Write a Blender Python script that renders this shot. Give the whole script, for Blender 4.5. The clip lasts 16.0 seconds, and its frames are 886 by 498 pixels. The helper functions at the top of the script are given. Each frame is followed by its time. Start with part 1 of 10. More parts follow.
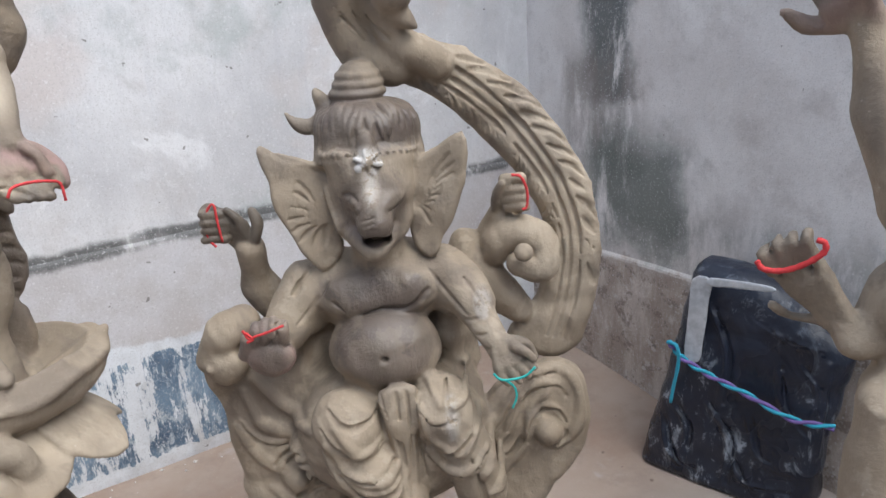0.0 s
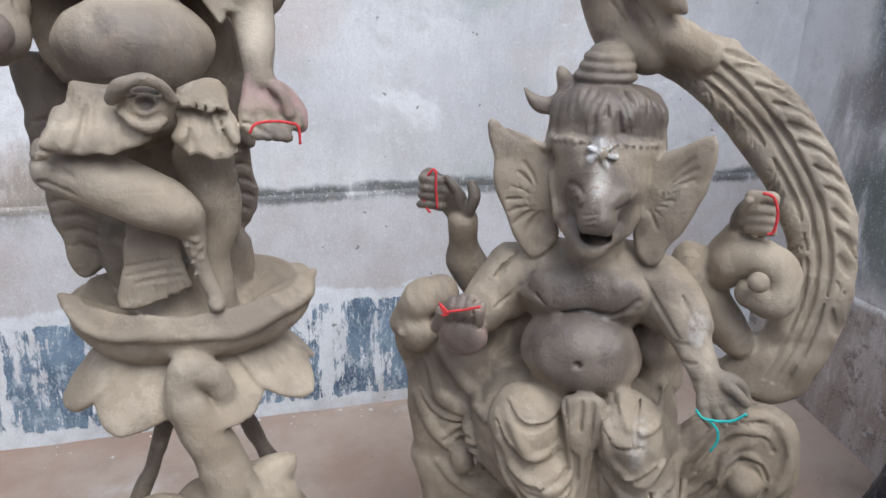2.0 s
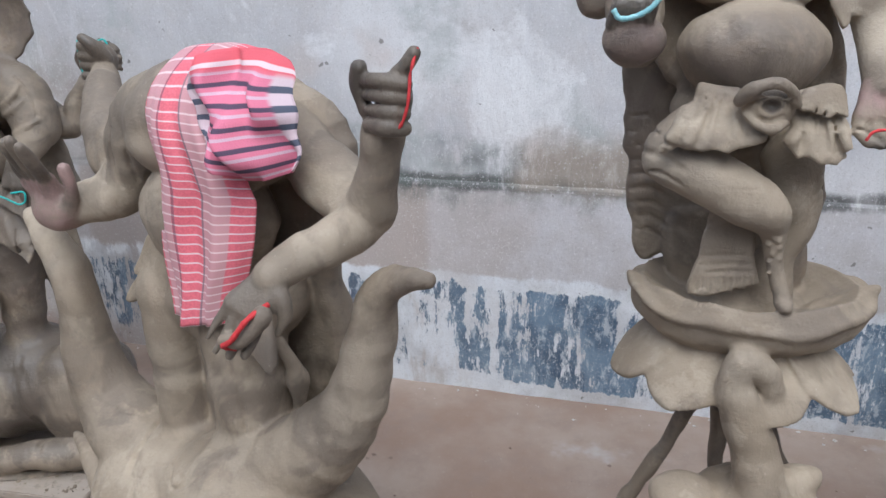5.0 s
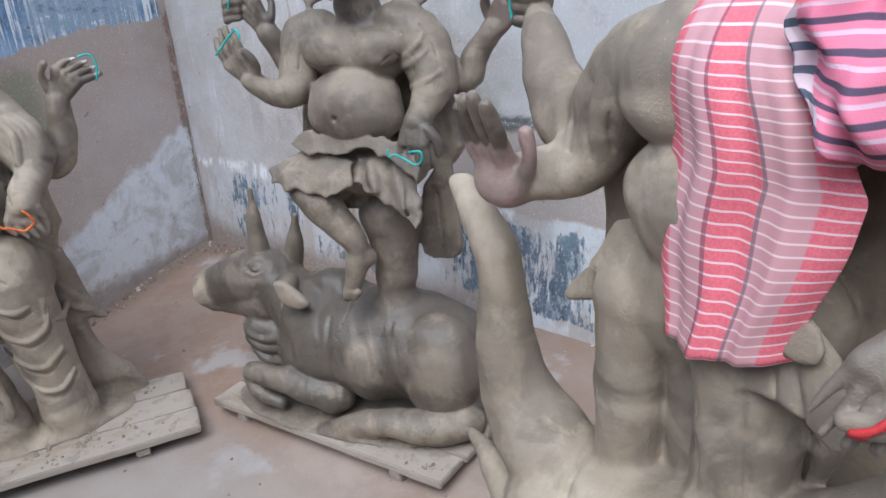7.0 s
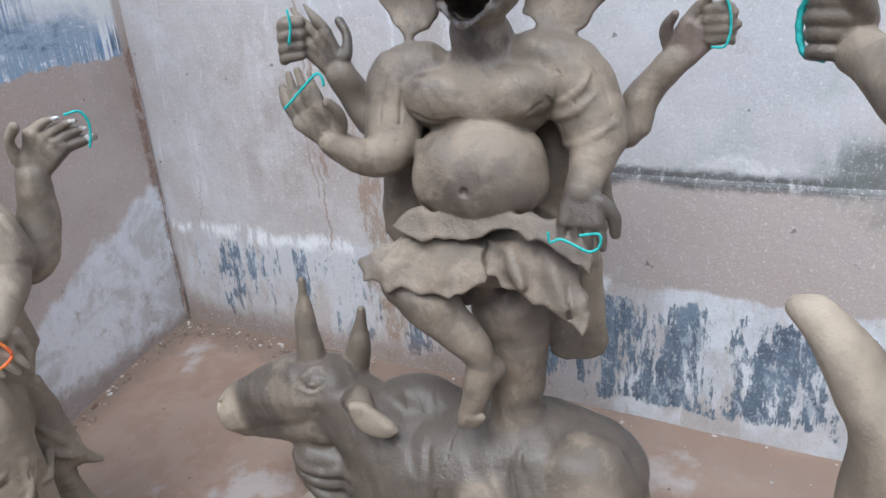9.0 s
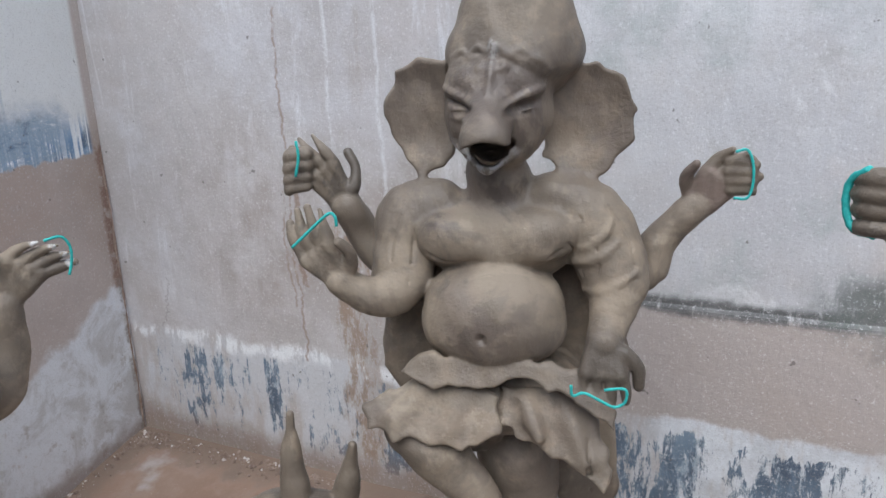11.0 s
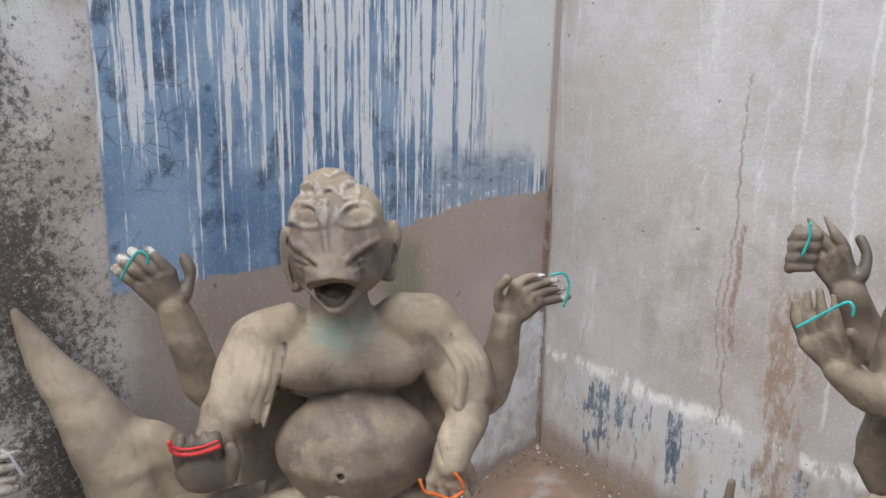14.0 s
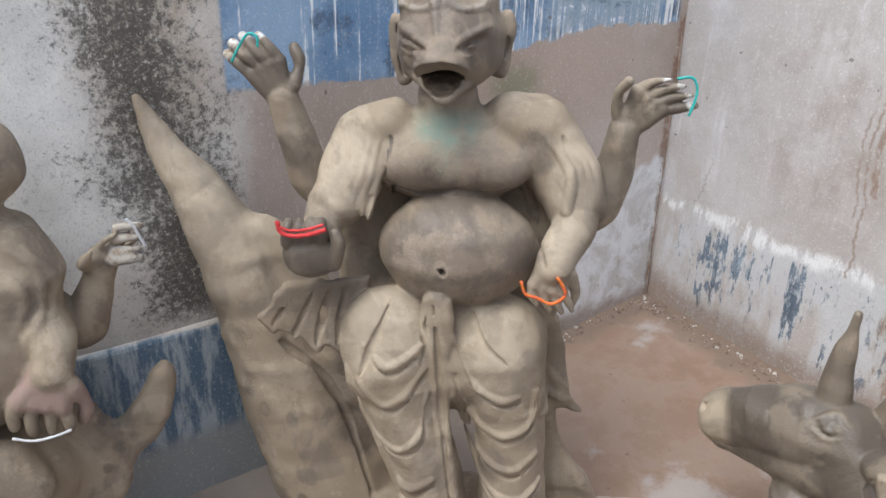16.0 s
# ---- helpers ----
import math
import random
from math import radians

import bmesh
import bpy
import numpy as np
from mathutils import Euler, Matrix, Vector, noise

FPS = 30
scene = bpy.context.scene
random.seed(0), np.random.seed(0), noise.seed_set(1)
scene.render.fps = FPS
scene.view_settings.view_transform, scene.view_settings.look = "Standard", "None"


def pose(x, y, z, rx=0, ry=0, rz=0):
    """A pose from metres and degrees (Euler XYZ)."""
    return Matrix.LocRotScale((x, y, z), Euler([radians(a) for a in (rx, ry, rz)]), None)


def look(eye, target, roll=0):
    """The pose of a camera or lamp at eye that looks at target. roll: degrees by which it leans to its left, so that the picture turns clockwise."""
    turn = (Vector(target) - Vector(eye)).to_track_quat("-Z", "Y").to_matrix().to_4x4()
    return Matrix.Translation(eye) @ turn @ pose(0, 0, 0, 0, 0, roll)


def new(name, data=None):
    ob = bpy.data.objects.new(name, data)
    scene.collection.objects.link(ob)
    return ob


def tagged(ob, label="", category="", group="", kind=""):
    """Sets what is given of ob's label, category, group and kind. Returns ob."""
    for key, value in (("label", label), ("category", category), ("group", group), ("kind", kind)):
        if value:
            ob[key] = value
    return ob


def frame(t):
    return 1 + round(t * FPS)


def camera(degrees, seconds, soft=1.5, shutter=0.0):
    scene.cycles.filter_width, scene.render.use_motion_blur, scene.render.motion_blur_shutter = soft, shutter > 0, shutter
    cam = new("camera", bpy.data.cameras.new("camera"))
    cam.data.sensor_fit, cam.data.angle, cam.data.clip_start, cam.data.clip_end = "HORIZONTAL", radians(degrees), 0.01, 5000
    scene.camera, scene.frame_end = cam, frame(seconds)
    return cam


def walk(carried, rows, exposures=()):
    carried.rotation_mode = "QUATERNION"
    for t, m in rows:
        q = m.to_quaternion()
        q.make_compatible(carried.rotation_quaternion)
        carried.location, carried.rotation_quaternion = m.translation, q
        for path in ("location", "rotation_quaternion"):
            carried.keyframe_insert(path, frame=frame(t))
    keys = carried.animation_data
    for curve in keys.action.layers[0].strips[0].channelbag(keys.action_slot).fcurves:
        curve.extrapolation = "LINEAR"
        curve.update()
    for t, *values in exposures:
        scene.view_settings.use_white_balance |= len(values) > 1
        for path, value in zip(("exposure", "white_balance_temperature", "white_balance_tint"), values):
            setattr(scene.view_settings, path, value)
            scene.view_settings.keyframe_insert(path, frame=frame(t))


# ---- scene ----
cam = camera(62.1, 16.0)
PATH = [
    (0, (0.977, 0.552, 1.455), (2.017, 2.136, 0.816), -4.0),
    (0.5, (1.039, 0.612, 1.442), (1.954, 2.263, 0.781), -1.9),
    (1, (1.048, 0.632, 1.43), (1.835, 2.347, 0.767), -0.7),
    (1.5, (1.024, 0.64, 1.442), (1.708, 2.392, 0.763), 0.7),
    (2, (0.995, 0.64, 1.446), (1.54, 2.44, 0.765), 1.8),
    (2.5, (0.965, 0.634, 1.479), (1.386, 2.53, 1.001), -0.2),
    (3, (0.953, 0.636, 1.504), (1.297, 2.568, 1.117), -1.1),
    (3.5, (0.932, 0.629, 1.507), (1.106, 2.575, 1.077), -0.3),
    (4, (0.87, 0.62, 1.484), (0.805, 2.537, 0.917), 0.3),
    (4.5, (0.812, 0.629, 1.475), (0.534, 2.486, 0.786), -0.5),
    (5, (0.727, 0.586, 1.464), (0.234, 2.392, 0.76), -0.9),
    (5.2, (0.696, 0.572, 1.463), (0.136, 2.343, 0.721), -0.9),
    (7.3, (0.135, 0.77, 1.404), (-1.004, 2.195, 0.585), -4.7),
    (7.5, (0.065, 0.775, 1.403), (-1.035, 2.184, 0.504), -4.5),
    (8, (-0.186, 0.822, 1.37), (-1.203, 2.29, 0.468), -6.1),
    (8.5, (-0.376, 0.831, 1.356), (-1.295, 2.406, 0.535), -3.7),
    (9, (-0.522, 0.946, 1.404), (-1.447, 2.559, 0.668), -4.6),
    (9.5, (-0.611, 1.029, 1.448), (-1.456, 2.72, 0.796), -3.1),
    (9.7, (-0.625, 1.058, 1.432), (-1.419, 2.79, 0.825), -2.4),
    (12, (-0.715, 0.928, 1.567), (-1.621, 2.63, 1.035), -1.9),
    (12.5, (-0.731, 0.907, 1.537), (-1.776, 2.534, 1.028), -0.5),
    (13, (-0.746, 0.865, 1.53), (-1.993, 2.35, 1.041), 0.4),
    (13.5, (-0.8, 0.846, 1.606), (-2.263, 2.12, 1.12), -0.0),
    (14, (-0.851, 0.746, 1.586), (-2.399, 1.93, 1.134), 1.2),
    (14.5, (-0.883, 0.73, 1.579), (-2.481, 1.796, 1.022), 2.1),
    (15, (-0.868, 0.75, 1.504), (-2.508, 1.741, 0.932), 1.5),
    (15.5, (-0.862, 0.767, 1.478), (-2.503, 1.712, 0.835), 1.1),
    (16, (-0.849, 0.764, 1.405), (-2.471, 1.643, 0.634), 1.5),
]
walk(cam, [(t, look(eye, target, roll)) for t, eye, target, roll in PATH],
     [(0, 0.25, 6050, 6), (2, 0.18, 5800, 6), (2.6, 0.04, 5820, 6), (3.4, -0.24, 5850, 6), (5, -0.1, 5760, 6), (7.5, 0.17, 5520, 5), (8.6, 0.24, 5560, 5), (9.5, 0.18, 5780, 6), (12.3, -0.16, 5900, 6),
      (13.5, 0.06, 6050, 6), (14.2, 0.06, 6400, 6), (15, 0.06, 6550, 6), (16, 0.38, 6150, 5)])


# ---- world and light: an open yard under a bright overcast sky ----
world = bpy.data.worlds.new("overcast_sky")
scene.world = world
world.use_nodes = True
wn = world.node_tree.nodes
sky = wn.new("ShaderNodeTexSky")
sky.sky_type, sky.sun_disc = "NISHITA", False
sky.sun_elevation, sky.sun_rotation = radians(58), radians(167)
sky.air_density, sky.dust_density = 1.0, 4.0
soften = wn.new("ShaderNodeHueSaturation")
soften.inputs["Saturation"].default_value = 0.7
world.node_tree.links.new(sky.outputs[0], soften.inputs["Color"])
world.node_tree.links.new(soften.outputs[0], wn["Background"].inputs["Color"])
wn["Background"].inputs["Strength"].default_value = 0.22
sun_data = bpy.data.lights.new("sun", "SUN")
sun_data.energy, sun_data.angle, sun_data.color = 1.75, radians(50), (1.0, 0.985, 0.97)
sun = new("sun", sun_data)
sun.matrix_world = look((0.55, -1.1, 3.9), (0, 1.2, 0))


# ---- materials ----
class Nodes:
    """Short names for the nodes of one material."""

    def __init__(self, name, rough=0.85, metal=0.0):
        self.mat = bpy.data.materials.new(name)
        self.mat.use_nodes = True
        self.tree = self.mat.node_tree
        self.bsdf = self.tree.nodes["Principled BSDF"]
        self.bsdf.inputs["Roughness"].default_value = rough
        self.bsdf.inputs["Metallic"].default_value = metal
        co = self.tree.nodes.new("ShaderNodeTexCoord")
        self.co = co.outputs["Object"]
        xyz = self.tree.nodes.new("ShaderNodeSeparateXYZ")
        self.link(self.co, xyz.inputs[0])
        self.x, self.y, self.z = xyz.outputs

    def link(self, a, b):
        if isinstance(a, (int, float)):
            b.default_value = a
        elif isinstance(a, tuple):
            b.default_value = (*a, 1.0) if len(a) == 3 and len(b.default_value) == 4 else a
        else:
            self.tree.links.new(a, b)

    def math(self, op, a, b=0.0):
        n = self.tree.nodes.new("ShaderNodeMath")
        n.operation = op
        self.link(a, n.inputs[0]), self.link(b, n.inputs[1])
        return n.outputs[0]

    def noise(self, scale=5.0, detail=4.0, rough=0.6, stretch=None, warp=0.0, shift=0.0):
        n = self.tree.nodes.new("ShaderNodeTexNoise")
        n.inputs["Scale"].default_value, n.inputs["Detail"].default_value = scale, detail
        n.inputs["Roughness"].default_value, n.inputs["Distortion"].default_value = rough, warp
        src = self.co
        if stretch or shift:
            m = self.tree.nodes.new("ShaderNodeMapping")
            m.inputs["Scale"].default_value = stretch or (1, 1, 1)
            m.inputs["Location"].default_value = (shift, shift * 0.7, shift * 0.3)
            self.link(src, m.inputs["Vector"])
            src = m.outputs[0]
        self.link(src, n.inputs["Vector"])
        return n.outputs["Fac"]

    def step(self, value, lo, hi):
        """0 below lo, 1 above hi, smooth between; lo may be above hi."""
        n = self.tree.nodes.new("ShaderNodeMapRange")
        n.interpolation_type = "SMOOTHSTEP"
        flip = lo > hi
        self.link(value, n.inputs["Value"])
        n.inputs["From Min"].default_value, n.inputs["From Max"].default_value = min(lo, hi), max(lo, hi)
        n.inputs["To Min"].default_value, n.inputs["To Max"].default_value = (1, 0) if flip else (0, 1)
        return n.outputs[0]

    def all(self, *fs):
        out = fs[0]
        for v in fs[1:]:
            out = self.math("MULTIPLY", out, v)
        return out

    def patch(self, u, v, u0, u1, v0, v1, soft=0.03, wobble=None, amount=0.1):
        """A patch with that extent along u and v, its border moved by a noise."""
        if wobble is not None:
            d = self.math("MULTIPLY", self.math("SUBTRACT", wobble, 0.5), amount)
            u, v = self.math("ADD", u, d), self.math("ADD", v, d)
        return self.all(self.step(u, u0 - soft, u0 + soft), self.step(u, u1 + soft, u1 - soft),
                        self.step(v, v0 - soft, v0 + soft), self.step(v, v1 + soft, v1 - soft))

    def mix(self, fac, a, b):
        n = self.tree.nodes.new("ShaderNodeMix")
        n.data_type = "RGBA"
        self.link(fac, n.inputs["Factor"]), self.link(a, n.inputs[6]), self.link(b, n.inputs[7])
        return n.outputs[2]

    def color(self, c):
        self.link(c, self.bsdf.inputs["Base Color"])
        return self

    def bump(self, height, strength=0.3, distance=0.01):
        n = self.tree.nodes.new("ShaderNodeBump")
        n.inputs["Strength"].default_value, n.inputs["Distance"].default_value = strength, distance
        self.link(height, n.inputs["Height"])
        self.link(n.outputs[0], self.bsdf.inputs["Normal"])
        return self


def plain(name, base, other, scale=20.0, rough=0.8, bump=0.2, metal=0.0, dist=0.004):
    g = Nodes(name, rough, metal)
    n1, n2 = g.noise(scale, 5), g.noise(scale * 6, 3)
    g.color(g.mix(g.step(n1, 0.35, 0.65), base, other))
    return g.bump(g.math("ADD", n1, g.math("MULTIPLY", n2, 0.4)), bump, dist).mat


def clay():
    g = Nodes("clay", 0.78)
    tone = g.tree.nodes.new("ShaderNodeAttribute")
    tone.attribute_name = "tone"
    sep = g.tree.nodes.new("ShaderNodeSeparateColor")
    g.link(tone.outputs["Color"], sep.inputs[0])
    big, mid, fine = g.noise(3.2, 4), g.noise(17, 5, 0.65), g.noise(140, 4, 0.7)
    c = g.mix(g.step(big, 0.38, 0.64), (0.270, 0.213, 0.152), (0.355, 0.290, 0.218))
    c = g.mix(g.all(g.step(g.noise(7.5, 5, 0.7, shift=3), 0.53, 0.59), 0.55), c, (0.410, 0.342, 0.260))
    c = g.mix(g.all(g.step(g.noise(5.2, 4, 0.6, warp=0.6, shift=9), 0.51, 0.60), 0.6), c, (0.165, 0.132, 0.105))
    c = g.mix(g.all(g.step(mid, 0.5, 0.72), 0.4), c, (0.245, 0.200, 0.155))
    c = g.mix(g.all(g.step(fine, 0.55, 0.8), 0.25), c, (0.46, 0.40, 0.32))
    c = g.mix(g.all(g.step(g.noise(190, 2, 0.5, shift=12), 0.71, 0.75), 0.35), c, (0.56, 0.50, 0.42))
    dry = g.math("MAXIMUM", g.math("MULTIPLY", sep.outputs[2], -1.0), 0.0)
    c = g.mix(g.all(dry, g.math("ADD", 0.55, g.math("MULTIPLY", g.step(g.noise(9, 5, 0.7, shift=7), 0.38, 0.6), 0.45))), c, (0.500, 0.424, 0.328))
    damp = g.step(g.noise(6.5, 5, 0.68, warp=0.3, shift=17), 0.43, 0.56)
    # dark tone: damp clay, and shade painted into some hollows and undersides
    wet_and_shade = g.math("MULTIPLY", sep.outputs[0], g.math("ADD", 0.50, g.math("MULTIPLY", damp, 0.72)))
    wet_and_shade = g.math("MAXIMUM", wet_and_shade, g.math("SUBTRACT", g.math("MULTIPLY", sep.outputs[0], 1.4), 0.55))
    wet_and_shade = g.math("MINIMUM", wet_and_shade, 1.0)
    c = g.mix(wet_and_shade, c, (0.100, 0.082, 0.066))
    c = g.mix(g.all(g.step(g.noise(4.1, 5, 0.66, warp=0.8, shift=51), 0.52, 0.58), 0.28), c, (0.15, 0.120, 0.094))
    c = g.mix(g.math("MULTIPLY", sep.outputs[1], g.step(mid, 0.25, 0.6)), c, (0.36, 0.235, 0.215))
    green = g.math("MAXIMUM", g.math("MULTIPLY", sep.outputs[1], -1.0), 0.0)
    c = g.mix(g.all(green, g.step(mid, 0.3, 0.6)), c, (0.175, 0.255, 0.215))
    c = g.mix(g.math("MULTIPLY", sep.outputs[2], g.step(g.noise(55, 3, 0.7), 0.40, 0.52)), c, (0.66, 0.66, 0.66))
    g.color(c)
    g.link(g.math("SUBTRACT", 0.82, g.math("MULTIPLY", wet_and_shade, 0.45)), g.bsdf.inputs["Roughness"])
    h = g.math("ADD", g.math("MULTIPLY", mid, 0.65), g.math("MULTIPLY", fine, 0.30))
    h = g.math("ADD", h, g.math("MULTIPLY", g.noise(60, 4, 0.6, stretch=(1, 1, 0.3)), 0.30))
    return g.bump(h, 0.7, 0.008).mat


def grain(g, c):
    """Fine pitting, pale scratches and dark specks that all the old plaster has."""
    c = g.mix(g.all(g.step(g.noise(210, 3, 0.7), 0.50, 0.72), 0.42), c, (0.30, 0.285, 0.27))
    c = g.mix(g.all(g.step(g.noise(120, 3, 0.7, shift=8), 0.55, 0.72), 0.45), c, (0.74, 0.74, 0.75))
    dots = g.noise(26, 2, 0.5, shift=11)
    c = g.mix(g.all(g.step(dots, 0.745, 0.77), 0.75), c, (0.16, 0.145, 0.135))
    return g.mix(g.all(g.step(g.noise(19, 6, 0.8, warp=1.5, shift=2), 0.60, 0.74), 0.28), c, (0.33, 0.32, 0.31))


def back_wall_paint():
    g = Nodes("back_wall_paint", 0.9)
    big, mid, fine = g.noise(1.1, 5, 0.6), g.noise(6, 6, 0.65), g.noise(70, 4, 0.7)
    streak = g.noise(5, 5, 0.65, stretch=(3.2, 1, 0.35))
    c = g.mix(g.step(big, 0.38, 0.62), (0.48, 0.475, 0.49), (0.63, 0.625, 0.635))
    c = g.mix(g.all(g.step(mid, 0.48, 0.7), 0.45), c, (0.49, 0.465, 0.455))
    c = g.mix(g.all(g.step(streak, 0.55, 0.75), 0.35), c, (0.44, 0.45, 0.49))
    c = g.mix(g.all(g.step(g.noise(1.7, 4, 0.6, shift=7), 0.52, 0.66), 0.55), c, (0.54, 0.465, 0.43))
    c = g.mix(g.all(g.step(g.noise(1.9, 5, 0.65, shift=3), 0.52, 0.66), 0.62), c, (0.35, 0.385, 0.375))
    c = g.mix(g.all(g.step(g.noise(2.6, 6, 0.7, warp=0.8, shift=13), 0.54, 0.66), 0.6), c, (0.78, 0.78, 0.79))
    c = g.mix(g.all(g.step(g.noise(3.4, 6, 0.72, warp=0.5, shift=17), 0.57, 0.70), 0.45), c, (0.36, 0.345, 0.335))
    lilac = g.step(g.x, -1.2, -1.9)
    c = g.mix(g.all(lilac, 0.7), c, g.mix(g.step(g.noise(2.4, 6, 0.7, shift=23), 0.4, 0.62), (0.42, 0.385, 0.37), (0.54, 0.525, 0.54)))
    wash = g.noise(3.2, 6, 0.7, stretch=(2.2, 1, 0.35), warp=0.5, shift=37)
    c = g.mix(g.all(g.step(g.x, -1.0, -1.7), g.step(wash, 0.52, 0.64), g.step(g.z, 0.5, 0.7), 0.6), c, (0.74, 0.75, 0.78))
    runs = g.noise(4, 6, 0.72, stretch=(3.0, 1, 0.3), warp=0.4, shift=21)
    c = g.mix(g.all(g.step(g.x, -1.4, -2.0), g.step(runs, 0.56, 0.66), g.step(mid, 0.42, 0.6), 0.4), c, (0.34, 0.28, 0.235))
    c = g.mix(g.all(g.patch(g.x, g.z, -2.6, -1.15, 0.50, 1.2, 0.2, mid, 0.4), 0.7), c, g.mix(g.step(mid, 0.4, 0.6), (0.34, 0.285, 0.25), (0.46, 0.425, 0.41)))
    # the band under the ledge
    under = g.step(g.z, 0.79, 0.78)
    band = g.mix(g.step(mid, 0.35, 0.65), (0.55, 0.54, 0.56), (0.47, 0.45, 0.45))
    band = g.mix(g.all(g.step(g.noise(2.3, 3, 0.5, shift=1), 0.46, 0.62), 0.35), band, (0.43, 0.37, 0.335))
    band = g.mix(g.all(g.patch(g.x, g.z, -1.4, 0.03, 0.4, 0.8, 0.02, mid, 0.08), 0.75), band, g.mix(mid, (0.36, 0.30, 0.265), (0.45, 0.385, 0.345)))
    c = g.mix(g.all(under, g.step(g.x, -1.9, -1.5)), c, band)
    # whitewashed dado with what is left of its blue paint
    edge = g.math("ADD", g.z, g.math("MULTIPLY", g.math("SUBTRACT", mid, 0.5), 0.10))
    dado = g.step(edge, 0.47, 0.45)
    white = g.mix(g.step(mid, 0.4, 0.65), (0.70, 0.725, 0.76), (0.54, 0.555, 0.58))
    white = g.mix(g.all(g.step(g.noise(2.6, 4, 0.6, shift=5), 0.5, 0.65), 0.5), white, (0.46, 0.42, 0.40))
    white = g.mix(g.all(g.step(g.x, -1.2, -1.7), 0.6), white, g.mix(g.step(mid, 0.4, 0.6), (0.42, 0.405, 0.41), (0.52, 0.52, 0.54)))
    flake = g.noise(9, 8, 0.72, stretch=(2.2, 1, 0.75))
    run = g.noise(5.0, 6, 0.66, stretch=(2.6, 1, 0.20), shift=2)
    chip = g.noise(30, 7, 0.75, stretch=(1.8, 1, 0.6), shift=6)
    blotch = g.noise(4.2, 6, 0.68, stretch=(1.5, 1, 0.55), warp=0.35, shift=31)
    worn = g.math("ADD", g.math("MULTIPLY", flake, 0.20), g.math("ADD", g.math("MULTIPLY", run, 0.34), g.math("ADD", g.math("MULTIPLY", chip, 0.20), g.math("MULTIPLY", blotch, 0.26))))
    spans = g.math("MAXIMUM", g.patch(g.x, g.z, 0.28, 2.2, 0.04, 0.42, 0.015, mid, 0.06),
                   g.math("MAXIMUM", g.all(g.patch(g.x, g.z, -1.15, 0.26, 0.05, 0.42, 0.03, mid, 0.14), 0.80), g.all(g.patch(g.x, g.z, -2.75, -1.15, 0.05, 0.42, 0.06, mid, 0.2), 0.68)))
    thick = g.math("ADD", worn, g.math("MULTIPLY", g.math("SUBTRACT", spans, 1.0), 0.14))
    blue = g.mix(g.step(g.noise(7, 4), 0.35, 0.65), (0.065, 0.105, 0.165), (0.17, 0.245, 0.335))
    blue = g.mix(g.step(g.x, -0.1, 0.35), g.mix(0.4, blue, (0.09, 0.10, 0.12)), blue)
    white = g.mix(g.all(g.step(g.x, 0.35, -0.1), g.step(g.noise(3.3, 5, 0.65, stretch=(1.6, 1, 0.5), shift=41), 0.50, 0.60), 0.6), white, (0.40, 0.34, 0.30))
    pits = g.noise(21, 7, 0.78, stretch=(1.6, 1, 0.7), warp=0.4, shift=71)
    blue = g.mix(g.all(g.step(pits, 0.51, 0.60), 0.75), blue, (0.50, 0.545, 0.60))
    blue = g.mix(g.all(g.step(g.noise(6, 5, 0.7, stretch=(1.5, 1, 0.4), shift=81), 0.50, 0.62), 0.5), blue, (0.24, 0.32, 0.41))
    white = g.mix(g.all(g.step(thick, 0.474, 0.497), g.step(spans, 0.2, 0.5)), white, blue)
    c = g.mix(dado, c, white)
    crest = g.all(g.patch(g.x, g.z, -2.96, -1.1, 0.42, 0.47, 0.02, mid, 0.16), g.step(flake, 0.44, 0.54))
    c = g.mix(g.all(crest, 0.85), c, (0.82, 0.83, 0.84))
    flecks = g.all(g.patch(g.x, g.z, -2.9, -1.1, 0.03, 0.40, 0.05, mid, 0.2), g.step(chip, 0.555, 0.60), g.step(blotch, 0.44, 0.52))
    c = g.mix(g.all(flecks, 0.8), c, (0.16, 0.205, 0.27))
    # ledge greyed to hold down the glints on its lit top
    c = g.mix(g.all(g.patch(g.x, g.z, -1.5, 3.2, 0.776, 0.808, 0.006, mid, 0.03), 0.65), c, (0.31, 0.30, 0.295))
    # soot and mould along the ledge, with the ledge's shadow painted into the soot
    soot_and_shadow = g.all(g.patch(g.x, g.z, -1.2, 3.2, 0.774, 0.822, 0.012, mid, 0.08), g.step(g.noise(3.5, 4, shift=9), 0.25, 0.5), g.step(flake, 0.34, 0.46))
    c = g.mix(g.all(soot_and_shadow, 0.9), c, (0.085, 0.085, 0.085))
    mould = g.all(g.patch(g.x, g.z, -0.55, 0.75, 0.76, 0.92, 0.07, mid, 0.30), g.step(flake, 0.34, 0.55), g.step(g.noise(2.1, 4, 0.6, shift=47), 0.32, 0.48))
    c = g.mix(g.all(mould, 0.88), c, (0.115, 0.13, 0.12))
    c = g.mix(g.all(g.patch(g.x, g.z, 0.34, 0.78, 0.78, 0.95, 0.06, mid, 0.2), 0.6), c, (0.42, 0.34, 0.28))
    # rust and lime runs on the far stretch
    wob = g.noise(5, 3, 0.5, stretch=(0.2, 1, 1))
    sway = g.noise(2.3, 5, 0.7, stretch=(0.15, 1, 1), shift=27)
    for at, top, low, wide in ((-2.150, 1.62, 0.42, 0.004), (-2.120, 1.14, 0.70, 0.010), (-2.175, 1.05, 0.62, 0.003)):
        c = g.mix(g.all(g.patch(g.x, g.z, at - wide, at + wide, low, top, 0.005, sway, 0.16), g.step(chip, 0.36, 0.52), 0.85), c, (0.27, 0.185, 0.14))
    hair = g.noise(3.1, 6, 0.75, stretch=(0.3, 1, 1), shift=61)
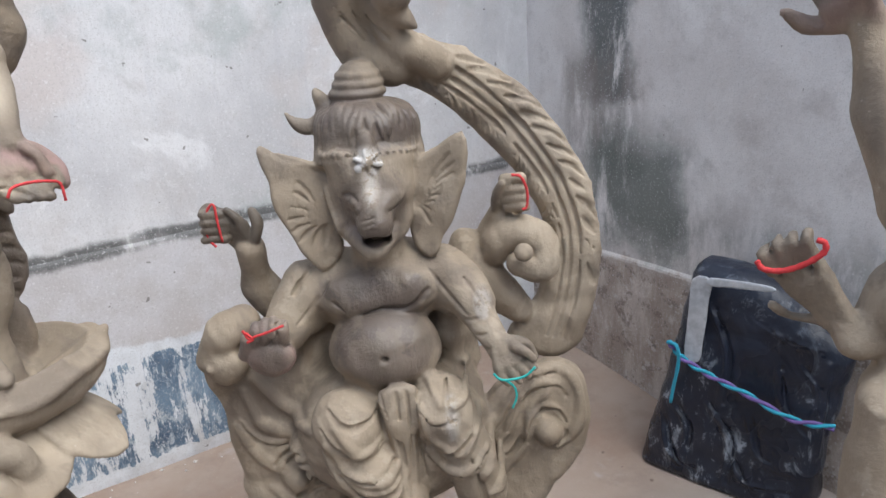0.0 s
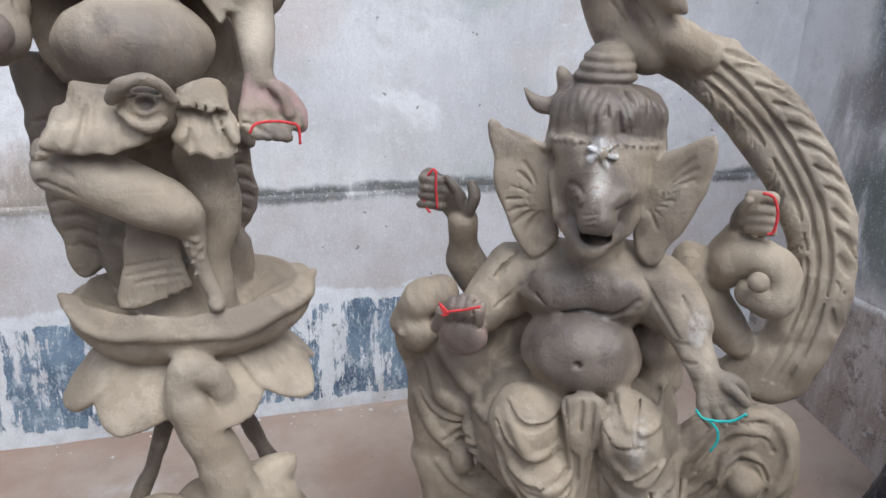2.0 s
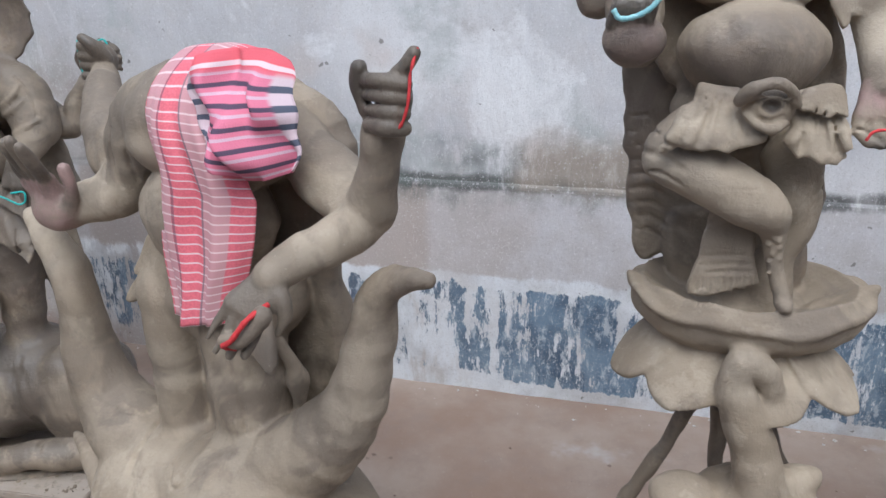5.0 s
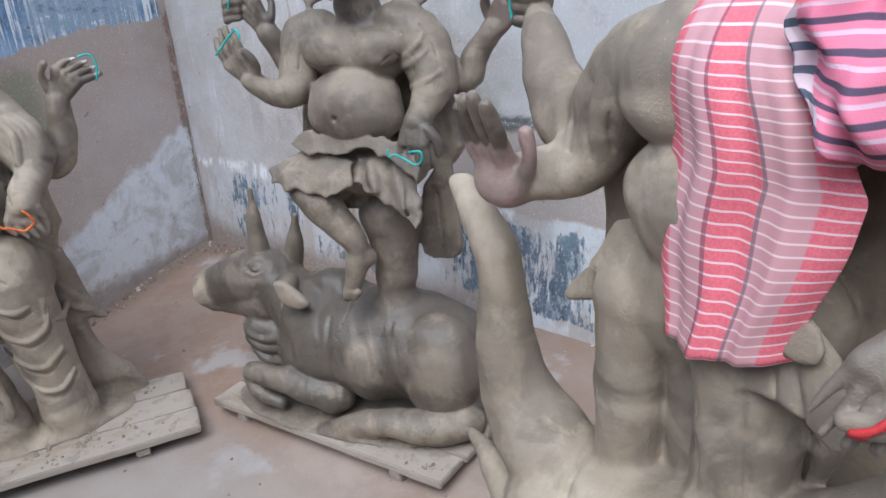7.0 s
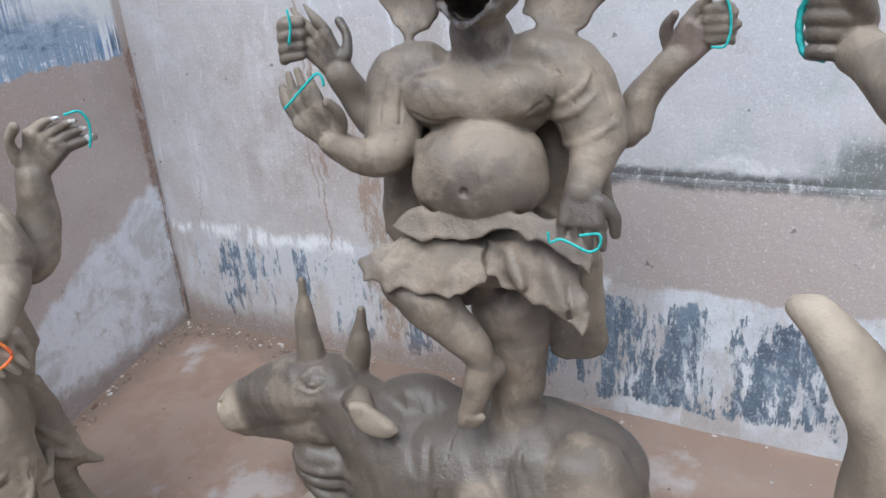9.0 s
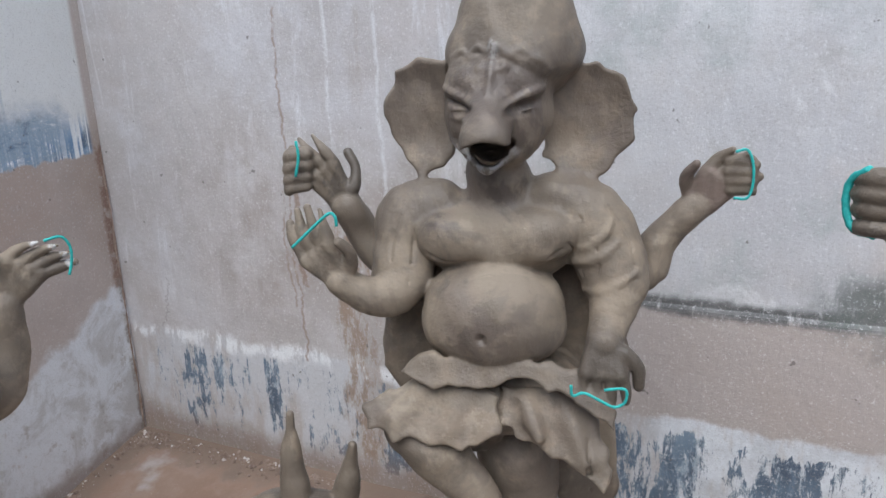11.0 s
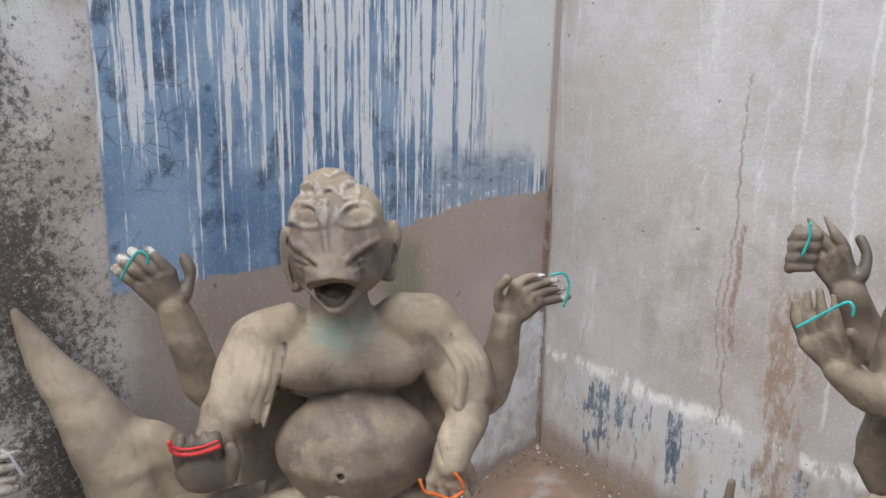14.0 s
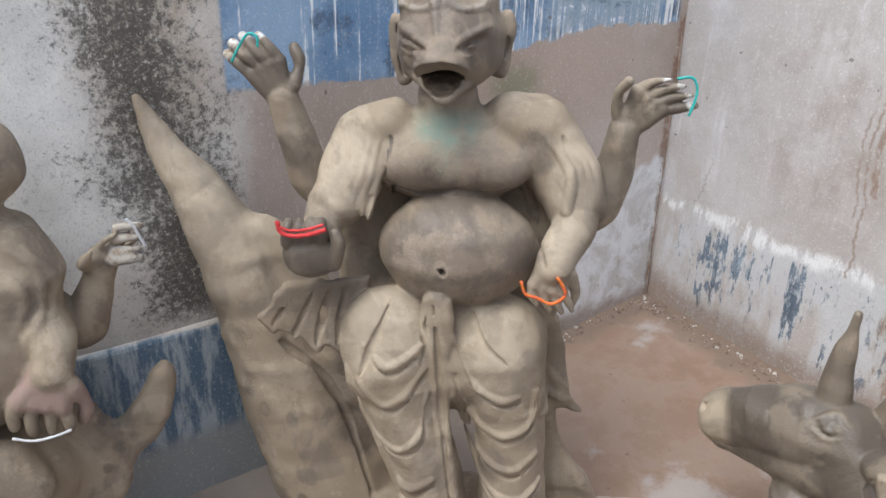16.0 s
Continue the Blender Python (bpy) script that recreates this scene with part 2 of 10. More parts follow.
    for at, top, low in ((-2.78, 0.66, 0.50), (-0.35, 0.98, 0.84), (0.9, 1.30, 1.16)):
        c = g.mix(g.all(g.patch(g.x, g.z, at - 0.002, at + 0.002, low, top, 0.003, hair, 0.30), 0.6), c, (0.22, 0.19, 0.175))
    c = g.mix(g.all(g.patch(g.x, g.z, -1.98, -1.84, 0.10, 0.98, 0.03, flake, 0.26), g.step(flake, 0.42, 0.54), g.step(chip, 0.36, 0.5), 0.85), c, (0.29, 0.205, 0.145))
    for at, low in ((-1.965, 1.18), (-1.79, 0.55)):
        c = g.mix(g.all(g.patch(g.x, g.z, at - 0.006, at + 0.006, low, 3.0, 0.005, wob, 0.05), g.step(chip, 0.36, 0.54), 0.6), c, (0.70, 0.71, 0.72))
    c = g.mix(g.all(g.step(g.math("ADD", g.z, g.math("MULTIPLY", g.math("SUBTRACT", mid, 0.5), 0.16)), 0.15, 0.03), g.step(g.x, -1.0, -1.6), 0.8), c, (0.25, 0.18, 0.14))
    c = g.mix(g.all(g.step(fine, 0.66, 0.72), 0.5), c, (0.28, 0.26, 0.25))
    c = grain(g, c)
    g.color(c)
    h = g.math("ADD", g.math("MULTIPLY", mid, 1.0), g.math("ADD", g.math("MULTIPLY", fine, 0.25), g.math("MULTIPLY", flake, 0.6)))
    return g.bump(h, 0.5, 0.008).mat


def left_wall_paint():
    g = Nodes("left_wall_paint", 0.85)
    big, mid, fine = g.noise(1.3, 5, 0.6), g.noise(6, 6, 0.65), g.noise(60, 4, 0.75)
    flake = g.noise(11, 8, 0.72)
    c = g.mix(g.step(big, 0.38, 0.62), (0.40, 0.325, 0.275), (0.50, 0.435, 0.395))
    c = g.mix(g.all(g.patch(g.y, g.z, 1.9, 2.6, 0.85, 1.3, 0.15, mid, 0.3), 0.45), c, (0.40, 0.285, 0.215))
    c = g.mix(g.all(g.step(mid, 0.5, 0.7), 0.4), c, (0.40, 0.345, 0.31))
    # whitewash low down by the corner
    low = g.math("ADD", g.z, g.math("MULTIPLY", g.math("SUBTRACT", 2.93, g.y), 0.45))
    low = g.math("ADD", low, g.math("MULTIPLY", g.math("SUBTRACT", mid, 0.5), 0.22))
    drip = g.noise(7, 6, 0.7, stretch=(1, 1.8, 0.5), shift=19)
    cloud = g.noise(5.5, 7, 0.72, warp=0.5, shift=19)
    c = g.mix(g.all(g.step(low, 0.67, 0.62), g.step(cloud, 0.30, 0.40)), c, g.mix(g.step(cloud, 0.45, 0.62), (0.74, 0.755, 0.785), (0.55, 0.54, 0.535)))
    c = g.mix(g.all(g.step(low, 0.64, 0.58), g.step(drip, 0.60, 0.68), g.step(cloud, 0.45, 0.55), 0.5), c, (0.40, 0.39, 0.39))
    c = g.mix(g.all(g.step(low, 0.60, 0.50), g.step(flake, 0.58, 0.64), 0.5), c, (0.36, 0.31, 0.27))
    green = g.all(g.patch(g.y, g.z, 2.02, 2.2, 0.70, 1.02, 0.05, mid, 0.16), 0.7)
    c = g.mix(green, c, (0.20, 0.21, 0.12))
    # bare plaster and black mould left of the painted panel
    plaster = g.mix(g.step(mid, 0.38, 0.62), (0.70, 0.685, 0.655), (0.84, 0.825, 0.79))
    plaster = g.mix(g.all(g.step(big, 0.5, 0.62), 0.5), plaster, (0.50, 0.42, 0.35))
    speck = g.noise(48, 7, 0.85)
    away = g.math("ABSOLUTE", g.math("SUBTRACT", g.y, g.math("ADD", 0.95, g.math("MULTIPLY", g.math("SUBTRACT", 1.2, g.z), 0.16))))
    heavy = g.math("SUBTRACT", 0.76, g.math("MULTIPLY", away, 1.45))
    heavy = g.math("ADD", heavy, g.math("MULTIPLY", g.math("SUBTRACT", g.noise(3.4, 5, 0.65), 0.5), 1.0))
    dots = g.step(g.math("ADD", speck, g.math("MULTIPLY", heavy, 0.55)), 0.77, 0.90)
    dots = g.all(dots, g.step(g.z, 0.40, 0.5))
    ochre = g.patch(g.y, g.z, 0.86, 1.16, 0.95, 1.45, 0.09, mid, 0.3)
    plaster = g.mix(g.all(ochre, 0.6), plaster, (0.42, 0.305, 0.205))
    plaster = g.mix(g.all(g.step(heavy, 0.38, 0.90), 0.55), plaster, (0.17, 0.14, 0.095))
    pit = g.noise(60, 6, 0.85, shift=33)
    plaster = g.mix(g.all(g.step(pit, 0.55, 0.63), 0.38), plaster, (0.24, 0.21, 0.175))
    plaster = g.mix(g.all(g.step(pit, 0.45, 0.37), g.step(heavy, 0.2, 0.6), 0.75), plaster, (0.66, 0.62, 0.55))
    plaster = g.mix(g.all(dots, g.step(pit, 0.34, 0.46), 0.85), plaster, (0.055, 0.047, 0.04))
    bare = g.step(g.math("ADD", g.y, g.math("MULTIPLY", g.math("SUBTRACT", mid, 0.5), 0.22)), 1.24, 1.12)
    c = g.mix(bare, c, plaster)
    # painted panel: blue under runs of lime
    line = g.math("ADD", 1.045, g.math("MULTIPLY", g.step(g.y, 1.7, 2.6), 0.105))
    above = g.math("SUBTRACT", g.math("ADD", g.z, g.math("MULTIPLY", g.math("SUBTRACT", g.noise(16, 4, 0.65), 0.5), 0.06)), line)
    panel = g.all(g.step(above, -0.006, 0.006), g.step(g.y, 1.152, 1.165), g.step(g.y, 2.912, 2.89))
    blue = g.mix(g.step(g.noise(3.6, 5, 0.6), 0.36, 0.64), (0.145, 0.255, 0.425), (0.31, 0.44, 0.61))
    blue = g.mix(g.all(g.step(g.noise(8, 5, 0.65), 0.52, 0.64), 0.75), blue, (0.055, 0.085, 0.135))
    blue = g.mix(g.all(g.step(g.noise(5, 6, 0.7, shift=43), 0.56, 0.66), 0.5), blue, (0.42, 0.52, 0.62))
    cell = g.tree.nodes.new("ShaderNodeTexVoronoi")
    cell.feature = "DISTANCE_TO_EDGE"
    cell.inputs["Scale"].default_value = 17
    g.link(g.co, cell.inputs["Vector"])
    blue = g.mix(g.all(g.step(cell.outputs["Distance"], 0.025, 0.008), g.step(g.noise(2.2, 3), 0.48, 0.58), 0.6), blue, (0.05, 0.07, 0.10))
    lime = g.noise(24, 3, 0.55, stretch=(1, 2.4, 0.07), warp=0.15)
    broken = g.noise(14, 5, 0.7, stretch=(1, 2.2, 0.55))
    more = g.math("MULTIPLY", g.step(g.y, 1.2, 2.6), 0.115)
    up = g.math("MULTIPLY", g.step(g.z, 1.05, 1.60), 0.11)
    lime = g.math("ADD", g.math("ADD", lime, g.math("MULTIPLY", g.math("SUBTRACT", broken, 0.5), 0.42)), g.math("ADD", more, up))
    blue = g.mix(g.all(g.step(lime, 0.56, 0.66), 0.30), blue, (0.55, 0.62, 0.68))
    blue = g.mix(g.all(g.step(lime, 0.635, 0.675), 0.92), blue, (0.86, 0.88, 0.89))
    pale = g.all(g.step(g.math("ADD", g.y, g.math("MULTIPLY", mid, 0.2)), 2.50, 2.74), g.step(g.z, 1.2, 1.32))
    blue = g.mix(pale, blue, g.mix(mid, (0.70, 0.70, 0.67), (0.82, 0.83, 0.83)))
    splash = g.noise(6.5, 7, 0.72, stretch=(1, 0.8, 1.8), warp=0.6, shift=57)
    blue = g.mix(g.all(g.patch(g.y, g.z, 2.26, 2.78, 1.12, 1.33, 0.06, mid, 0.2), g.step(splash, 0.38, 0.47), 0.92), blue, g.mix(g.step(splash, 0.5, 0.62), (0.30, 0.39, 0.49), (0.10, 0.165, 0.255)))
    c = g.mix(panel, c, blue)
    # old blue dado at the near end
    dado = g.all(g.step(g.math("ADD", g.z, g.math("MULTIPLY", g.math("SUBTRACT", mid, 0.5), 0.03)), 0.425, 0.412), g.step(g.y, 1.35, 1.2))
    worn = g.noise(9, 7, 0.7, stretch=(1, 2.0, 0.4))
    old = g.mix(g.step(worn, 0.42, 0.56), (0.42, 0.47, 0.51), (0.11, 0.175, 0.255))
    old = g.mix(g.step(g.z, 0.12, 0.05), old, (0.33, 0.34, 0.33))
    c = g.mix(dado, c, old)
    c = g.mix(g.all(g.step(g.math("ADD", g.z, g.math("MULTIPLY", g.math("SUBTRACT", mid, 0.5), 0.16)), 0.08, 0.0), g.step(g.y, 1.5, 2.0), 0.75), c, (0.27, 0.195, 0.15))
    # rust run in the corner
    c = g.mix(g.all(g.patch(g.y, g.z, 2.905, 2.95, 0.62, 1.17, 0.010, flake, 0.07), g.step(flake, 0.42, 0.50), 0.85), c, (0.25, 0.15, 0.11))
    c = g.mix(g.all(g.patch(g.y, g.z, 2.918, 2.95, 0.0, 0.66, 0.006, flake, 0.06), g.step(flake, 0.44, 0.54), 0.7), c, (0.27, 0.22, 0.19))
    c = grain(g, c)
    g.color(c)
    h = g.math("ADD", mid, g.math("ADD", g.math("MULTIPLY", fine, 0.3), g.math("MULTIPLY", flake, 0.7)))
    return g.bump(h, 0.6, 0.008).mat


def right_wall_paint():
    g = Nodes("right_wall_paint", 0.9)
    big, mid, fine = g.noise(1.5, 5, 0.6), g.noise(7, 6, 0.65), g.noise(60, 4, 0.7)
    c = g.mix(g.step(big, 0.38, 0.62), (0.60, 0.57, 0.555), (0.74, 0.72, 0.71))
    c = g.mix(g.all(g.step(mid, 0.48, 0.7), 0.4), c, (0.37, 0.34, 0.325))
    smear = g.noise(5, 6, 0.7, stretch=(1, 1.6, 0.5))
    dark = g.all(g.patch(g.y, g.z, 2.40, 2.62, 1.05, 3.2, 0.05, mid, 0.16), g.step(smear, 0.34, 0.46))
    c = g.mix(g.all(dark, 0.88), c, (0.075, 0.088, 0.088))
    c = g.mix(g.all(g.patch(g.y, g.z, 2.35, 2.75, 0.8, 1.25, 0.08, mid, 0.25), g.step(smear, 0.36, 0.6), 0.75), c, (0.22, 0.195, 0.18))
    damp = g.all(g.patch(g.y, g.z, 2.12, 2.62, 0.52, 0.95, 0.10, mid, 0.3), g.step(smear, 0.30, 0.50))
    c = g.mix(g.all(damp, 0.85), c, (0.105, 0.125, 0.112))
    damp2 = g.all(g.patch(g.y, g.z, 0.6, 2.3, 0.46, 0.72, 0.10, mid, 0.3), g.step(smear, 0.40, 0.60))
    c = g.mix(g.all(damp2, 0.6), c, (0.20, 0.21, 0.195))
    ragged = g.math("ADD", g.z, g.math("MULTIPLY", g.math("SUBTRACT", mid, 0.5), 0.16))
    foot = g.step(ragged, 0.47, 0.45)
    low = g.mix(g.step(smear, 0.36, 0.6), (0.50, 0.45, 0.41), (0.33, 0.275, 0.235))
    low = g.mix(g.all(g.step(g.noise(13, 6, 0.75, shift=4), 0.52, 0.6), 0.7), low, (0.17, 0.135, 0.115))
    low = g.mix(g.all(g.step(g.noise(10, 6, 0.75, shift=14), 0.56, 0.64), 0.7), low, (0.58, 0.565, 0.55))
    c = g.mix(foot, c, low)
    c = g.mix(g.all(g.step(ragged, 0.43, 0.45), g.step(ragged, 0.49, 0.47), g.step(smear, 0.48, 0.60), 0.4), c, (0.56, 0.54, 0.53))
    c = g.mix(g.all(g.step(fine, 0.66, 0.73), 0.5), c, (0.26, 0.24, 0.23))
    c = grain(g, c)
    g.color(c)
    h = g.math("ADD", mid, g.math("ADD", g.math("MULTIPLY", fine, 0.3), g.math("MULTIPLY", smear, 0.7)))
    return g.bump(h, 0.6, 0.009).mat


def floor_earth():
    g = Nodes("floor_earth", 0.9)
    big, mid, fine = g.noise(1.6, 5, 0.6), g.noise(8, 6, 0.65), g.noise(90, 4, 0.7)
    c = g.mix(g.step(big, 0.36, 0.64), (0.245, 0.170, 0.128), (0.330, 0.262, 0.218))
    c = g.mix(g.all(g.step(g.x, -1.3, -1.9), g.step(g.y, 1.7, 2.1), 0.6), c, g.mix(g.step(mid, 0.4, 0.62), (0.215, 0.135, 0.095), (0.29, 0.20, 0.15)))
    c = g.mix(g.all(g.step(mid, 0.48, 0.68), 0.5), c, (0.235, 0.180, 0.150))
    c = g.mix(g.all(g.step(g.noise(2.7, 5, 0.6, shift=4), 0.60, 0.70), 0.45), c, (0.46, 0.45, 0.45))
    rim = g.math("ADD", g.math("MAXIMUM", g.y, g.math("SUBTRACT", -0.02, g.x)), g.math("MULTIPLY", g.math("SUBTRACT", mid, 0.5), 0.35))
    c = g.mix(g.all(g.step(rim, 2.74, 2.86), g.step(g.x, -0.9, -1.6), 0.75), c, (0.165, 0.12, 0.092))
    grey = g.step(g.math("ADD", g.y, g.math("MULTIPLY", big, 0.6)), 2.35, 2.0)
    c = g.mix(g.all(grey, 0.55), c, g.mix(mid, (0.235, 0.215, 0.20), (0.35, 0.33, 0.315)))
    c = g.mix(g.all(g.step(fine, 0.62, 0.74), 0.4), c, (0.46, 0.42, 0.38))
    g.color(c)
    return g.bump(g.math("ADD", mid, g.math("MULTIPLY", fine, 0.4)), 0.5, 0.008).mat


clay_mat = clay()
# dark, so that the unseen front wall throws little light back
unseen_wall_mat = plain("unseen_wall_paint", (0.13, 0.12, 0.11), (0.19, 0.175, 0.16), 3.0, 0.9)
dirt_mat = plain("corner_dirt", (0.17, 0.12, 0.095), (0.27, 0.21, 0.17), 30, 0.95, 0.6)
lime_mat = plain("lime_crumb", (0.55, 0.53, 0.50), (0.42, 0.37, 0.33), 60, 0.9)


# ---- setting ----
def solid(name, verts, faces, material, parent=None, smooth=False):
    me = bpy.data.meshes.new(name)
    me.from_pydata(verts, [], faces)
    me.update()
    ob = new(name, me)
    me.materials.append(material)
    if smooth:
        me.polygons.foreach_set("use_smooth", [True] * len(me.polygons))
    if parent:
        ob.parent = parent
    return ob


def wall(name, a, b, profile, material, nx=90, lumps=0.004, fade=None):
    """A thick wall from a to b (its face on the left of a to b), with a front profile of (height, how far proud)."""
    a, b = Vector(a), Vector(b)
    along = (b - a).normalized()
    out = Vector((-along.y, along.x))
    cols, verts, faces = [], [], []
    for i in range(nx + 1):
        p = a + (b - a) * i / nx
        col, keep = [], fade(p) if fade else 1.0
        for z, proud in profile:
            n = noise.noise((p.x * 3.1, p.y * 3.1, z * 3.1)) * lumps + noise.noise((p.x * 14, p.y * 14, z * 14)) * lumps * 0.5
            dz = noise.noise((p.x * 5, p.y * 5, 3.3)) * 0.006 if 0.02 < z < 2.5 else 0
            q = p + out * (proud * keep + n)
            col.append(len(verts))
            verts.append((q.x, q.y, z + dz))
        q = p - out * 0.22
        col += [len(verts), len(verts) + 1]
        verts += [(q.x, q.y, profile[-1][0]), (q.x, q.y, profile[0][0])]
        cols.append(col)
    m = len(cols[0])
    for c, d in zip(cols, cols[1:]):
        faces += [(c[j], c[(j + 1) % m], d[(j + 1) % m], d[j]) for j in range(m)]
    faces += [tuple(cols[0][::-1]), tuple(cols[-1])]
    return tagged(solid(name, verts, faces, material), kind="structure")


def rise(lows, highs, n=24):
    """A profile from the ground up: the lower face, a worn ledge, the upper face."""
    (z0, z1, proud), top = lows, highs
    lower = [(z0 + (z1 - z0) * i / n, proud) for i in range(n)]
    ledge = [(z1 - 0.006, proud * 0.96), (z1 + 0.003, proud * 0.75), (z1 + 0.009, proud * 0.35), (z1 + 0.013, 0.0)]
    return lower + ledge + [(z1 + 0.013 + (top - z1) * i / n, 0.0) for i in range(1, n + 1)]


CORNER_L, CORNER_R = (-2.985, 2.93), (3.02, 2.93)
tagged(wall("wall_back", (3.3, 2.945), (-3.3, 2.945), rise((-0.3, 0.785, 0.010), 3.1), back_wall_paint(), 160, fade=lambda p: min(max((p.x + 1.6) / 0.8, 0), 1)), "stained lime-washed back wall with worn blue dado", "wall")
tagged(wall("wall_left", (-3.026, 3.22), (-2.20, -2.68), rise((-0.3, 0.415, 0.012), 3.1), left_wall_paint(), 140, 0.003, fade=lambda p: min(max((1.5 - p.y) / 0.3, 0), 1)), "side wall with limewashed blue panel and black mould", "wall")
tagged(wall("wall_right", (3.035, -2.7), (3.035, 3.2), rise((-0.3, 0.46, 0.013), 3.1), right_wall_paint(), 120, 0.007), "damp-stained plastered side wall", "wall")
# added out of view: closes the yard and limits light from the front
tagged(wall("wall_front_added", (-2.6, -2.6), (3.3, -2.6), rise((-0.3, 0.7, 0.015), 3.1), unseen_wall_mat, 12), "plain dark wall added behind the camera, unseen", "wall")


def corner_ridge():
    """A thin broken ridge of brown mortar that runs down the corner."""
    rnd = random.Random(31)
    verts, faces, n = [], [], 70
    for i in range(n + 1):
        z = -0.02 + 1.19 * i / n
        r = 0.0015 + 0.009 * max(0.0, noise.noise((z * 8, 3.1, 0.2)) - 0.05) * (1.0 if z > 0.7 or z < 0.15 else 0.5) + 0.002 * rnd.random()
        x, y = -2.979 + 0.008 * noise.noise((z * 6, 0, 1)), 2.931 + 0.005 * noise.noise((z * 7, 2, 0))
        for k in range(6):
            v = 2 * math.pi * k / 6
            verts.append((x + r * math.cos(v), y + r * math.sin(v), z + 0.004 * rnd.random()))
    for i in range(n):
        for k in range(6):
            faces.append((i * 6 + k, i * 6 + (k + 1) % 6, i * 6 + 6 + (k + 1) % 6, i * 6 + 6 + k))
    faces += [tuple(range(6))[::-1], tuple(range(n * 6, n * 6 + 6))]
    return tagged(solid("trim", verts, faces, plain("brown_mortar", (0.22, 0.145, 0.11), (0.36, 0.28, 0.235), 25, 0.95, 0.6)), "crumbling brown mortar ridge down the corner", "trim", kind="structure")


corner_ridge()


def ground_height(x, y):
    s = min(max((2.9 - y) / 1.0, 0.0), 1.0)
    s = s * s * (3 - 2 * s)
    return -0.10 * s - 0.03 * min(max((1.6 - y) / 1.5, 0), 1) + 0.006 * noise.noise((x * 2.3, y * 2.3, 0)) + 0.003 * noise.noise((x * 9, y * 9, 1))


def build_floor():
    n, verts, faces = 150, [], []
    for i in range(n + 1):
        for j in range(n + 1):
            x, y = -3.4 + 6.8 * i / n, -2.9 + 6.2 * j / n
            verts.append((x, y, ground_height(x, y)))
    for i in range(n):
        for j in range(n):
            a = i * (n + 1) + j
            faces.append((a, a + n + 1, a + n + 2, a + 1))
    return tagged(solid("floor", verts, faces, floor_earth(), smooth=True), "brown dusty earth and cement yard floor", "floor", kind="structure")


build_floor()

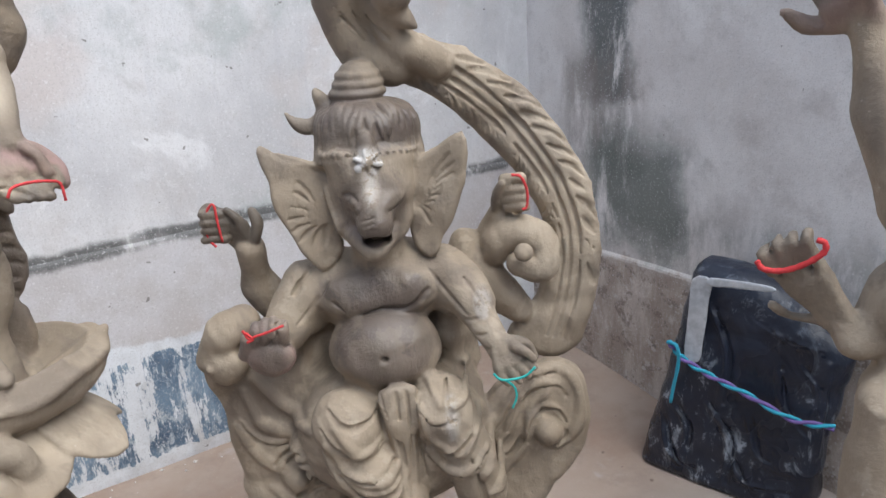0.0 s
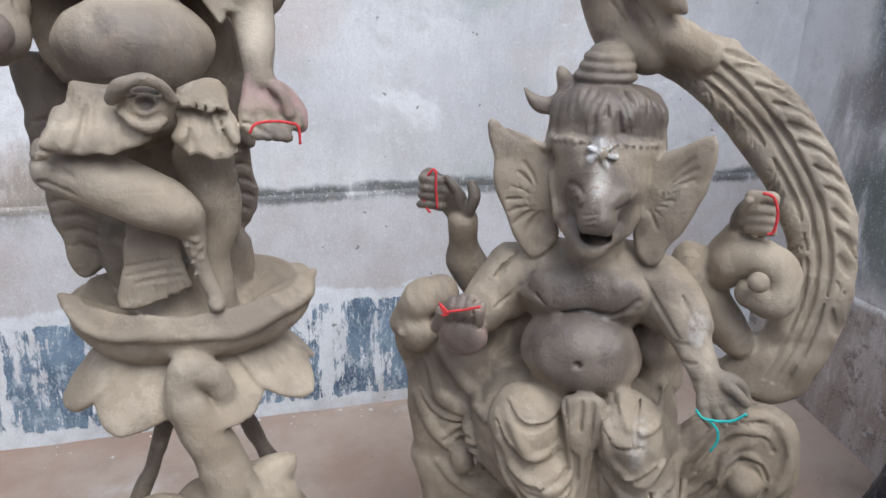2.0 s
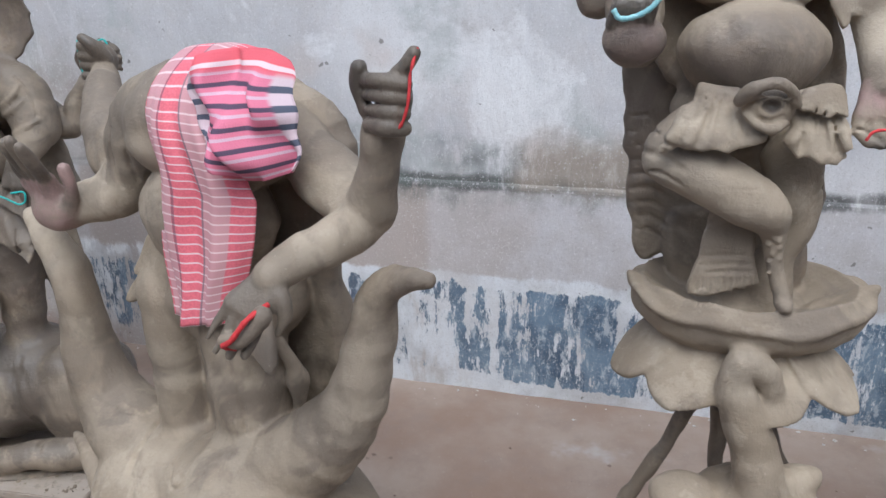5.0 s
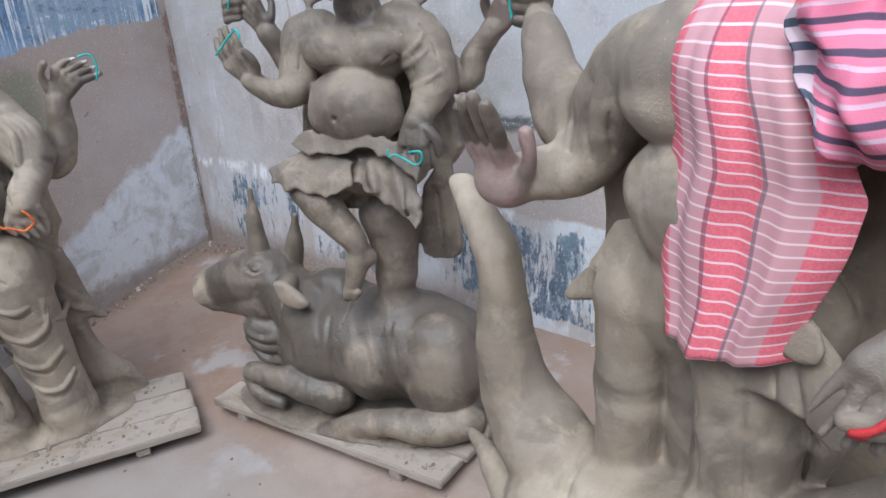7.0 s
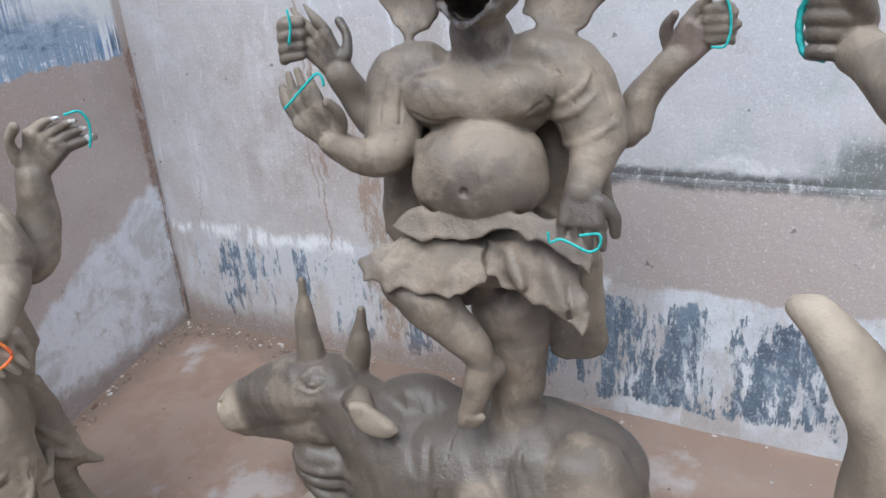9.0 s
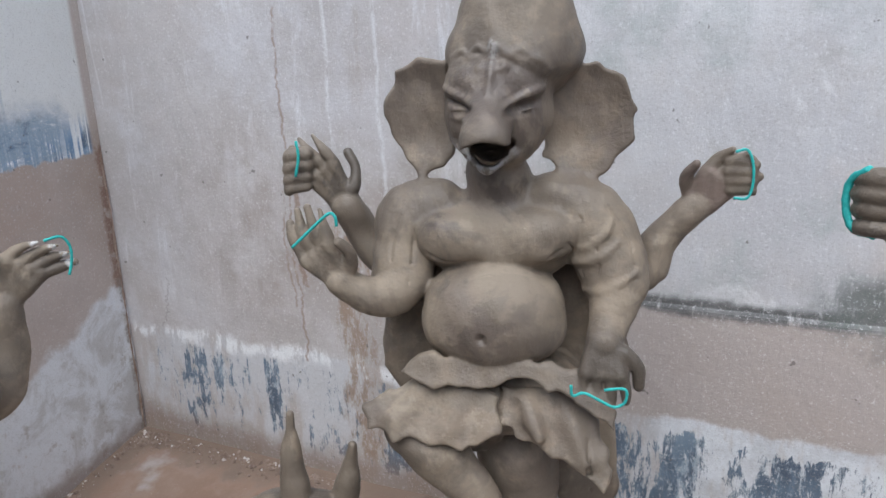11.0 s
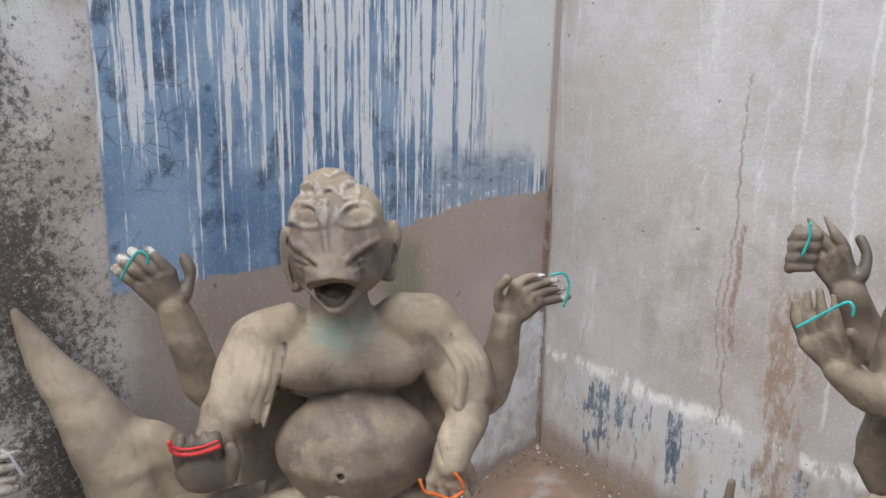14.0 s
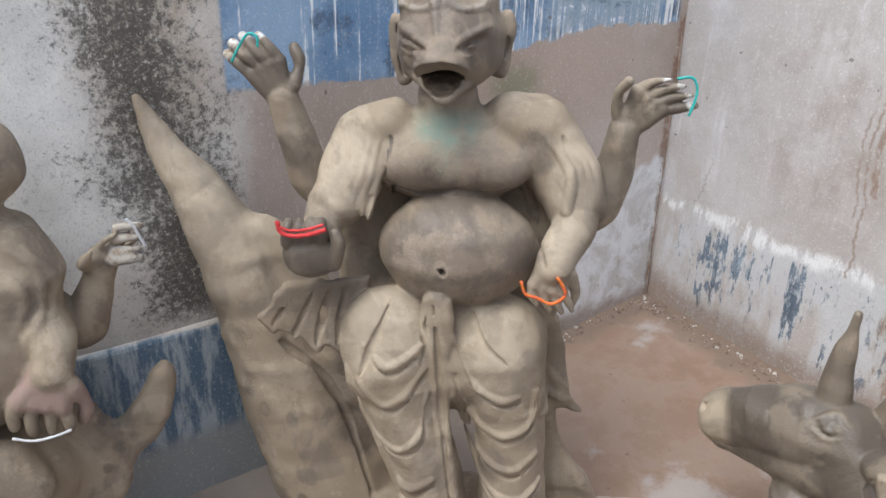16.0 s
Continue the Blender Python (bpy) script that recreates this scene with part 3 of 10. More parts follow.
# ---- clay: soft solids on a grid, joined and carved, then skinned ----
class Clay:
    """A clay figure: tubes, balls and slabs in local metres (x right, -y to the front, z up), melted together."""

    def __init__(self, h=0.0055, tone=(0, 0, 0)):
        self.h, self.items, self.melt, self.tone = h, [], 0.6, tone

    def tube(self, pts, k=0.012, tint=(0, 0, 0), cut=False, smooth=True):
        p = np.array(pts, float)
        if smooth and len(p) > 2:
            q = np.vstack([2 * p[0] - p[1], p, 2 * p[-1] - p[-2]])
            out = []
            for i in range(1, len(q) - 2):
                for s in np.arange(0, 1, 0.25):
                    a, b, c, d = q[i - 1], q[i], q[i + 1], q[i + 2]
                    out.append(0.5 * (2 * b + (c - a) * s + (2 * a - 5 * b + 4 * c - d) * s**2 + (3 * b - 3 * c + d - a) * s**3))
            p = np.vstack([out, p[-1]])
            p[:, 3] = np.maximum(p[:, 3], 0.002)
        r = p[:, 3:4]
        self.items.append(("tube", p, (p[:, :3] - r).min(0), (p[:, :3] + r).max(0), k, tint, cut))
        return self

    def ball(self, c, r, k=0.015, tint=(0, 0, 0), cut=False, turn=(0, 0, 0)):
        m = np.array(Euler([radians(a) for a in turn]).to_matrix())
        e = np.abs(m) @ np.array(r, float)
        c = np.array(c, float)
        self.items.append(("ball", (c, np.array(r, float), m), c - e, c + e, k, tint, cut))
        return self

    def stain(self, c, r, tint, soft=0.006):
        """Colours what stands so far, with no change of shape."""
        c, r = np.array(c, float), np.array(r, float)
        self.items.append(("stain", (c, r, np.eye(3)), c - r, c + r, soft, tint, True))
        return self

    def slab(self, outline, y, thick, k=0.008, gx=0.0, gz=0.0, tint=(0, 0, 0), cut=False, bow=0.0):
        """A plate with that outline in x and z; y at its middle leans by gx and gz and bows."""
        p = np.array(outline, float)
        q, out = np.vstack([p[-1], p, p[:2]]), []
        for i in range(1, len(q) - 2):
            for s in (0, 1 / 3, 2 / 3):
                a, b, c, d = q[i - 1], q[i], q[i + 1], q[i + 2]
                out.append(0.5 * (2 * b + (c - a) * s + (2 * a - 5 * b + 4 * c - d) * s**2 + (3 * b - 3 * c + d - a) * s**3))
        p = np.array(out)
        lo, hi = p.min(0), p.max(0)
        mid, half = (lo + hi) / 2, (hi - lo) / 2
        reach = thick + abs(gx) * half[0] + abs(gz) * half[1] + abs(bow)
        self.items.append(("slab", (p, mid, half, y, thick, gx, gz, bow), np.array([lo[0], y - reach, lo[1]]) - 0.01,
                           np.array([hi[0], y + reach, hi[1]]) + 0.01, k, tint, cut))
        return self

    def line(self, pts, r, y=0.0, k=0.004, tint=(0, 0, 0), cut=True, sink=0.2):
        """A line drawn over the front of what stands so far, engraved or laid on; pts in x and z."""
        p = np.array(pts, float)
        lo, hi = p.min(0) - r, p.max(0) + r
        self.items.append(("line", (p, r, sink), np.array([lo[0], y, lo[1]]), np.array([hi[0], y, hi[1]]), k, tint, cut))
        return self

    def palm(self, wrist, knuckle, tip, across, wide, tint=(0.55, 0, 0), thumb=1, curl=0.0, pink=0.0, tip_tint=None):
        """A modelled palm with four fingers and a thumb; across points from the first to the last finger."""
        w, n, t = (Vector(v) for v in (wrist, knuckle, tip))
        a = Vector(across).normalized()
        fwd = (n - w).normalized()
        a = (a - fwd * a.dot(fwd)).normalized()
        face = a.cross(fwd).normalized()
        paint = (tint[0], pink, tint[2])
        r = wide * 0.152
        for s in (-0.36, -0.12, 0.12, 0.36):
            b = n + a * s * wide
            self.tube([(*(w + a * s * wide * 0.45), r * 1.4), (*b, r * 1.35)], 0.008, paint)
        flen = (t - n).length
        d = (t - n).normalized()
        for i, s in enumerate((-0.4, -0.14, 0.13, 0.39)):
            ln = flen * (0.96, 1.1, 1.02, 0.80)[i]
            b = n + a * s * wide
            m = b + (d * 0.75 + fwd * 0.25).normalized() * ln * 0.55 + a * s * wide * 0.24
            e = m + (d + face * curl).normalized() * ln * 0.5
            self.tube([(*b, r), (*m, r * 0.86), (*e, r * 0.58)], 0.003, tint)
            if tip_tint:
                self.stain(tuple(e), (r * 1.35,) * 3, tip_tint)
        b = w + (n - w) * 0.3 - a * wide * 0.42 * thumb
        m = b + (fwd * 0.6 - a * 0.6 * thumb + face * 0.3).normalized() * wide * 0.5
        e = m + (fwd * 0.9 - a * 0.1 * thumb + face * 0.35).normalized() * wide * 0.45
        self.tube([(*(w + (n - w) * 0.2), r * 1.5), (*b, r * 1.3), (*m, r * 1.05), (*e, r * 0.75)], 0.006, paint)
        return self

    def skin(self, name, lump=0.0019, floor=None):
        h = self.h
        lo = np.min([i[2] for i in self.items if not i[6]], 0) - 3 * h
        hi = np.max([i[3] for i in self.items if not i[6]], 0) + 3 * h
        if floor is not None:
            lo[2] = floor - 2 * h
        n = np.ceil((hi - lo) / h).astype(int) + 1
        f = np.full(n, 0.3, np.float32)
        tone = np.zeros((*n, 3), np.float16) + np.array(self.tone, np.float16)
        axis = [(lo[i] + h * np.arange(n[i])).astype(np.float32) for i in range(3)]

        def window(a, b, pad):
            i0 = np.clip(np.floor((a - pad - lo) / h).astype(int), 0, n)
            i1 = np.clip(np.ceil((b + pad - lo) / h).astype(int) + 1, 0, n)
            return tuple(slice(u, v) for u, v in zip(i0, i1))

        for kind, data, a, b, k, tint, cut in self.items:
            k = k * self.melt if kind != "line" else k
            if kind == "line":
                p, r, sink = data
                q = np.vstack([2 * p[0] - p[1], p, 2 * p[-1] - p[-2]])
                pts = []
                for i in range(1, len(q) - 2):
                    for s in np.arange(0, 1, 0.125):
                        u, v, w, x = q[i - 1], q[i], q[i + 1], q[i + 2]
                        pts.append(0.5 * (2 * v + (w - u) * s + (2 * u - 5 * v + 4 * w - x) * s**2 + (3 * v - 3 * w + x - u) * s**3))
                pts = np.vstack([pts, p[-1]])
                ix = np.clip(((pts[:, 0] - lo[0]) / h).round().astype(int), 0, n[0] - 1)
                iz = np.clip(((pts[:, 1] - lo[2]) / h).round().astype(int), 0, n[2] - 1)
                col = f[ix, :, iz] < 0
                met = col.any(1)
                if met.sum() < 2:
                    continue
                j = col.argmax(1)
                prev = f[ix, np.maximum(j - 1, 0), iz]
                here = f[ix, j, iz]
                ys = lo[1] + h * (j - np.where(prev > here, here / np.minimum(here - prev, -1e-6), 0))
                pts, ys = pts[met], ys[met]
                pad_y = np.pad(ys, 2, mode="edge")
                ys = np.median(np.stack([pad_y[i : i + len(ys)] for i in range(5)]), 0)
                taper = 0.45 + 0.55 * np.sin(np.linspace(0.25, np.pi - 0.25, len(ys)))
                data = np.column_stack([pts[:, 0], ys + r * sink * (-1 if cut else 1), pts[:, 1], r * taper])
                kind, a, b = "tube", data[:, :3].min(0) - r, data[:, :3].max(0) + r
            pad = k + 2 * h
            sl = window(a, b, pad)
            if any(s.stop - s.start < 2 for s in sl):
                continue
            x, y, z = axis[0][sl[0]][:, None, None], axis[1][sl[1]][None, :, None], axis[2][sl[2]][None, None, :]
            if kind in ("ball", "stain"):
                c, r, m = data
                px, py, pz = x - c[0], y - c[1], z - c[2]
                q = [m[0, i] * px + m[1, i] * py + m[2, i] * pz for i in range(3)]
                k0 = np.sqrt(sum((q[i] / r[i]) ** 2 for i in range(3)))
                k1 = np.sqrt(sum((q[i] / r[i] ** 2) ** 2 for i in range(3))) + 1e-6
                d = k0 * (k0 - 1) / k1
            elif kind == "tube":
                d = np.full([s.stop - s.start for s in sl], 1.0, np.float32)
                for u, v in zip(data[:-1], data[1:]):
                    rr = max(u[3], v[3])
                    w = window(np.minimum(u, v)[:3] - rr, np.maximum(u, v)[:3] + rr, pad)
                    w = tuple(slice(min(max(p.start, s.start), s.stop), max(min(p.stop, s.stop), s.start)) for p, s in zip(w, sl))
                    rel = tuple(slice(p.start - s.start, p.stop - s.start) for p, s in zip(w, sl))
                    X, Y, Z = (axis[i][w[i]].reshape([-1 if j == i else 1 for j in range(3)]) for i in range(3))
                    g = v[:3] - u[:3]
                    t = np.clip(((X - u[0]) * g[0] + (Y - u[1]) * g[1] + (Z - u[2]) * g[2]) / (g @ g + 1e-9), 0, 1)
                    e = np.sqrt((X - u[0] - t * g[0]) ** 2 + (Y - u[1] - t * g[1]) ** 2 + (Z - u[2] - t * g[2]) ** 2) - (u[3] + t * (v[3] - u[3]))
                    d[rel] = np.minimum(d[rel], e)
            else:
                p, mid, half, y0, thick, gx, gz, bow = data
                X, Z = np.broadcast_arrays(x[:, 0, :], z[:, 0, :])
                e, inside = np.full(X.shape, 9.0, np.float32), np.zeros(X.shape, bool)
                for u, v in zip(p, np.roll(p, -1, 0)):
                    g = v - u
                    t = np.clip(((X - u[0]) * g[0] + (Z - u[1]) * g[1]) / (g @ g + 1e-9), 0, 1)
                    e = np.minimum(e, (X - u[0] - t * g[0]) ** 2 + (Z - u[1] - t * g[1]) ** 2)
                    hit = (u[1] > Z) != (v[1] > Z)
                    inside ^= hit & (X < g[0] * (Z - u[1]) / (g[1] if abs(g[1]) > 1e-9 else 1e-9) + u[0])
                e = np.sqrt(e) * np.where(inside, -1, 1) + thick * 0.5
                yc = y0 + gx * (X - mid[0]) + gz * (Z - mid[1]) + bow * (((X - mid[0]) / half[0]) ** 2 + ((Z - mid[1]) / half[1]) ** 2)
                dy = np.abs(y - yc[:, None, :]) - thick * 0.05
                ee = e[:, None, :]
                d = np.sqrt(np.maximum(ee, 0) ** 2 + np.maximum(dy, 0) ** 2) + np.minimum(np.maximum(ee, dy), 0) - thick * 0.45
                d = np.maximum(d, ee - thick)
            old = f[sl]
            if kind == "stain":
                s = np.clip(0.5 - d / k, 0, 1)
            elif cut:
                s = np.clip(0.5 - 0.5 * (old + d) / k, 0, 1)
                f[sl] = old * (1 - s) - d * s + k * s * (1 - s)
            else:
                s = np.clip(0.5 + 0.5 * (old - d) / k, 0, 1)
                f[sl] = old * (1 - s) + d * s - k * s * (1 - s)
            if not cut or any(tint):
                s = s[..., None].astype(np.float16)
                own = np.array(tint, np.float16)
                tone[sl] = tone[sl] * (1 - s) + (own if cut else np.maximum(own, np.array(self.tone, np.float16))) * s
        X, Y, Z = (axis[i].reshape([-1 if j == i else 1 for j in range(3)]) for i in range(3))
        a = np.random.RandomState(5)
        for q in (38, 52, 71, 95, 130):
            v, w = a.normal(size=(2, 3))
            v, w = v / np.linalg.norm(v) * q, w / np.linalg.norm(w) * q * 0.7
            f += (0.045 / q) * lump / 0.0015 * np.sin(v[0] * X + v[1] * Y + v[2] * Z + 1.5 * np.sin(w[0] * X + w[1] * Y + w[2] * Z))
        f += lump * (np.sin(23 * X + 3 * np.sin(17 * Z)) * np.sin(29 * Y + 1.3) + np.sin(41 * Z + 2 * np.sin(19 * X)) * np.sin(37 * X + 11 * Y))
        if floor is not None:
            f[:, :, :2] = 0.1
        return skin_mesh(name, f, tone, lo, h)


def skin_mesh(name, f, tone, lo, h):
    """Surface nets over the grid, with the clay's tone as a colour attribute."""
    ins = f < 0
    some = np.zeros(np.array(f.shape) - 1, np.int8)
    corners = [(i, j, k) for i in (0, 1) for j in (0, 1) for k in (0, 1)]
    cut = lambda a, c: a[c[0] : a.shape[0] - 1 + c[0], c[1] : a.shape[1] - 1 + c[1], c[2] : a.shape[2] - 1 + c[2]]
    for c in corners:
        some += cut(ins, c)
    cells = np.argwhere((some > 0) & (some < 8))
    index = np.full(some.shape, -1, np.int32)
    index[tuple(cells.T)] = np.arange(len(cells))
    val = {c: f[tuple((cells + c).T)] for c in corners}
    total, count = np.zeros((len(cells), 3)), np.zeros(len(cells))
    for a in corners:
        for ax in range(3):
            if a[ax] == 0:
                b = tuple(1 if i == ax else a[i] for i in range(3))
                u, v = val[a], val[b]
                on = (u < 0) != (v < 0)
                s = np.where(on, u / np.where(on, u - v, 1), 0)
                p = np.array(a, float)[None] + np.eye(3)[ax][None] * s[:, None]
                total += p * on[:, None]
                count += on
    verts = lo + h * (cells + total / count[:, None])
    faces = []
    for ax in range(3):
        step = np.eye(3, dtype=int)[ax]
        a = ins[tuple(slice(0, f.shape[i] - step[i]) for i in range(3))]
        b = ins[tuple(slice(step[i], f.shape[i]) for i in range(3))]
        e = np.argwhere(a != b)
        e = e[np.all([(e[:, i] > 0) & (e[:, i] < f.shape[i] - 1) for i in range(3) if i != ax], 0)]
        flip = ins[tuple(e.T)]
        o1, o2 = np.eye(3, dtype=int)[(ax + 1) % 3], np.eye(3, dtype=int)[(ax + 2) % 3]
        quad = np.stack([index[tuple((e - o).T)] for o in (0 * o1, o1, o1 + o2, o2)], 1)
        quad[flip] = quad[flip][:, ::-1]
        faces.append(quad)
    faces = np.vstack(faces)
    faces = faces[(faces >= 0).all(1)][:, ::-1]
    me = bpy.data.meshes.new(name)
    me.vertices.add(len(verts))
    me.vertices.foreach_set("co", verts.astype(np.float32).ravel())
    me.loops.add(4 * len(faces))
    me.loops.foreach_set("vertex_index", faces.astype(np.int32).ravel())
    me.polygons.add(len(faces))
    me.polygons.foreach_set("loop_start", np.arange(0, 4 * len(faces), 4, dtype=np.int32))
    me.polygons.foreach_set("use_smooth", np.ones(len(faces), bool))
    me.update(calc_edges=True)
    me.validate()
    att = me.attributes.new("tone", "FLOAT_COLOR", "POINT")
    col = np.ones((len(verts), 4), np.float32)
    col[:, :3] = tone[tuple(cells.T)]
    if len(me.vertices) == len(verts):
        att.data.foreach_set("color", col.ravel())
    return me


def ragged(outline, amp=0.005, step=0.018, seed=1):
    """An outline with a torn edge."""
    rnd, out = random.Random(seed), []
    for u, v in zip(outline, outline[1:] + outline[:1]):
        n = max(1, round(math.hypot(v[0] - u[0], v[1] - u[1]) / step))
        out += [(u[0] + (v[0] - u[0]) * q / n + amp * (2 * rnd.random() - 1), u[1] + (v[1] - u[1]) * q / n + amp * (2 * rnd.random() - 1)) for q in range(n)]
    return out


# ---- the clay figures ----

def clay_seated():
    s = Clay(0.0034, (0.04, 0, 0))
    s.slab([(0.26, 0.71), (0.314, 0.78), (0.348, 0.859), (0.359, 0.933), (0.345, 0.992), (0.316, 1.056), (0.273, 1.123), (0.21, 1.193), (0.126, 1.266), (0.033, 1.318), (-0.0, 1.352), (-0.054, 1.373), (-0.086, 1.454), (-0.001, 1.473), (0.084, 1.41), (0.201, 1.359), (0.298, 1.298), (0.377, 1.217), (0.436, 1.121), (0.476, 0.986), (0.479, 0.853), (0.451, 0.724), (0.427, 0.669), (0.347, 0.642)], 0.1, 0.0732, k=0.012)
    # feather arch: twin ribs, wedge-cut outer barbs, fine hatching inside
    spine = [(0.363, 0.696), (0.394, 0.801), (0.409, 0.9), (0.4, 0.994), (0.372, 1.072), (0.327, 1.145), (0.276, 1.211), (0.215, 1.27), (0.146, 1.321), (0.072, 1.363), (0.025, 1.394)]
    fine = [Vector(spine[i]).lerp(Vector(spine[i + 1]), q / 12) for i in range(10) for q in range(12)]

    def beside(i, off):
        i = min(max(i, 1), len(fine) - 2)
        d = (fine[i + 1] - fine[i - 1]).normalized()
        return (fine[i].x + d.y * off, fine[i].y - d.x * off)

    for off, r in ((0.0, 0.0062), (0.022, 0.0056), (-0.018, 0.0056)):
        s.line([beside(i, off) for i in range(2, 118, 8)], r, 0.05, cut=True, k=0.0015, sink=-0.2)
    s.line([beside(i, 0.031) for i in range(2, 112, 8)], 0.006, 0.05, cut=False, k=0.004, sink=0.55)
    for n in range(17):
        i = 14 + 6 * n
        reach = 0.094 if i < 70 else 0.078
        s.line([beside(i + 9, 0.036), beside(i + 5, 0.052), beside(i - 1, reach * 0.84), beside(i - 3, reach)], 0.0068, 0.05, cut=True, k=0.0015, sink=-0.15)
        s.line([beside(i + 7, 0.042), beside(i + 2, 0.058), beside(i - 4, reach * 0.88)], 0.0055, 0.05, cut=False, k=0.006, sink=0.6)
        s.line([beside(i + 3, 0.062), beside(i - 1, 0.074), beside(i - 5, reach * 0.95)], 0.0036, 0.05, cut=True, k=0.0015, sink=0.1)
    for n in range(37):
        i = 18 + int(2.6 * n)
        s.line([beside(i + 3, -0.023), beside(i, -0.035), beside(i - 2, -0.05)], 0.0042, 0.05, cut=True, k=0.0015, sink=0.1)
    s.tube([(0.245, 0.06, 0.93, 0.0339), (0.259, 0.05, 0.964, 0.0378), (0.306, 0.04, 0.977, 0.0373), (0.34, 0.04, 0.947, 0.0374), (0.332, 0.03, 0.904, 0.0375), (0.288, 0.02, 0.911, 0.0286)], k=0.012)
    s.tube([(0.289, 0.08, 0.788, 0.0352), (0.24, 0.08, 0.836, 0.0467), (0.191, 0.08, 0.896, 0.0463), (0.178, 0.09, 0.941, 0.0347)], k=0.02)
    s.tube([(0.056, 0.07, 1.343, 0.0461), (-0.006, 0.06, 1.375, 0.0485), (-0.04, 0.04, 1.448, 0.0458), (-0.027, 0.02, 1.514, 0.0466), (0.028, -0.0, 1.546, 0.043), (0.066, -0.02, 1.516, 0.044), (0.07, -0.02, 1.483, 0.0422)], k=0.02)
    s.ball((0.021, 0.05, 1.473), (0.057, 0.035, 0.068), k=0.012)
    s.tube([(0.065, -0.0, 1.45, 0.0255), (0.091, -0.0, 1.425, 0.0176), (0.106, -0.0, 1.413, 0.0078)], k=0.015)
    s.tube([(0.052, 0.02, 1.439, 0.03), (0.068, 0.04, 1.388, 0.0366), (0.141, 0.06, 1.337, 0.0345)], k=0.02)
    s.ball((0.069, -0.058, 1.501), (0.009, 0.009, 0.007), k=0.004)
    s.ball((0.069, -0.066, 1.501), (0.005, 0.006, 0.004), k=0.003, cut=True)
    s.line([(0.009, 1.39), (-0.03, 1.44), (-0.042, 1.49), (-0.022, 1.529)], 0.005, 0.0, cut=True, k=0.0015, sink=-0.25)
    s.line([(0.031, 1.39), (-0.007, 1.44), (-0.019, 1.489), (0.001, 1.528)], 0.0049, 0.0, cut=True, k=0.0015, sink=-0.25)
    s.line([(0.053, 1.391), (0.015, 1.44), (0.004, 1.489), (0.023, 1.527)], 0.0049, 0.0, cut=True, k=0.0015, sink=-0.25)
    s.slab([(-0.184, 0.904), (0.134, 0.919), (0.184, 0.79), (0.173, 0.63), (-0.182, 0.587), (-0.254, 0.709)], 0.06, 0.0622, k=0.02)
    s.ball((-0.014, -0.0, 0.879), (0.133, 0.084, 0.095), k=0.03)
    s.ball((-0.067, -0.045, 0.892), (0.07, 0.044, 0.051), k=0.02)
    s.ball((0.052, -0.045, 0.899), (0.069, 0.043, 0.05), k=0.02)
    s.ball((-0.004, -0.055, 0.772), (0.116, 0.096, 0.094), k=0.012)
    s.ball((0.002, -0.15, 0.789), (0.009, 0.017, 0.008), cut=True, k=0.01)
    s.line([(-0.098, 0.89), (-0.055, 0.862), (-0.001, 0.87), (0.057, 0.869), (0.096, 0.903)], 0.0062, -0.1, cut=True, k=0.0015, sink=-0.25)
    s.tube([(-0.003, -0.0, 0.952, 0.0577), (-0.004, -0.02, 1.005, 0.0541)], k=0.03)
    s.tube([(-0.09, 0.01, 0.926, 0.0522), (-0.158, -0.0, 0.896, 0.0571), (-0.172, -0.0, 0.846, 0.0532)], k=0.03)
    s.tube([(0.074, 0.01, 0.934, 0.0512), (0.13, -0.0, 0.911, 0.0552), (0.143, -0.01, 0.868, 0.0487)], k=0.03)
    s.tube([(-0.153, -0.0, 0.884, 0.0527), (-0.197, -0.02, 0.841, 0.0459), (-0.22, -0.05, 0.809, 0.0386), (-0.224, -0.11, 0.804, 0.0329), (-0.221, -0.14, 0.803, 0.0322)], k=0.02)
    s.ball((-0.218, -0.15, 0.816), (0.047, 0.028, 0.042), k=0.015, tint=(0.5, 0.8, 0))
    s.tube([(-0.244, -0.15, 0.83, 0.0117), (-0.239, -0.165, 0.871, 0.0114), (-0.238, -0.16, 0.886, 0.0094)], k=0.004, tint=(0.75, 0.2, 0))
    s.tube([(-0.227, -0.15, 0.831, 0.0117), (-0.222, -0.165, 0.872, 0.0114), (-0.22, -0.16, 0.893, 0.0093)], k=0.004, tint=(0.75, 0.2, 0))
    s.tube([(-0.209, -0.15, 0.832, 0.0116), (-0.205, -0.165, 0.873, 0.0114), (-0.203, -0.16, 0.894, 0.0093)], k=0.004, tint=(0.75, 0.2, 0))
    s.tube([(-0.189, -0.15, 0.834, 0.0116), (-0.186, -0.165, 0.874, 0.0114), (-0.184, -0.16, 0.889, 0.0093)], k=0.004, tint=(0.75, 0.2, 0))
    s.tube([(-0.269, -0.15, 0.822, 0.0128), (-0.258, -0.16, 0.857, 0.0105)], k=0.005, tint=(0.7, 0.2, 0))
    s.tube([(0.12, -0.0, 0.898, 0.051), (0.165, -0.04, 0.882, 0.0453), (0.193, -0.08, 0.854, 0.0359), (0.214, -0.12, 0.823, 0.0289), (0.231, -0.14, 0.794, 0.0266)], k=0.02)
    s.tube([(-0.158, -0.0, 0.899, 0.0594), (-0.188, -0.02, 0.854, 0.0548), (-0.206, -0.045, 0.829, 0.0499)], k=0.003)
    s.tube([(0.123, -0.0, 0.911, 0.0575), (0.165, -0.04, 0.886, 0.0539), (0.188, -0.07, 0.863, 0.0445)], k=0.003)
    s.line([(-0.107, 0.93), (-0.142, 0.881), (-0.186, 0.836)], 0.0039, -0.05, cut=True, k=0.0015, sink=-0.25)
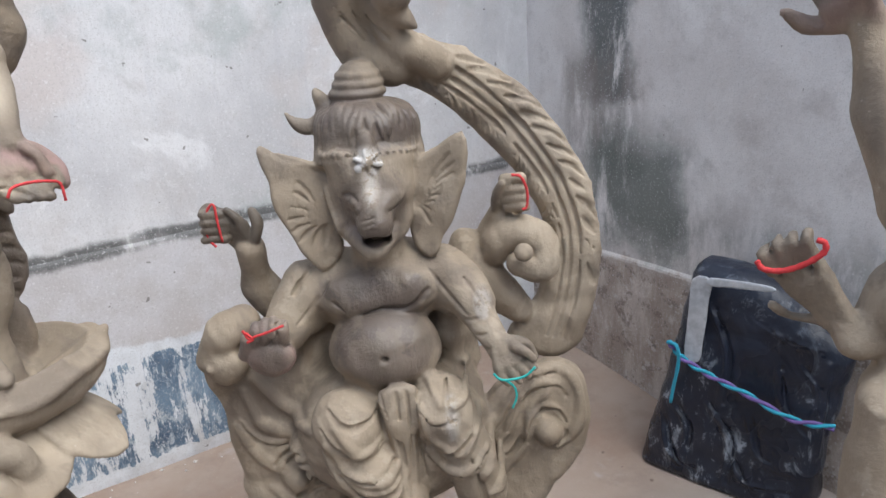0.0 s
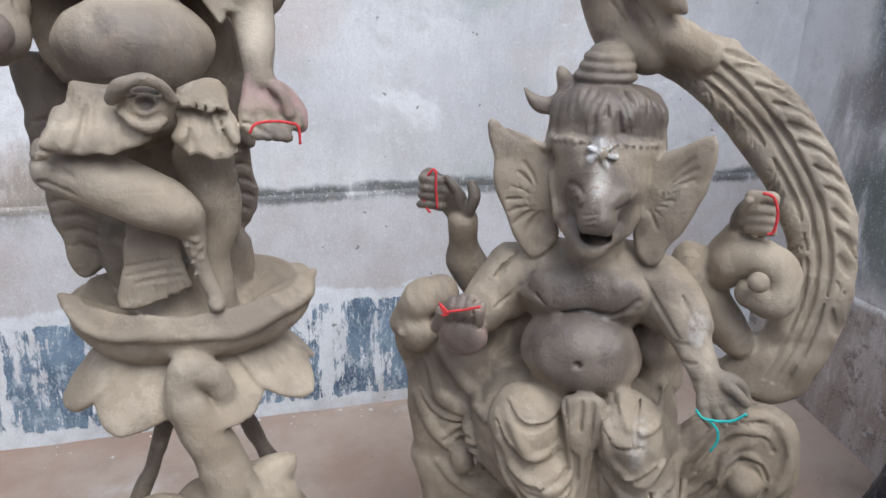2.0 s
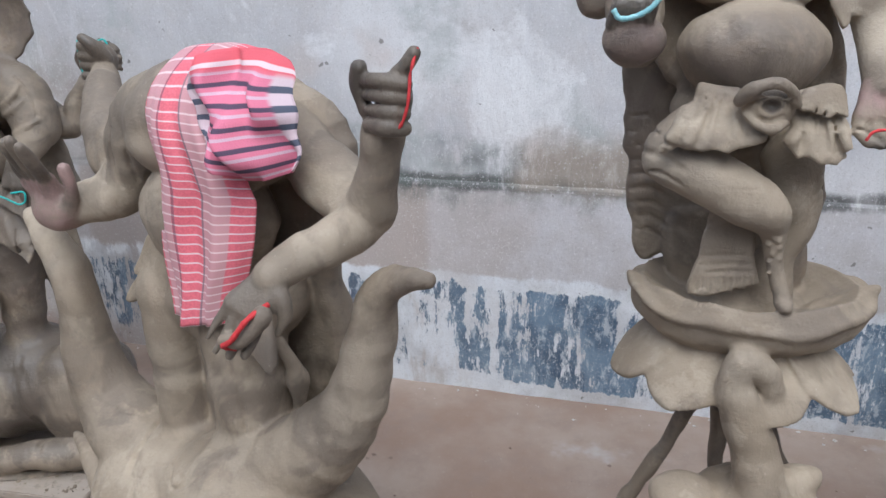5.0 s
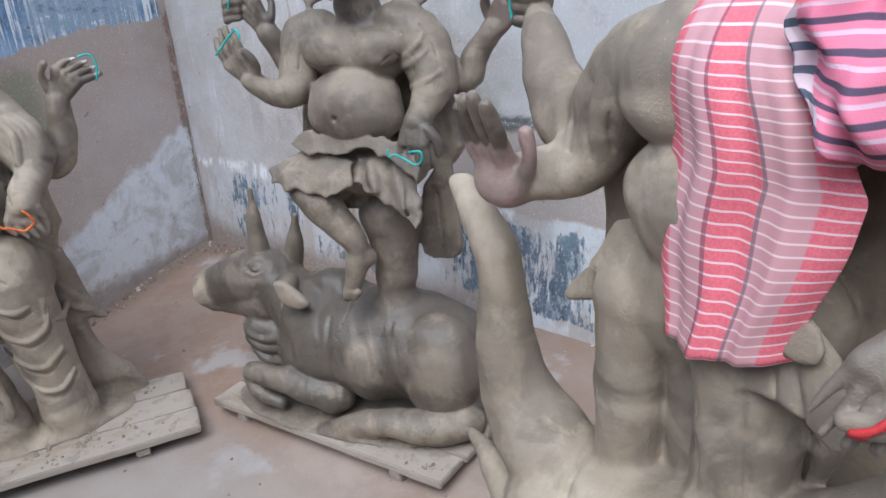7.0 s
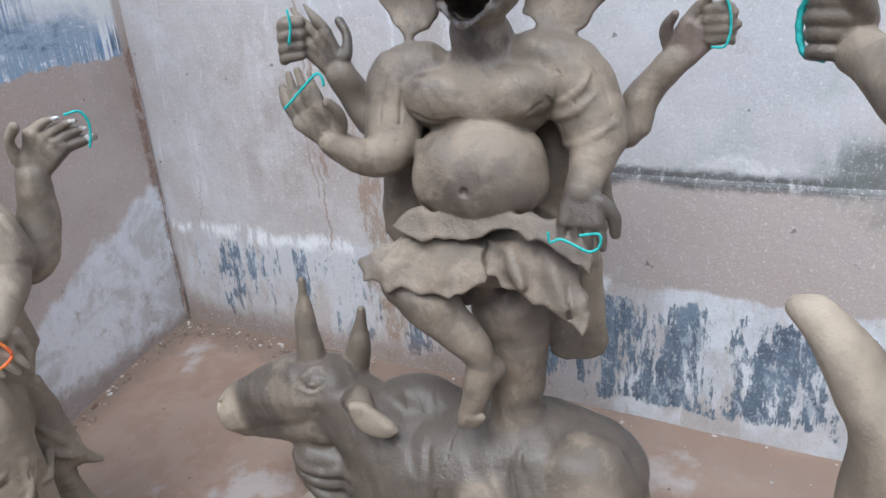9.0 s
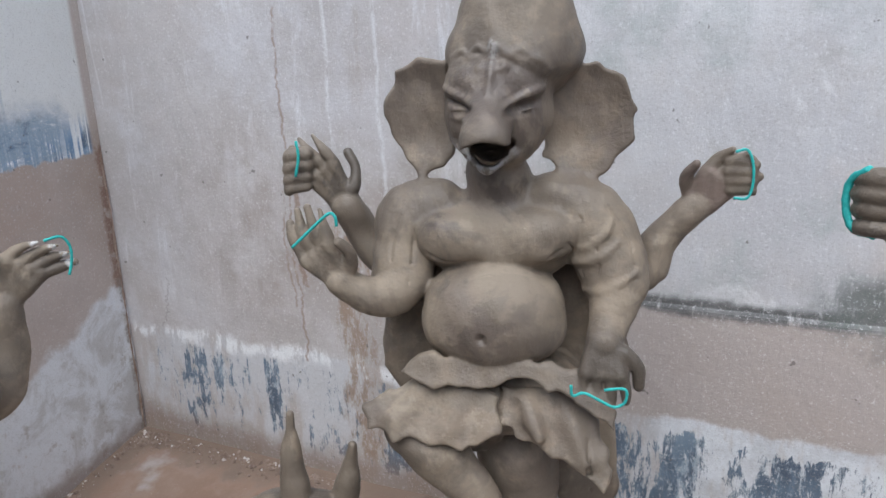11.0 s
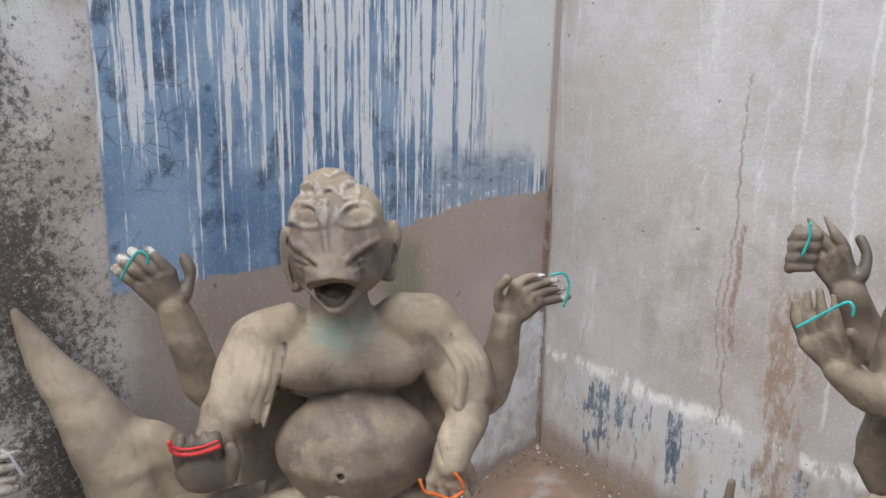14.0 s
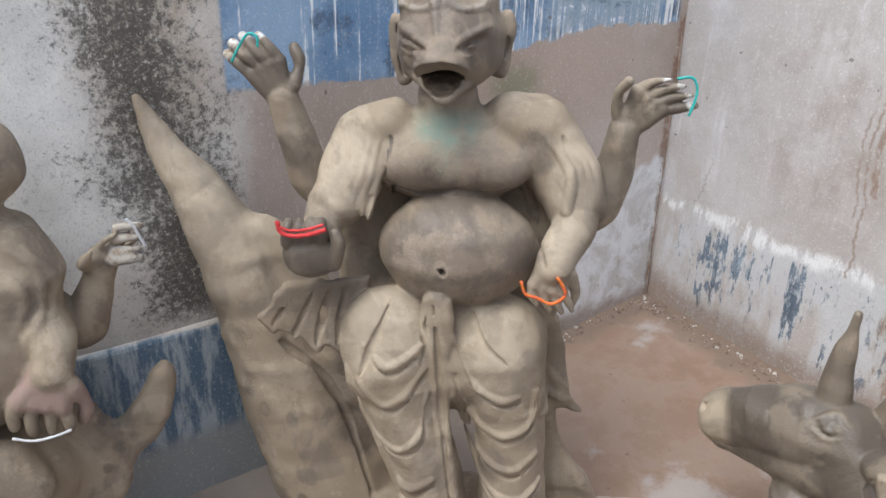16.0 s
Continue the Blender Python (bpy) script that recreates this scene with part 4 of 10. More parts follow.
    s.line([(-0.145, 0.951), (-0.187, 0.902), (-0.227, 0.852)], 0.0039, -0.05, cut=True, k=0.0015, sink=-0.25)
    s.line([(0.099, 0.94), (0.133, 0.896), (0.171, 0.857)], 0.0038, -0.05, cut=True, k=0.0015, sink=-0.25)
    s.line([(0.131, 0.962), (0.174, 0.919), (0.204, 0.877)], 0.0037, -0.05, cut=True, k=0.0015, sink=-0.25)
    s.line([(0.174, 0.816), (0.204, 0.83)], 0.0042, -0.1, cut=True, k=0.0015, sink=-0.25)
    s.line([(0.19, 0.788), (0.224, 0.806)], 0.0042, -0.1, cut=True, k=0.0015, sink=-0.25)
    s.line([(0.167, 0.845), (0.195, 0.857)], 0.0042, -0.1, cut=True, k=0.0015, sink=-0.25)
    s.line([(-0.157, 0.939), (-0.193, 0.896)], 0.0056, -0.05, cut=True, k=0.0015, sink=-0.25)
    s.line([(-0.169, 0.915), (-0.208, 0.871)], 0.0056, -0.05, cut=True, k=0.0015, sink=-0.25)
    s.line([(-0.185, 0.884), (-0.226, 0.839)], 0.0056, -0.05, cut=True, k=0.0015, sink=-0.25)
    s.palm((0.229, -0.145, 0.814), (0.248, -0.16, 0.774), (0.272, -0.17, 0.745), (1, -0.1, -0.3), 0.063, tint=(0.35, 0, 0), thumb=-1)
    s.tube([(0.259, -0.16, 0.807, 0.012), (0.281, -0.17, 0.797, 0.0099), (0.294, -0.17, 0.784, 0.008)], k=0.006, tint=(0.3, 0, 0))
    s.tube([(-0.199, 0.06, 0.82, 0.0484), (-0.251, 0.07, 0.839, 0.0438), (-0.277, 0.06, 0.88, 0.0409), (-0.28, 0.04, 0.938, 0.0317), (-0.275, 0.02, 0.987, 0.0298)], k=0.02)
    s.palm((-0.275, 0.02, 0.987), (-0.301, 0.01, 1.033), (-0.332, 0.005, 1.066), (-0.7, 0, 0.55), 0.065, tint=(0.75, 0, 0), thumb=1)
    for n in range(4):
        z = 1.072 - 0.0175 * n
        s.tube([(-0.318, -0.004, z, 0.0105), (-0.347, -0.014, z + 0.003, 0.010), (-0.360, -0.004, z - 0.001, 0.0078)], 0.003, (0.8, 0, 0))
    s.tube([(-0.314, -0.0, 1.051, 0.0123), (-0.341, -0.0, 1.081, 0.0112), (-0.356, -0.0, 1.076, 0.009)], k=0.004, tint=(0.75, 0, 0))
    s.tube([(0.14, 0.08, 0.893, 0.0466), (0.197, 0.1, 0.889, 0.047), (0.231, 0.1, 0.915, 0.0396), (0.244, 0.09, 0.968, 0.032), (0.258, 0.07, 1.004, 0.0301)], k=0.02)
    s.palm((0.254, 0.07, 1.004), (0.268, 0.05, 1.045), (0.285, 0.03, 1.084), (0.6, -0.2, 0.6), 0.053, tint=(0.75, 0, 0), thumb=-1)
    s.tube([(0.269, 0.04, 1.092, 0.0118), (0.298, 0.02, 1.099, 0.0105), (0.304, 0.02, 1.093, 0.0084)], k=0.004, tint=(0.75, 0, 0))
    s.tube([(0.27, 0.04, 1.07, 0.0118), (0.299, 0.02, 1.077, 0.0106), (0.306, 0.02, 1.072, 0.0085)], k=0.004, tint=(0.75, 0, 0))
    s.tube([(0.271, 0.04, 1.051, 0.0119), (0.301, 0.02, 1.059, 0.0106), (0.307, 0.02, 1.053, 0.0085)], k=0.004, tint=(0.75, 0, 0))
    s.tube([(0.273, 0.04, 1.033, 0.0119), (0.302, 0.02, 1.041, 0.0107), (0.309, 0.02, 1.036, 0.0085)], k=0.004, tint=(0.75, 0, 0))
    s.ball((-0.003, -0.03, 1.117), (0.088, 0.082, 0.11), k=0.02)
    s.ball((-0.003, -0.03, 1.181), (0.091, 0.082, 0.062), k=0.02)
    s.ball((-0.047, -0.05, 1.051), (0.036, 0.036, 0.04), k=0.02)
    s.ball((0.042, -0.05, 1.054), (0.035, 0.035, 0.04), k=0.02)
    s.tube([(-0.001, -0.05, 1.153, 0.0675), (0.002, -0.08, 1.109, 0.0526), (0.005, -0.115, 1.085, 0.0397), (0.007, -0.13, 1.066, 0.0355)], k=0.03, tint=(0.25, 0, 0))
    s.tube([(-0.035, -0.08, 1.031, 0.0249), (0.002, -0.115, 1.009, 0.0223), (0.03, -0.08, 1.033, 0.0247)], k=0.012)
    s.ball((0.015, -0.17, 1.027), (0.043, 0.048, 0.021), k=0.004, cut=True)
    s.tube([(-0.048, -0.06, 1.031, 0.021), (-0.02, -0.09, 1.013, 0.0134), (0.006, -0.1, 1.004, 0.0133), (0.029, -0.09, 1.015, 0.0133), (0.049, -0.06, 1.034, 0.0208)], k=0.01)
    # mouth hollow, its inner shade deepened by a dark tint
    s.ball((0.008, -0.12, 1.03), (0.027, 0.06, 0.011), k=0.003, cut=True, tint=(1.4, 0, 0))
    s.line([(-0.01, 1.079), (0.008, 1.084), (0.026, 1.081)], 0.0031, -0.14, cut=True, k=0.0015, sink=-0.25)
    s.line([(-0.01, 1.069), (0.008, 1.074), (0.027, 1.072)], 0.0031, -0.14, cut=True, k=0.0015, sink=-0.25)
    s.line([(-0.009, 1.059), (0.009, 1.064), (0.027, 1.062)], 0.0031, -0.14, cut=True, k=0.0015, sink=-0.25)
    s.line([(-0.043, 1.101), (-0.035, 1.102), (-0.027, 1.102)], 0.0045, -0.1, cut=False, k=0.007)
    s.line([(-0.052, 1.103), (-0.036, 1.111), (-0.019, 1.1)], 0.003, -0.1, cut=False, k=0.007)
    s.line([(-0.049, 1.097), (-0.035, 1.093), (-0.021, 1.095)], 0.0026, -0.1, cut=False, k=0.007)
    s.line([(-0.052, 1.117), (-0.036, 1.122), (-0.019, 1.113)], 0.004, -0.1, cut=True, k=0.0015, sink=-0.25)
    s.line([(-0.047, 1.086), (-0.035, 1.084), (-0.022, 1.088)], 0.003, -0.1, cut=True, k=0.0015, sink=-0.25)
    s.line([(0.036, 1.105), (0.043, 1.106), (0.051, 1.106)], 0.0045, -0.1, cut=False, k=0.007)
    s.line([(0.028, 1.102), (0.043, 1.115), (0.059, 1.11)], 0.003, -0.1, cut=False, k=0.007)
    s.line([(0.03, 1.098), (0.044, 1.098), (0.057, 1.104)], 0.0026, -0.1, cut=False, k=0.007)
    s.line([(0.027, 1.116), (0.042, 1.126), (0.058, 1.122)], 0.0039, -0.1, cut=True, k=0.0015, sink=-0.25)
    s.line([(0.032, 1.091), (0.044, 1.089), (0.056, 1.093)], 0.003, -0.1, cut=True, k=0.0015, sink=-0.25)
    s.line([(-0.066, 1.185), (-0.048, 1.196), (-0.02, 1.189)], 0.0035, -0.1, cut=True, k=0.0015, sink=-0.25)
    s.line([(0.023, 1.197), (0.045, 1.201), (0.07, 1.191)], 0.0035, -0.1, cut=True, k=0.0015, sink=-0.25)
    s.line([(-0.067, 1.193), (-0.049, 1.202), (-0.021, 1.197)], 0.0035, -0.1, cut=True, k=0.0015, sink=-0.25)
    s.line([(0.022, 1.205), (0.045, 1.207), (0.069, 1.199)], 0.0035, -0.1, cut=True, k=0.0015, sink=-0.25)
    s.line([(-0.067, 1.201), (-0.049, 1.208), (-0.021, 1.205)], 0.0035, -0.1, cut=True, k=0.0015, sink=-0.25)
    s.line([(0.022, 1.213), (0.045, 1.213), (0.069, 1.207)], 0.0035, -0.1, cut=True, k=0.0015, sink=-0.25)
    s.ball((0.001, -0.095, 1.195), (0.024, 0.025, 0.039), k=0.012, tint=(0, 0, 1))
    s.ball((0.004, -0.105, 1.105), (0.014, 0.016, 0.04), k=0.012, tint=(0.2, 0, 0.35))
    s.ball((-0.005, -0.0, 1.212), (0.104, 0.094, 0.069), k=0.012, tint=(0.25, 0, 0))
    # combed locks over the crown, down to a beaded band
    for n in range(27):
        v = radians(-120 + 240 * n / 26)
        sx, cy = math.sin(v), -math.cos(v)
        bend = 0.008 * math.sin(n * 1.1 + 0.6)
        drop = 1.212 + 0.006 * math.sin(n * 2.1) - 0.060 * max(0.0, abs(sx) - 0.35) / 0.65
        s.tube([(-0.012 + 0.046 * sx, 0.008 + 0.044 * cy, 1.279, 0.005), (-0.008 + 0.070 * sx + bend, 0.002 + 0.064 * cy, 1.269, 0.0065),
                (-0.005 + 0.094 * sx - bend * 0.6, 0.083 * cy, 1.244, 0.0072), (-0.004 + 0.102 * sx - bend * 0.9, -0.002 + 0.093 * cy, drop, 0.0050)], 0.0025, (0.34, 0, 0))
    for n in range(19):
        v = radians(-80 + 160 * n / 18)
        s.ball((-0.003 + 0.097 * math.sin(v), -0.012 - 0.098 * math.cos(v), 1.197 - 0.010 * abs(math.sin(v)) ** 2), (0.0068, 0.007, 0.0062), 0.003, (0.4, 0, 0))
    s.line([(-0.05, 1.316), (-0.007, 1.309), (0.038, 1.322)], 0.0035, -0.06, cut=True, k=0.0015, sink=-0.25)
    s.line([(-0.054, 1.302), (-0.012, 1.294), (0.04, 1.31)], 0.0035, -0.06, cut=True, k=0.0015, sink=-0.25)
    s.line([(-0.044, 1.328), (-0.004, 1.324), (0.035, 1.334)], 0.0035, -0.06, cut=True, k=0.0015, sink=-0.25)
    s.line([(-0.058, 1.288), (-0.011, 1.282), (0.039, 1.296)], 0.0035, -0.06, cut=True, k=0.0015, sink=-0.25)
    s.line([(-0.033, 1.343), (-0.002, 1.338), (0.03, 1.345)], 0.0035, -0.06, cut=True, k=0.0015, sink=-0.25)
    s.ball((-0.014, 0.01, 1.277), (0.05, 0.05, 0.013), k=0.008, tint=(0.3, 0, 0))
    s.ball((-0.014, 0.01, 1.295), (0.054, 0.054, 0.013), k=0.008, tint=(0.3, 0, 0))
    s.ball((-0.014, 0.01, 1.313), (0.049, 0.049, 0.013), k=0.008, tint=(0.3, 0, 0))
    s.ball((-0.014, 0.01, 1.329), (0.043, 0.043, 0.013), k=0.008, tint=(0.3, 0, 0))
    s.ball((-0.014, 0.01, 1.341), (0.031, 0.031, 0.013), k=0.008, tint=(0.3, 0, 0))
    s.slab([(-0.164, 1.269), (-0.147, 1.234), (-0.115, 1.22), (-0.074, 1.226), (-0.066, 1.268), (-0.09, 1.31), (-0.105, 1.306), (-0.099, 1.267), (-0.117, 1.251), (-0.142, 1.255)], -0.0, 0.0252, k=0.008, tint=(0.3, 0, 0))
    s.slab([(-0.212, 1.214), (-0.16, 1.189), (-0.102, 1.159), (-0.086, 1.097), (-0.07, 1.038), (-0.07, 0.982), (-0.108, 0.945), (-0.137, 0.964), (-0.168, 1.023), (-0.194, 1.089), (-0.206, 1.158)], -0.045, 0.0231, k=0.008, gx=0.25)
    s.slab([(0.184, 1.219), (0.183, 1.146), (0.162, 1.073), (0.136, 1.018), (0.11, 0.961), (0.077, 0.982), (0.062, 1.037), (0.07, 1.102), (0.081, 1.154), (0.123, 1.186)], -0.045, 0.0221, k=0.008, gx=-0.25)
    s.line([(-0.114, 1.081), (-0.134, 1.105), (-0.154, 1.121)], 0.004, -0.06, cut=True, k=0.0015, sink=-0.25)
    s.line([(-0.111, 1.086), (-0.126, 1.116), (-0.142, 1.137)], 0.004, -0.06, cut=True, k=0.0015, sink=-0.25)
    s.line([(-0.118, 1.071), (-0.142, 1.086), (-0.165, 1.092)], 0.004, -0.06, cut=True, k=0.0015, sink=-0.25)
    s.line([(-0.119, 1.063), (-0.144, 1.068), (-0.17, 1.064)], 0.004, -0.06, cut=True, k=0.0015, sink=-0.25)
    s.line([(-0.118, 1.054), (-0.142, 1.051), (-0.166, 1.039)], 0.0041, -0.06, cut=True, k=0.0015, sink=-0.25)
    s.line([(-0.114, 1.047), (-0.134, 1.036), (-0.154, 1.016)], 0.0041, -0.06, cut=True, k=0.0015, sink=-0.25)
    s.line([(-0.106, 1.044), (-0.117, 1.028), (-0.128, 1.004)], 0.0041, -0.06, cut=True, k=0.0015, sink=-0.25)
    s.line([(-0.099, 1.043), (-0.103, 1.026), (-0.107, 1.002)], 0.0041, -0.06, cut=True, k=0.0015, sink=-0.25)
    s.line([(0.107, 1.112), (0.131, 1.147), (0.154, 1.174)], 0.0037, -0.06, cut=True, k=0.0015, sink=-0.25)
    s.line([(0.11, 1.108), (0.138, 1.138), (0.165, 1.16)], 0.0037, -0.06, cut=True, k=0.0015, sink=-0.25)
    s.line([(0.109, 1.101), (0.136, 1.124), (0.162, 1.139)], 0.0038, -0.06, cut=True, k=0.0015, sink=-0.25)
    s.line([(0.108, 1.094), (0.133, 1.111), (0.158, 1.12)], 0.0038, -0.06, cut=True, k=0.0015, sink=-0.25)
    s.line([(0.105, 1.087), (0.128, 1.096), (0.151, 1.098)], 0.0038, -0.06, cut=True, k=0.0015, sink=-0.25)
    s.line([(0.101, 1.079), (0.12, 1.081), (0.139, 1.074)], 0.0038, -0.06, cut=True, k=0.0015, sink=-0.25)
    s.line([(0.097, 1.072), (0.111, 1.066), (0.126, 1.052)], 0.0039, -0.06, cut=True, k=0.0015, sink=-0.25)
    s.line([(0.092, 1.068), (0.1, 1.057), (0.109, 1.038)], 0.0039, -0.06, cut=True, k=0.0015, sink=-0.25)
    s.line([(-0.21, 1.215), (-0.159, 1.19), (-0.101, 1.16), (-0.085, 1.099), (-0.069, 1.039)], 0.0064, -0.05, cut=False, k=0.007)
    s.line([(0.184, 1.219), (0.183, 1.147), (0.162, 1.074), (0.136, 1.02), (0.111, 0.963)], 0.0063, -0.05, cut=False, k=0.007)
    s.ball((-0.008, -0.02, 0.552), (0.216, 0.132, 0.18), k=0.05)
    s.ball((-0.09, -0.14, 0.641), (0.068, 0.077, 0.081), k=0.02)
    s.ball((0.105, -0.12, 0.665), (0.065, 0.076, 0.065), k=0.03)
    s.tube([(-0.086, -0.14, 0.571, 0.0603), (-0.033, -0.16, 0.525, 0.0554), (0.011, -0.15, 0.455, 0.0564)], k=0.03)
    s.tube([(0.117, -0.13, 0.635, 0.0563), (0.152, -0.13, 0.562, 0.0527), (0.178, -0.12, 0.45, 0.052)], k=0.03)
    s.slab([(-0.02, 0.722), (0.065, 0.728), (0.054, 0.642), (0.05, 0.513), (0.034, 0.374), (0.005, 0.371), (0.008, 0.508), (-0.006, 0.636)], -0.15, 0.0325, k=0.012)
    s.line([(-0.126, 0.636), (-0.078, 0.564), (-0.018, 0.545), (0.02, 0.568)], 0.0107, -0.185, cut=False, k=0.007)
    s.line([(-0.138, 0.603), (-0.085, 0.518), (-0.018, 0.499), (0.026, 0.537)], 0.0108, -0.185, cut=False, k=0.007)
    s.line([(-0.103, 0.675), (-0.061, 0.617), (-0.007, 0.61)], 0.0107, -0.185, cut=False, k=0.007)
    s.line([(0.067, 0.69), (0.089, 0.619), (0.142, 0.587), (0.182, 0.628)], 0.0104, -0.185, cut=False, k=0.007)
    s.line([(0.063, 0.629), (0.09, 0.557), (0.144, 0.537), (0.195, 0.58)], 0.0105, -0.185, cut=False, k=0.007)
    s.line([(0.077, 0.738), (0.119, 0.694), (0.169, 0.699)], 0.0102, -0.185, cut=False, k=0.007)
    s.line([(0.018, 0.723), (0.021, 0.626), (0.024, 0.471)], 0.0055, -0.168, cut=True, k=0.0015, sink=-0.25)
    s.line([(0.039, 0.725), (0.041, 0.628), (0.037, 0.472)], 0.0055, -0.168, cut=True, k=0.0015, sink=-0.25)
    s.slab([(-0.43, 0.707), (-0.396, 0.804), (-0.33, 0.834), (-0.296, 0.77), (-0.249, 0.719), (-0.147, 0.779), (-0.127, 0.589), (-0.136, 0.189), (-0.304, 0.167), (-0.376, 0.355), (-0.393, 0.508), (-0.402, 0.595)], 0.04, 0.1149, k=0.03)
    s.tube([(-0.384, -0.02, 0.752, 0.0357), (-0.345, -0.03, 0.817, 0.0419), (-0.31, -0.02, 0.834, 0.0395)], k=0.02)
    s.ball((-0.35, -0.03, 0.746), (0.045, 0.043, 0.047), k=0.02)
    s.ball((-0.376, -0.06, 0.746), (0.014, 0.012, 0.012), k=0.01)
    s.line([(-0.331, 0.668), (-0.299, 0.588), (-0.225, 0.553), (-0.19, 0.485)], 0.0184, -0.03, cut=False, k=0.007)
    s.line([(-0.356, 0.583), (-0.305, 0.488), (-0.23, 0.452)], 0.0186, -0.03, cut=False, k=0.007)
    s.line([(-0.304, 0.697), (-0.234, 0.621), (-0.174, 0.599)], 0.018, -0.03, cut=False, k=0.007)
    s.line([(-0.246, 0.39), (-0.263, 0.441), (-0.229, 0.466), (-0.211, 0.439), (-0.232, 0.414)], 0.0188, -0.03, cut=False, k=0.007)
    s.line([(-0.297, 0.415), (-0.221, 0.363), (-0.144, 0.356)], 0.0189, -0.03, cut=False, k=0.007)
    s.slab([(0.102, 0.898), (0.155, 0.827), (0.171, 0.7), (0.204, 0.622), (0.185, 0.509), (0.15, 0.448), (0.109, 0.615)], 0.03, 0.0723, k=0.03)
    s.slab([(0.183, 0.544), (0.249, 0.645), (0.348, 0.687), (0.417, 0.659), (0.442, 0.582), (0.435, 0.47), (0.383, 0.393), (0.283, 0.259), (0.158, 0.243)], 0.02, 0.09, k=0.02)
    s.line([(0.199, 0.468), (0.253, 0.542), (0.277, 0.618), (0.323, 0.668), (0.378, 0.666), (0.41, 0.61), (0.4, 0.53), (0.359, 0.491), (0.323, 0.515), (0.326, 0.556), (0.348, 0.552)], 0.0138, -0.03, cut=False, k=0.007)
    s.line([(0.236, 0.429), (0.289, 0.505), (0.301, 0.587), (0.337, 0.624)], 0.0136, -0.03, cut=False, k=0.007)
    s.line([(0.185, 0.522), (0.227, 0.607), (0.29, 0.671)], 0.0135, -0.03, cut=False, k=0.007)
    s.ball((-0.237, -0.03, 0.441), (0.03, 0.03, 0.03), k=0.006)
    s.ball((0.337, -0.03, 0.529), (0.032, 0.032, 0.032), k=0.006)
    s.ball((0.295, -0.03, 0.953), (0.018, 0.018, 0.018), k=0.006)
    s.line([(-0.353, 0.598), (-0.323, 0.553), (-0.279, 0.536), (-0.222, 0.542)], 0.0073, -0.05, cut=False, k=0.007)
    s.line([(-0.348, 0.588), (-0.318, 0.543), (-0.274, 0.526), (-0.217, 0.532)], 0.0061, -0.05, cut=True, k=0.0015, sink=-0.25)
    s.line([(-0.275, 0.476), (-0.249, 0.501), (-0.209, 0.503), (-0.191, 0.466), (-0.209, 0.422), (-0.249, 0.404)], 0.0075, -0.05, cut=False, k=0.007)
    s.line([(-0.27, 0.466), (-0.243, 0.491), (-0.204, 0.492), (-0.186, 0.455), (-0.204, 0.411), (-0.244, 0.394)], 0.0063, -0.05, cut=True, k=0.0015, sink=-0.25)
    s.line([(-0.289, 0.489), (-0.257, 0.519), (-0.205, 0.523)], 0.0073, -0.05, cut=False, k=0.007)
    s.line([(-0.283, 0.479), (-0.252, 0.509), (-0.199, 0.513)], 0.0061, -0.05, cut=True, k=0.0015, sink=-0.25)
    s.line([(-0.222, 0.399), (-0.178, 0.417), (-0.134, 0.384)], 0.0075, -0.05, cut=False, k=0.007)
    s.line([(-0.217, 0.388), (-0.173, 0.407), (-0.128, 0.374)], 0.0062, -0.05, cut=True, k=0.0015, sink=-0.25)
    s.line([(0.288, 0.511), (0.298, 0.564), (0.328, 0.592), (0.359, 0.579), (0.375, 0.536), (0.354, 0.499)], 0.0068, -0.05, cut=False, k=0.007)
    s.line([(0.294, 0.501), (0.303, 0.555), (0.334, 0.583), (0.365, 0.57), (0.381, 0.527), (0.359, 0.49)], 0.0057, -0.05, cut=True, k=0.0015, sink=-0.25)
    s.line([(0.243, 0.54), (0.268, 0.6), (0.308, 0.642), (0.351, 0.644), (0.375, 0.617)], 0.0066, -0.05, cut=False, k=0.007)
    s.line([(0.249, 0.531), (0.273, 0.591), (0.313, 0.633), (0.357, 0.636), (0.38, 0.608)], 0.0055, -0.05, cut=True, k=0.0015, sink=-0.25)
    s.line([(0.19, 0.531), (0.226, 0.556), (0.258, 0.616), (0.298, 0.665), (0.347, 0.674)], 0.0065, -0.05, cut=False, k=0.007)
    s.line([(0.195, 0.522), (0.232, 0.547), (0.264, 0.607), (0.303, 0.656), (0.353, 0.666)], 0.0055, -0.05, cut=True, k=0.0015, sink=-0.25)
    s.line([(0.195, 0.475), (0.249, 0.485), (0.282, 0.538)], 0.0068, -0.05, cut=False, k=0.007)
    s.line([(0.2, 0.465), (0.254, 0.475), (0.287, 0.528)], 0.0057, -0.05, cut=True, k=0.0015, sink=-0.25)
    s.line([(-0.136, 0.681), (-0.109, 0.642), (-0.063, 0.614), (-0.022, 0.621)], 0.0054, -0.18, cut=False, k=0.007)
    s.line([(-0.135, 0.671), (-0.107, 0.632), (-0.061, 0.605), (-0.02, 0.612)], 0.0064, -0.18, cut=True, k=0.0015, sink=-0.25)
    s.line([(-0.132, 0.62), (-0.093, 0.574), (-0.046, 0.559), (0.002, 0.581)], 0.0054, -0.18, cut=False, k=0.007)
    s.line([(-0.13, 0.611), (-0.091, 0.564), (-0.044, 0.55), (0.004, 0.572)], 0.0065, -0.18, cut=True, k=0.0015, sink=-0.25)
    s.line([(-0.108, 0.571), (-0.061, 0.525), (-0.007, 0.528), (0.023, 0.545)], 0.0054, -0.18, cut=False, k=0.007)
    s.line([(-0.106, 0.561), (-0.059, 0.515), (-0.005, 0.518), (0.025, 0.535)], 0.0065, -0.18, cut=True, k=0.0015, sink=-0.25)
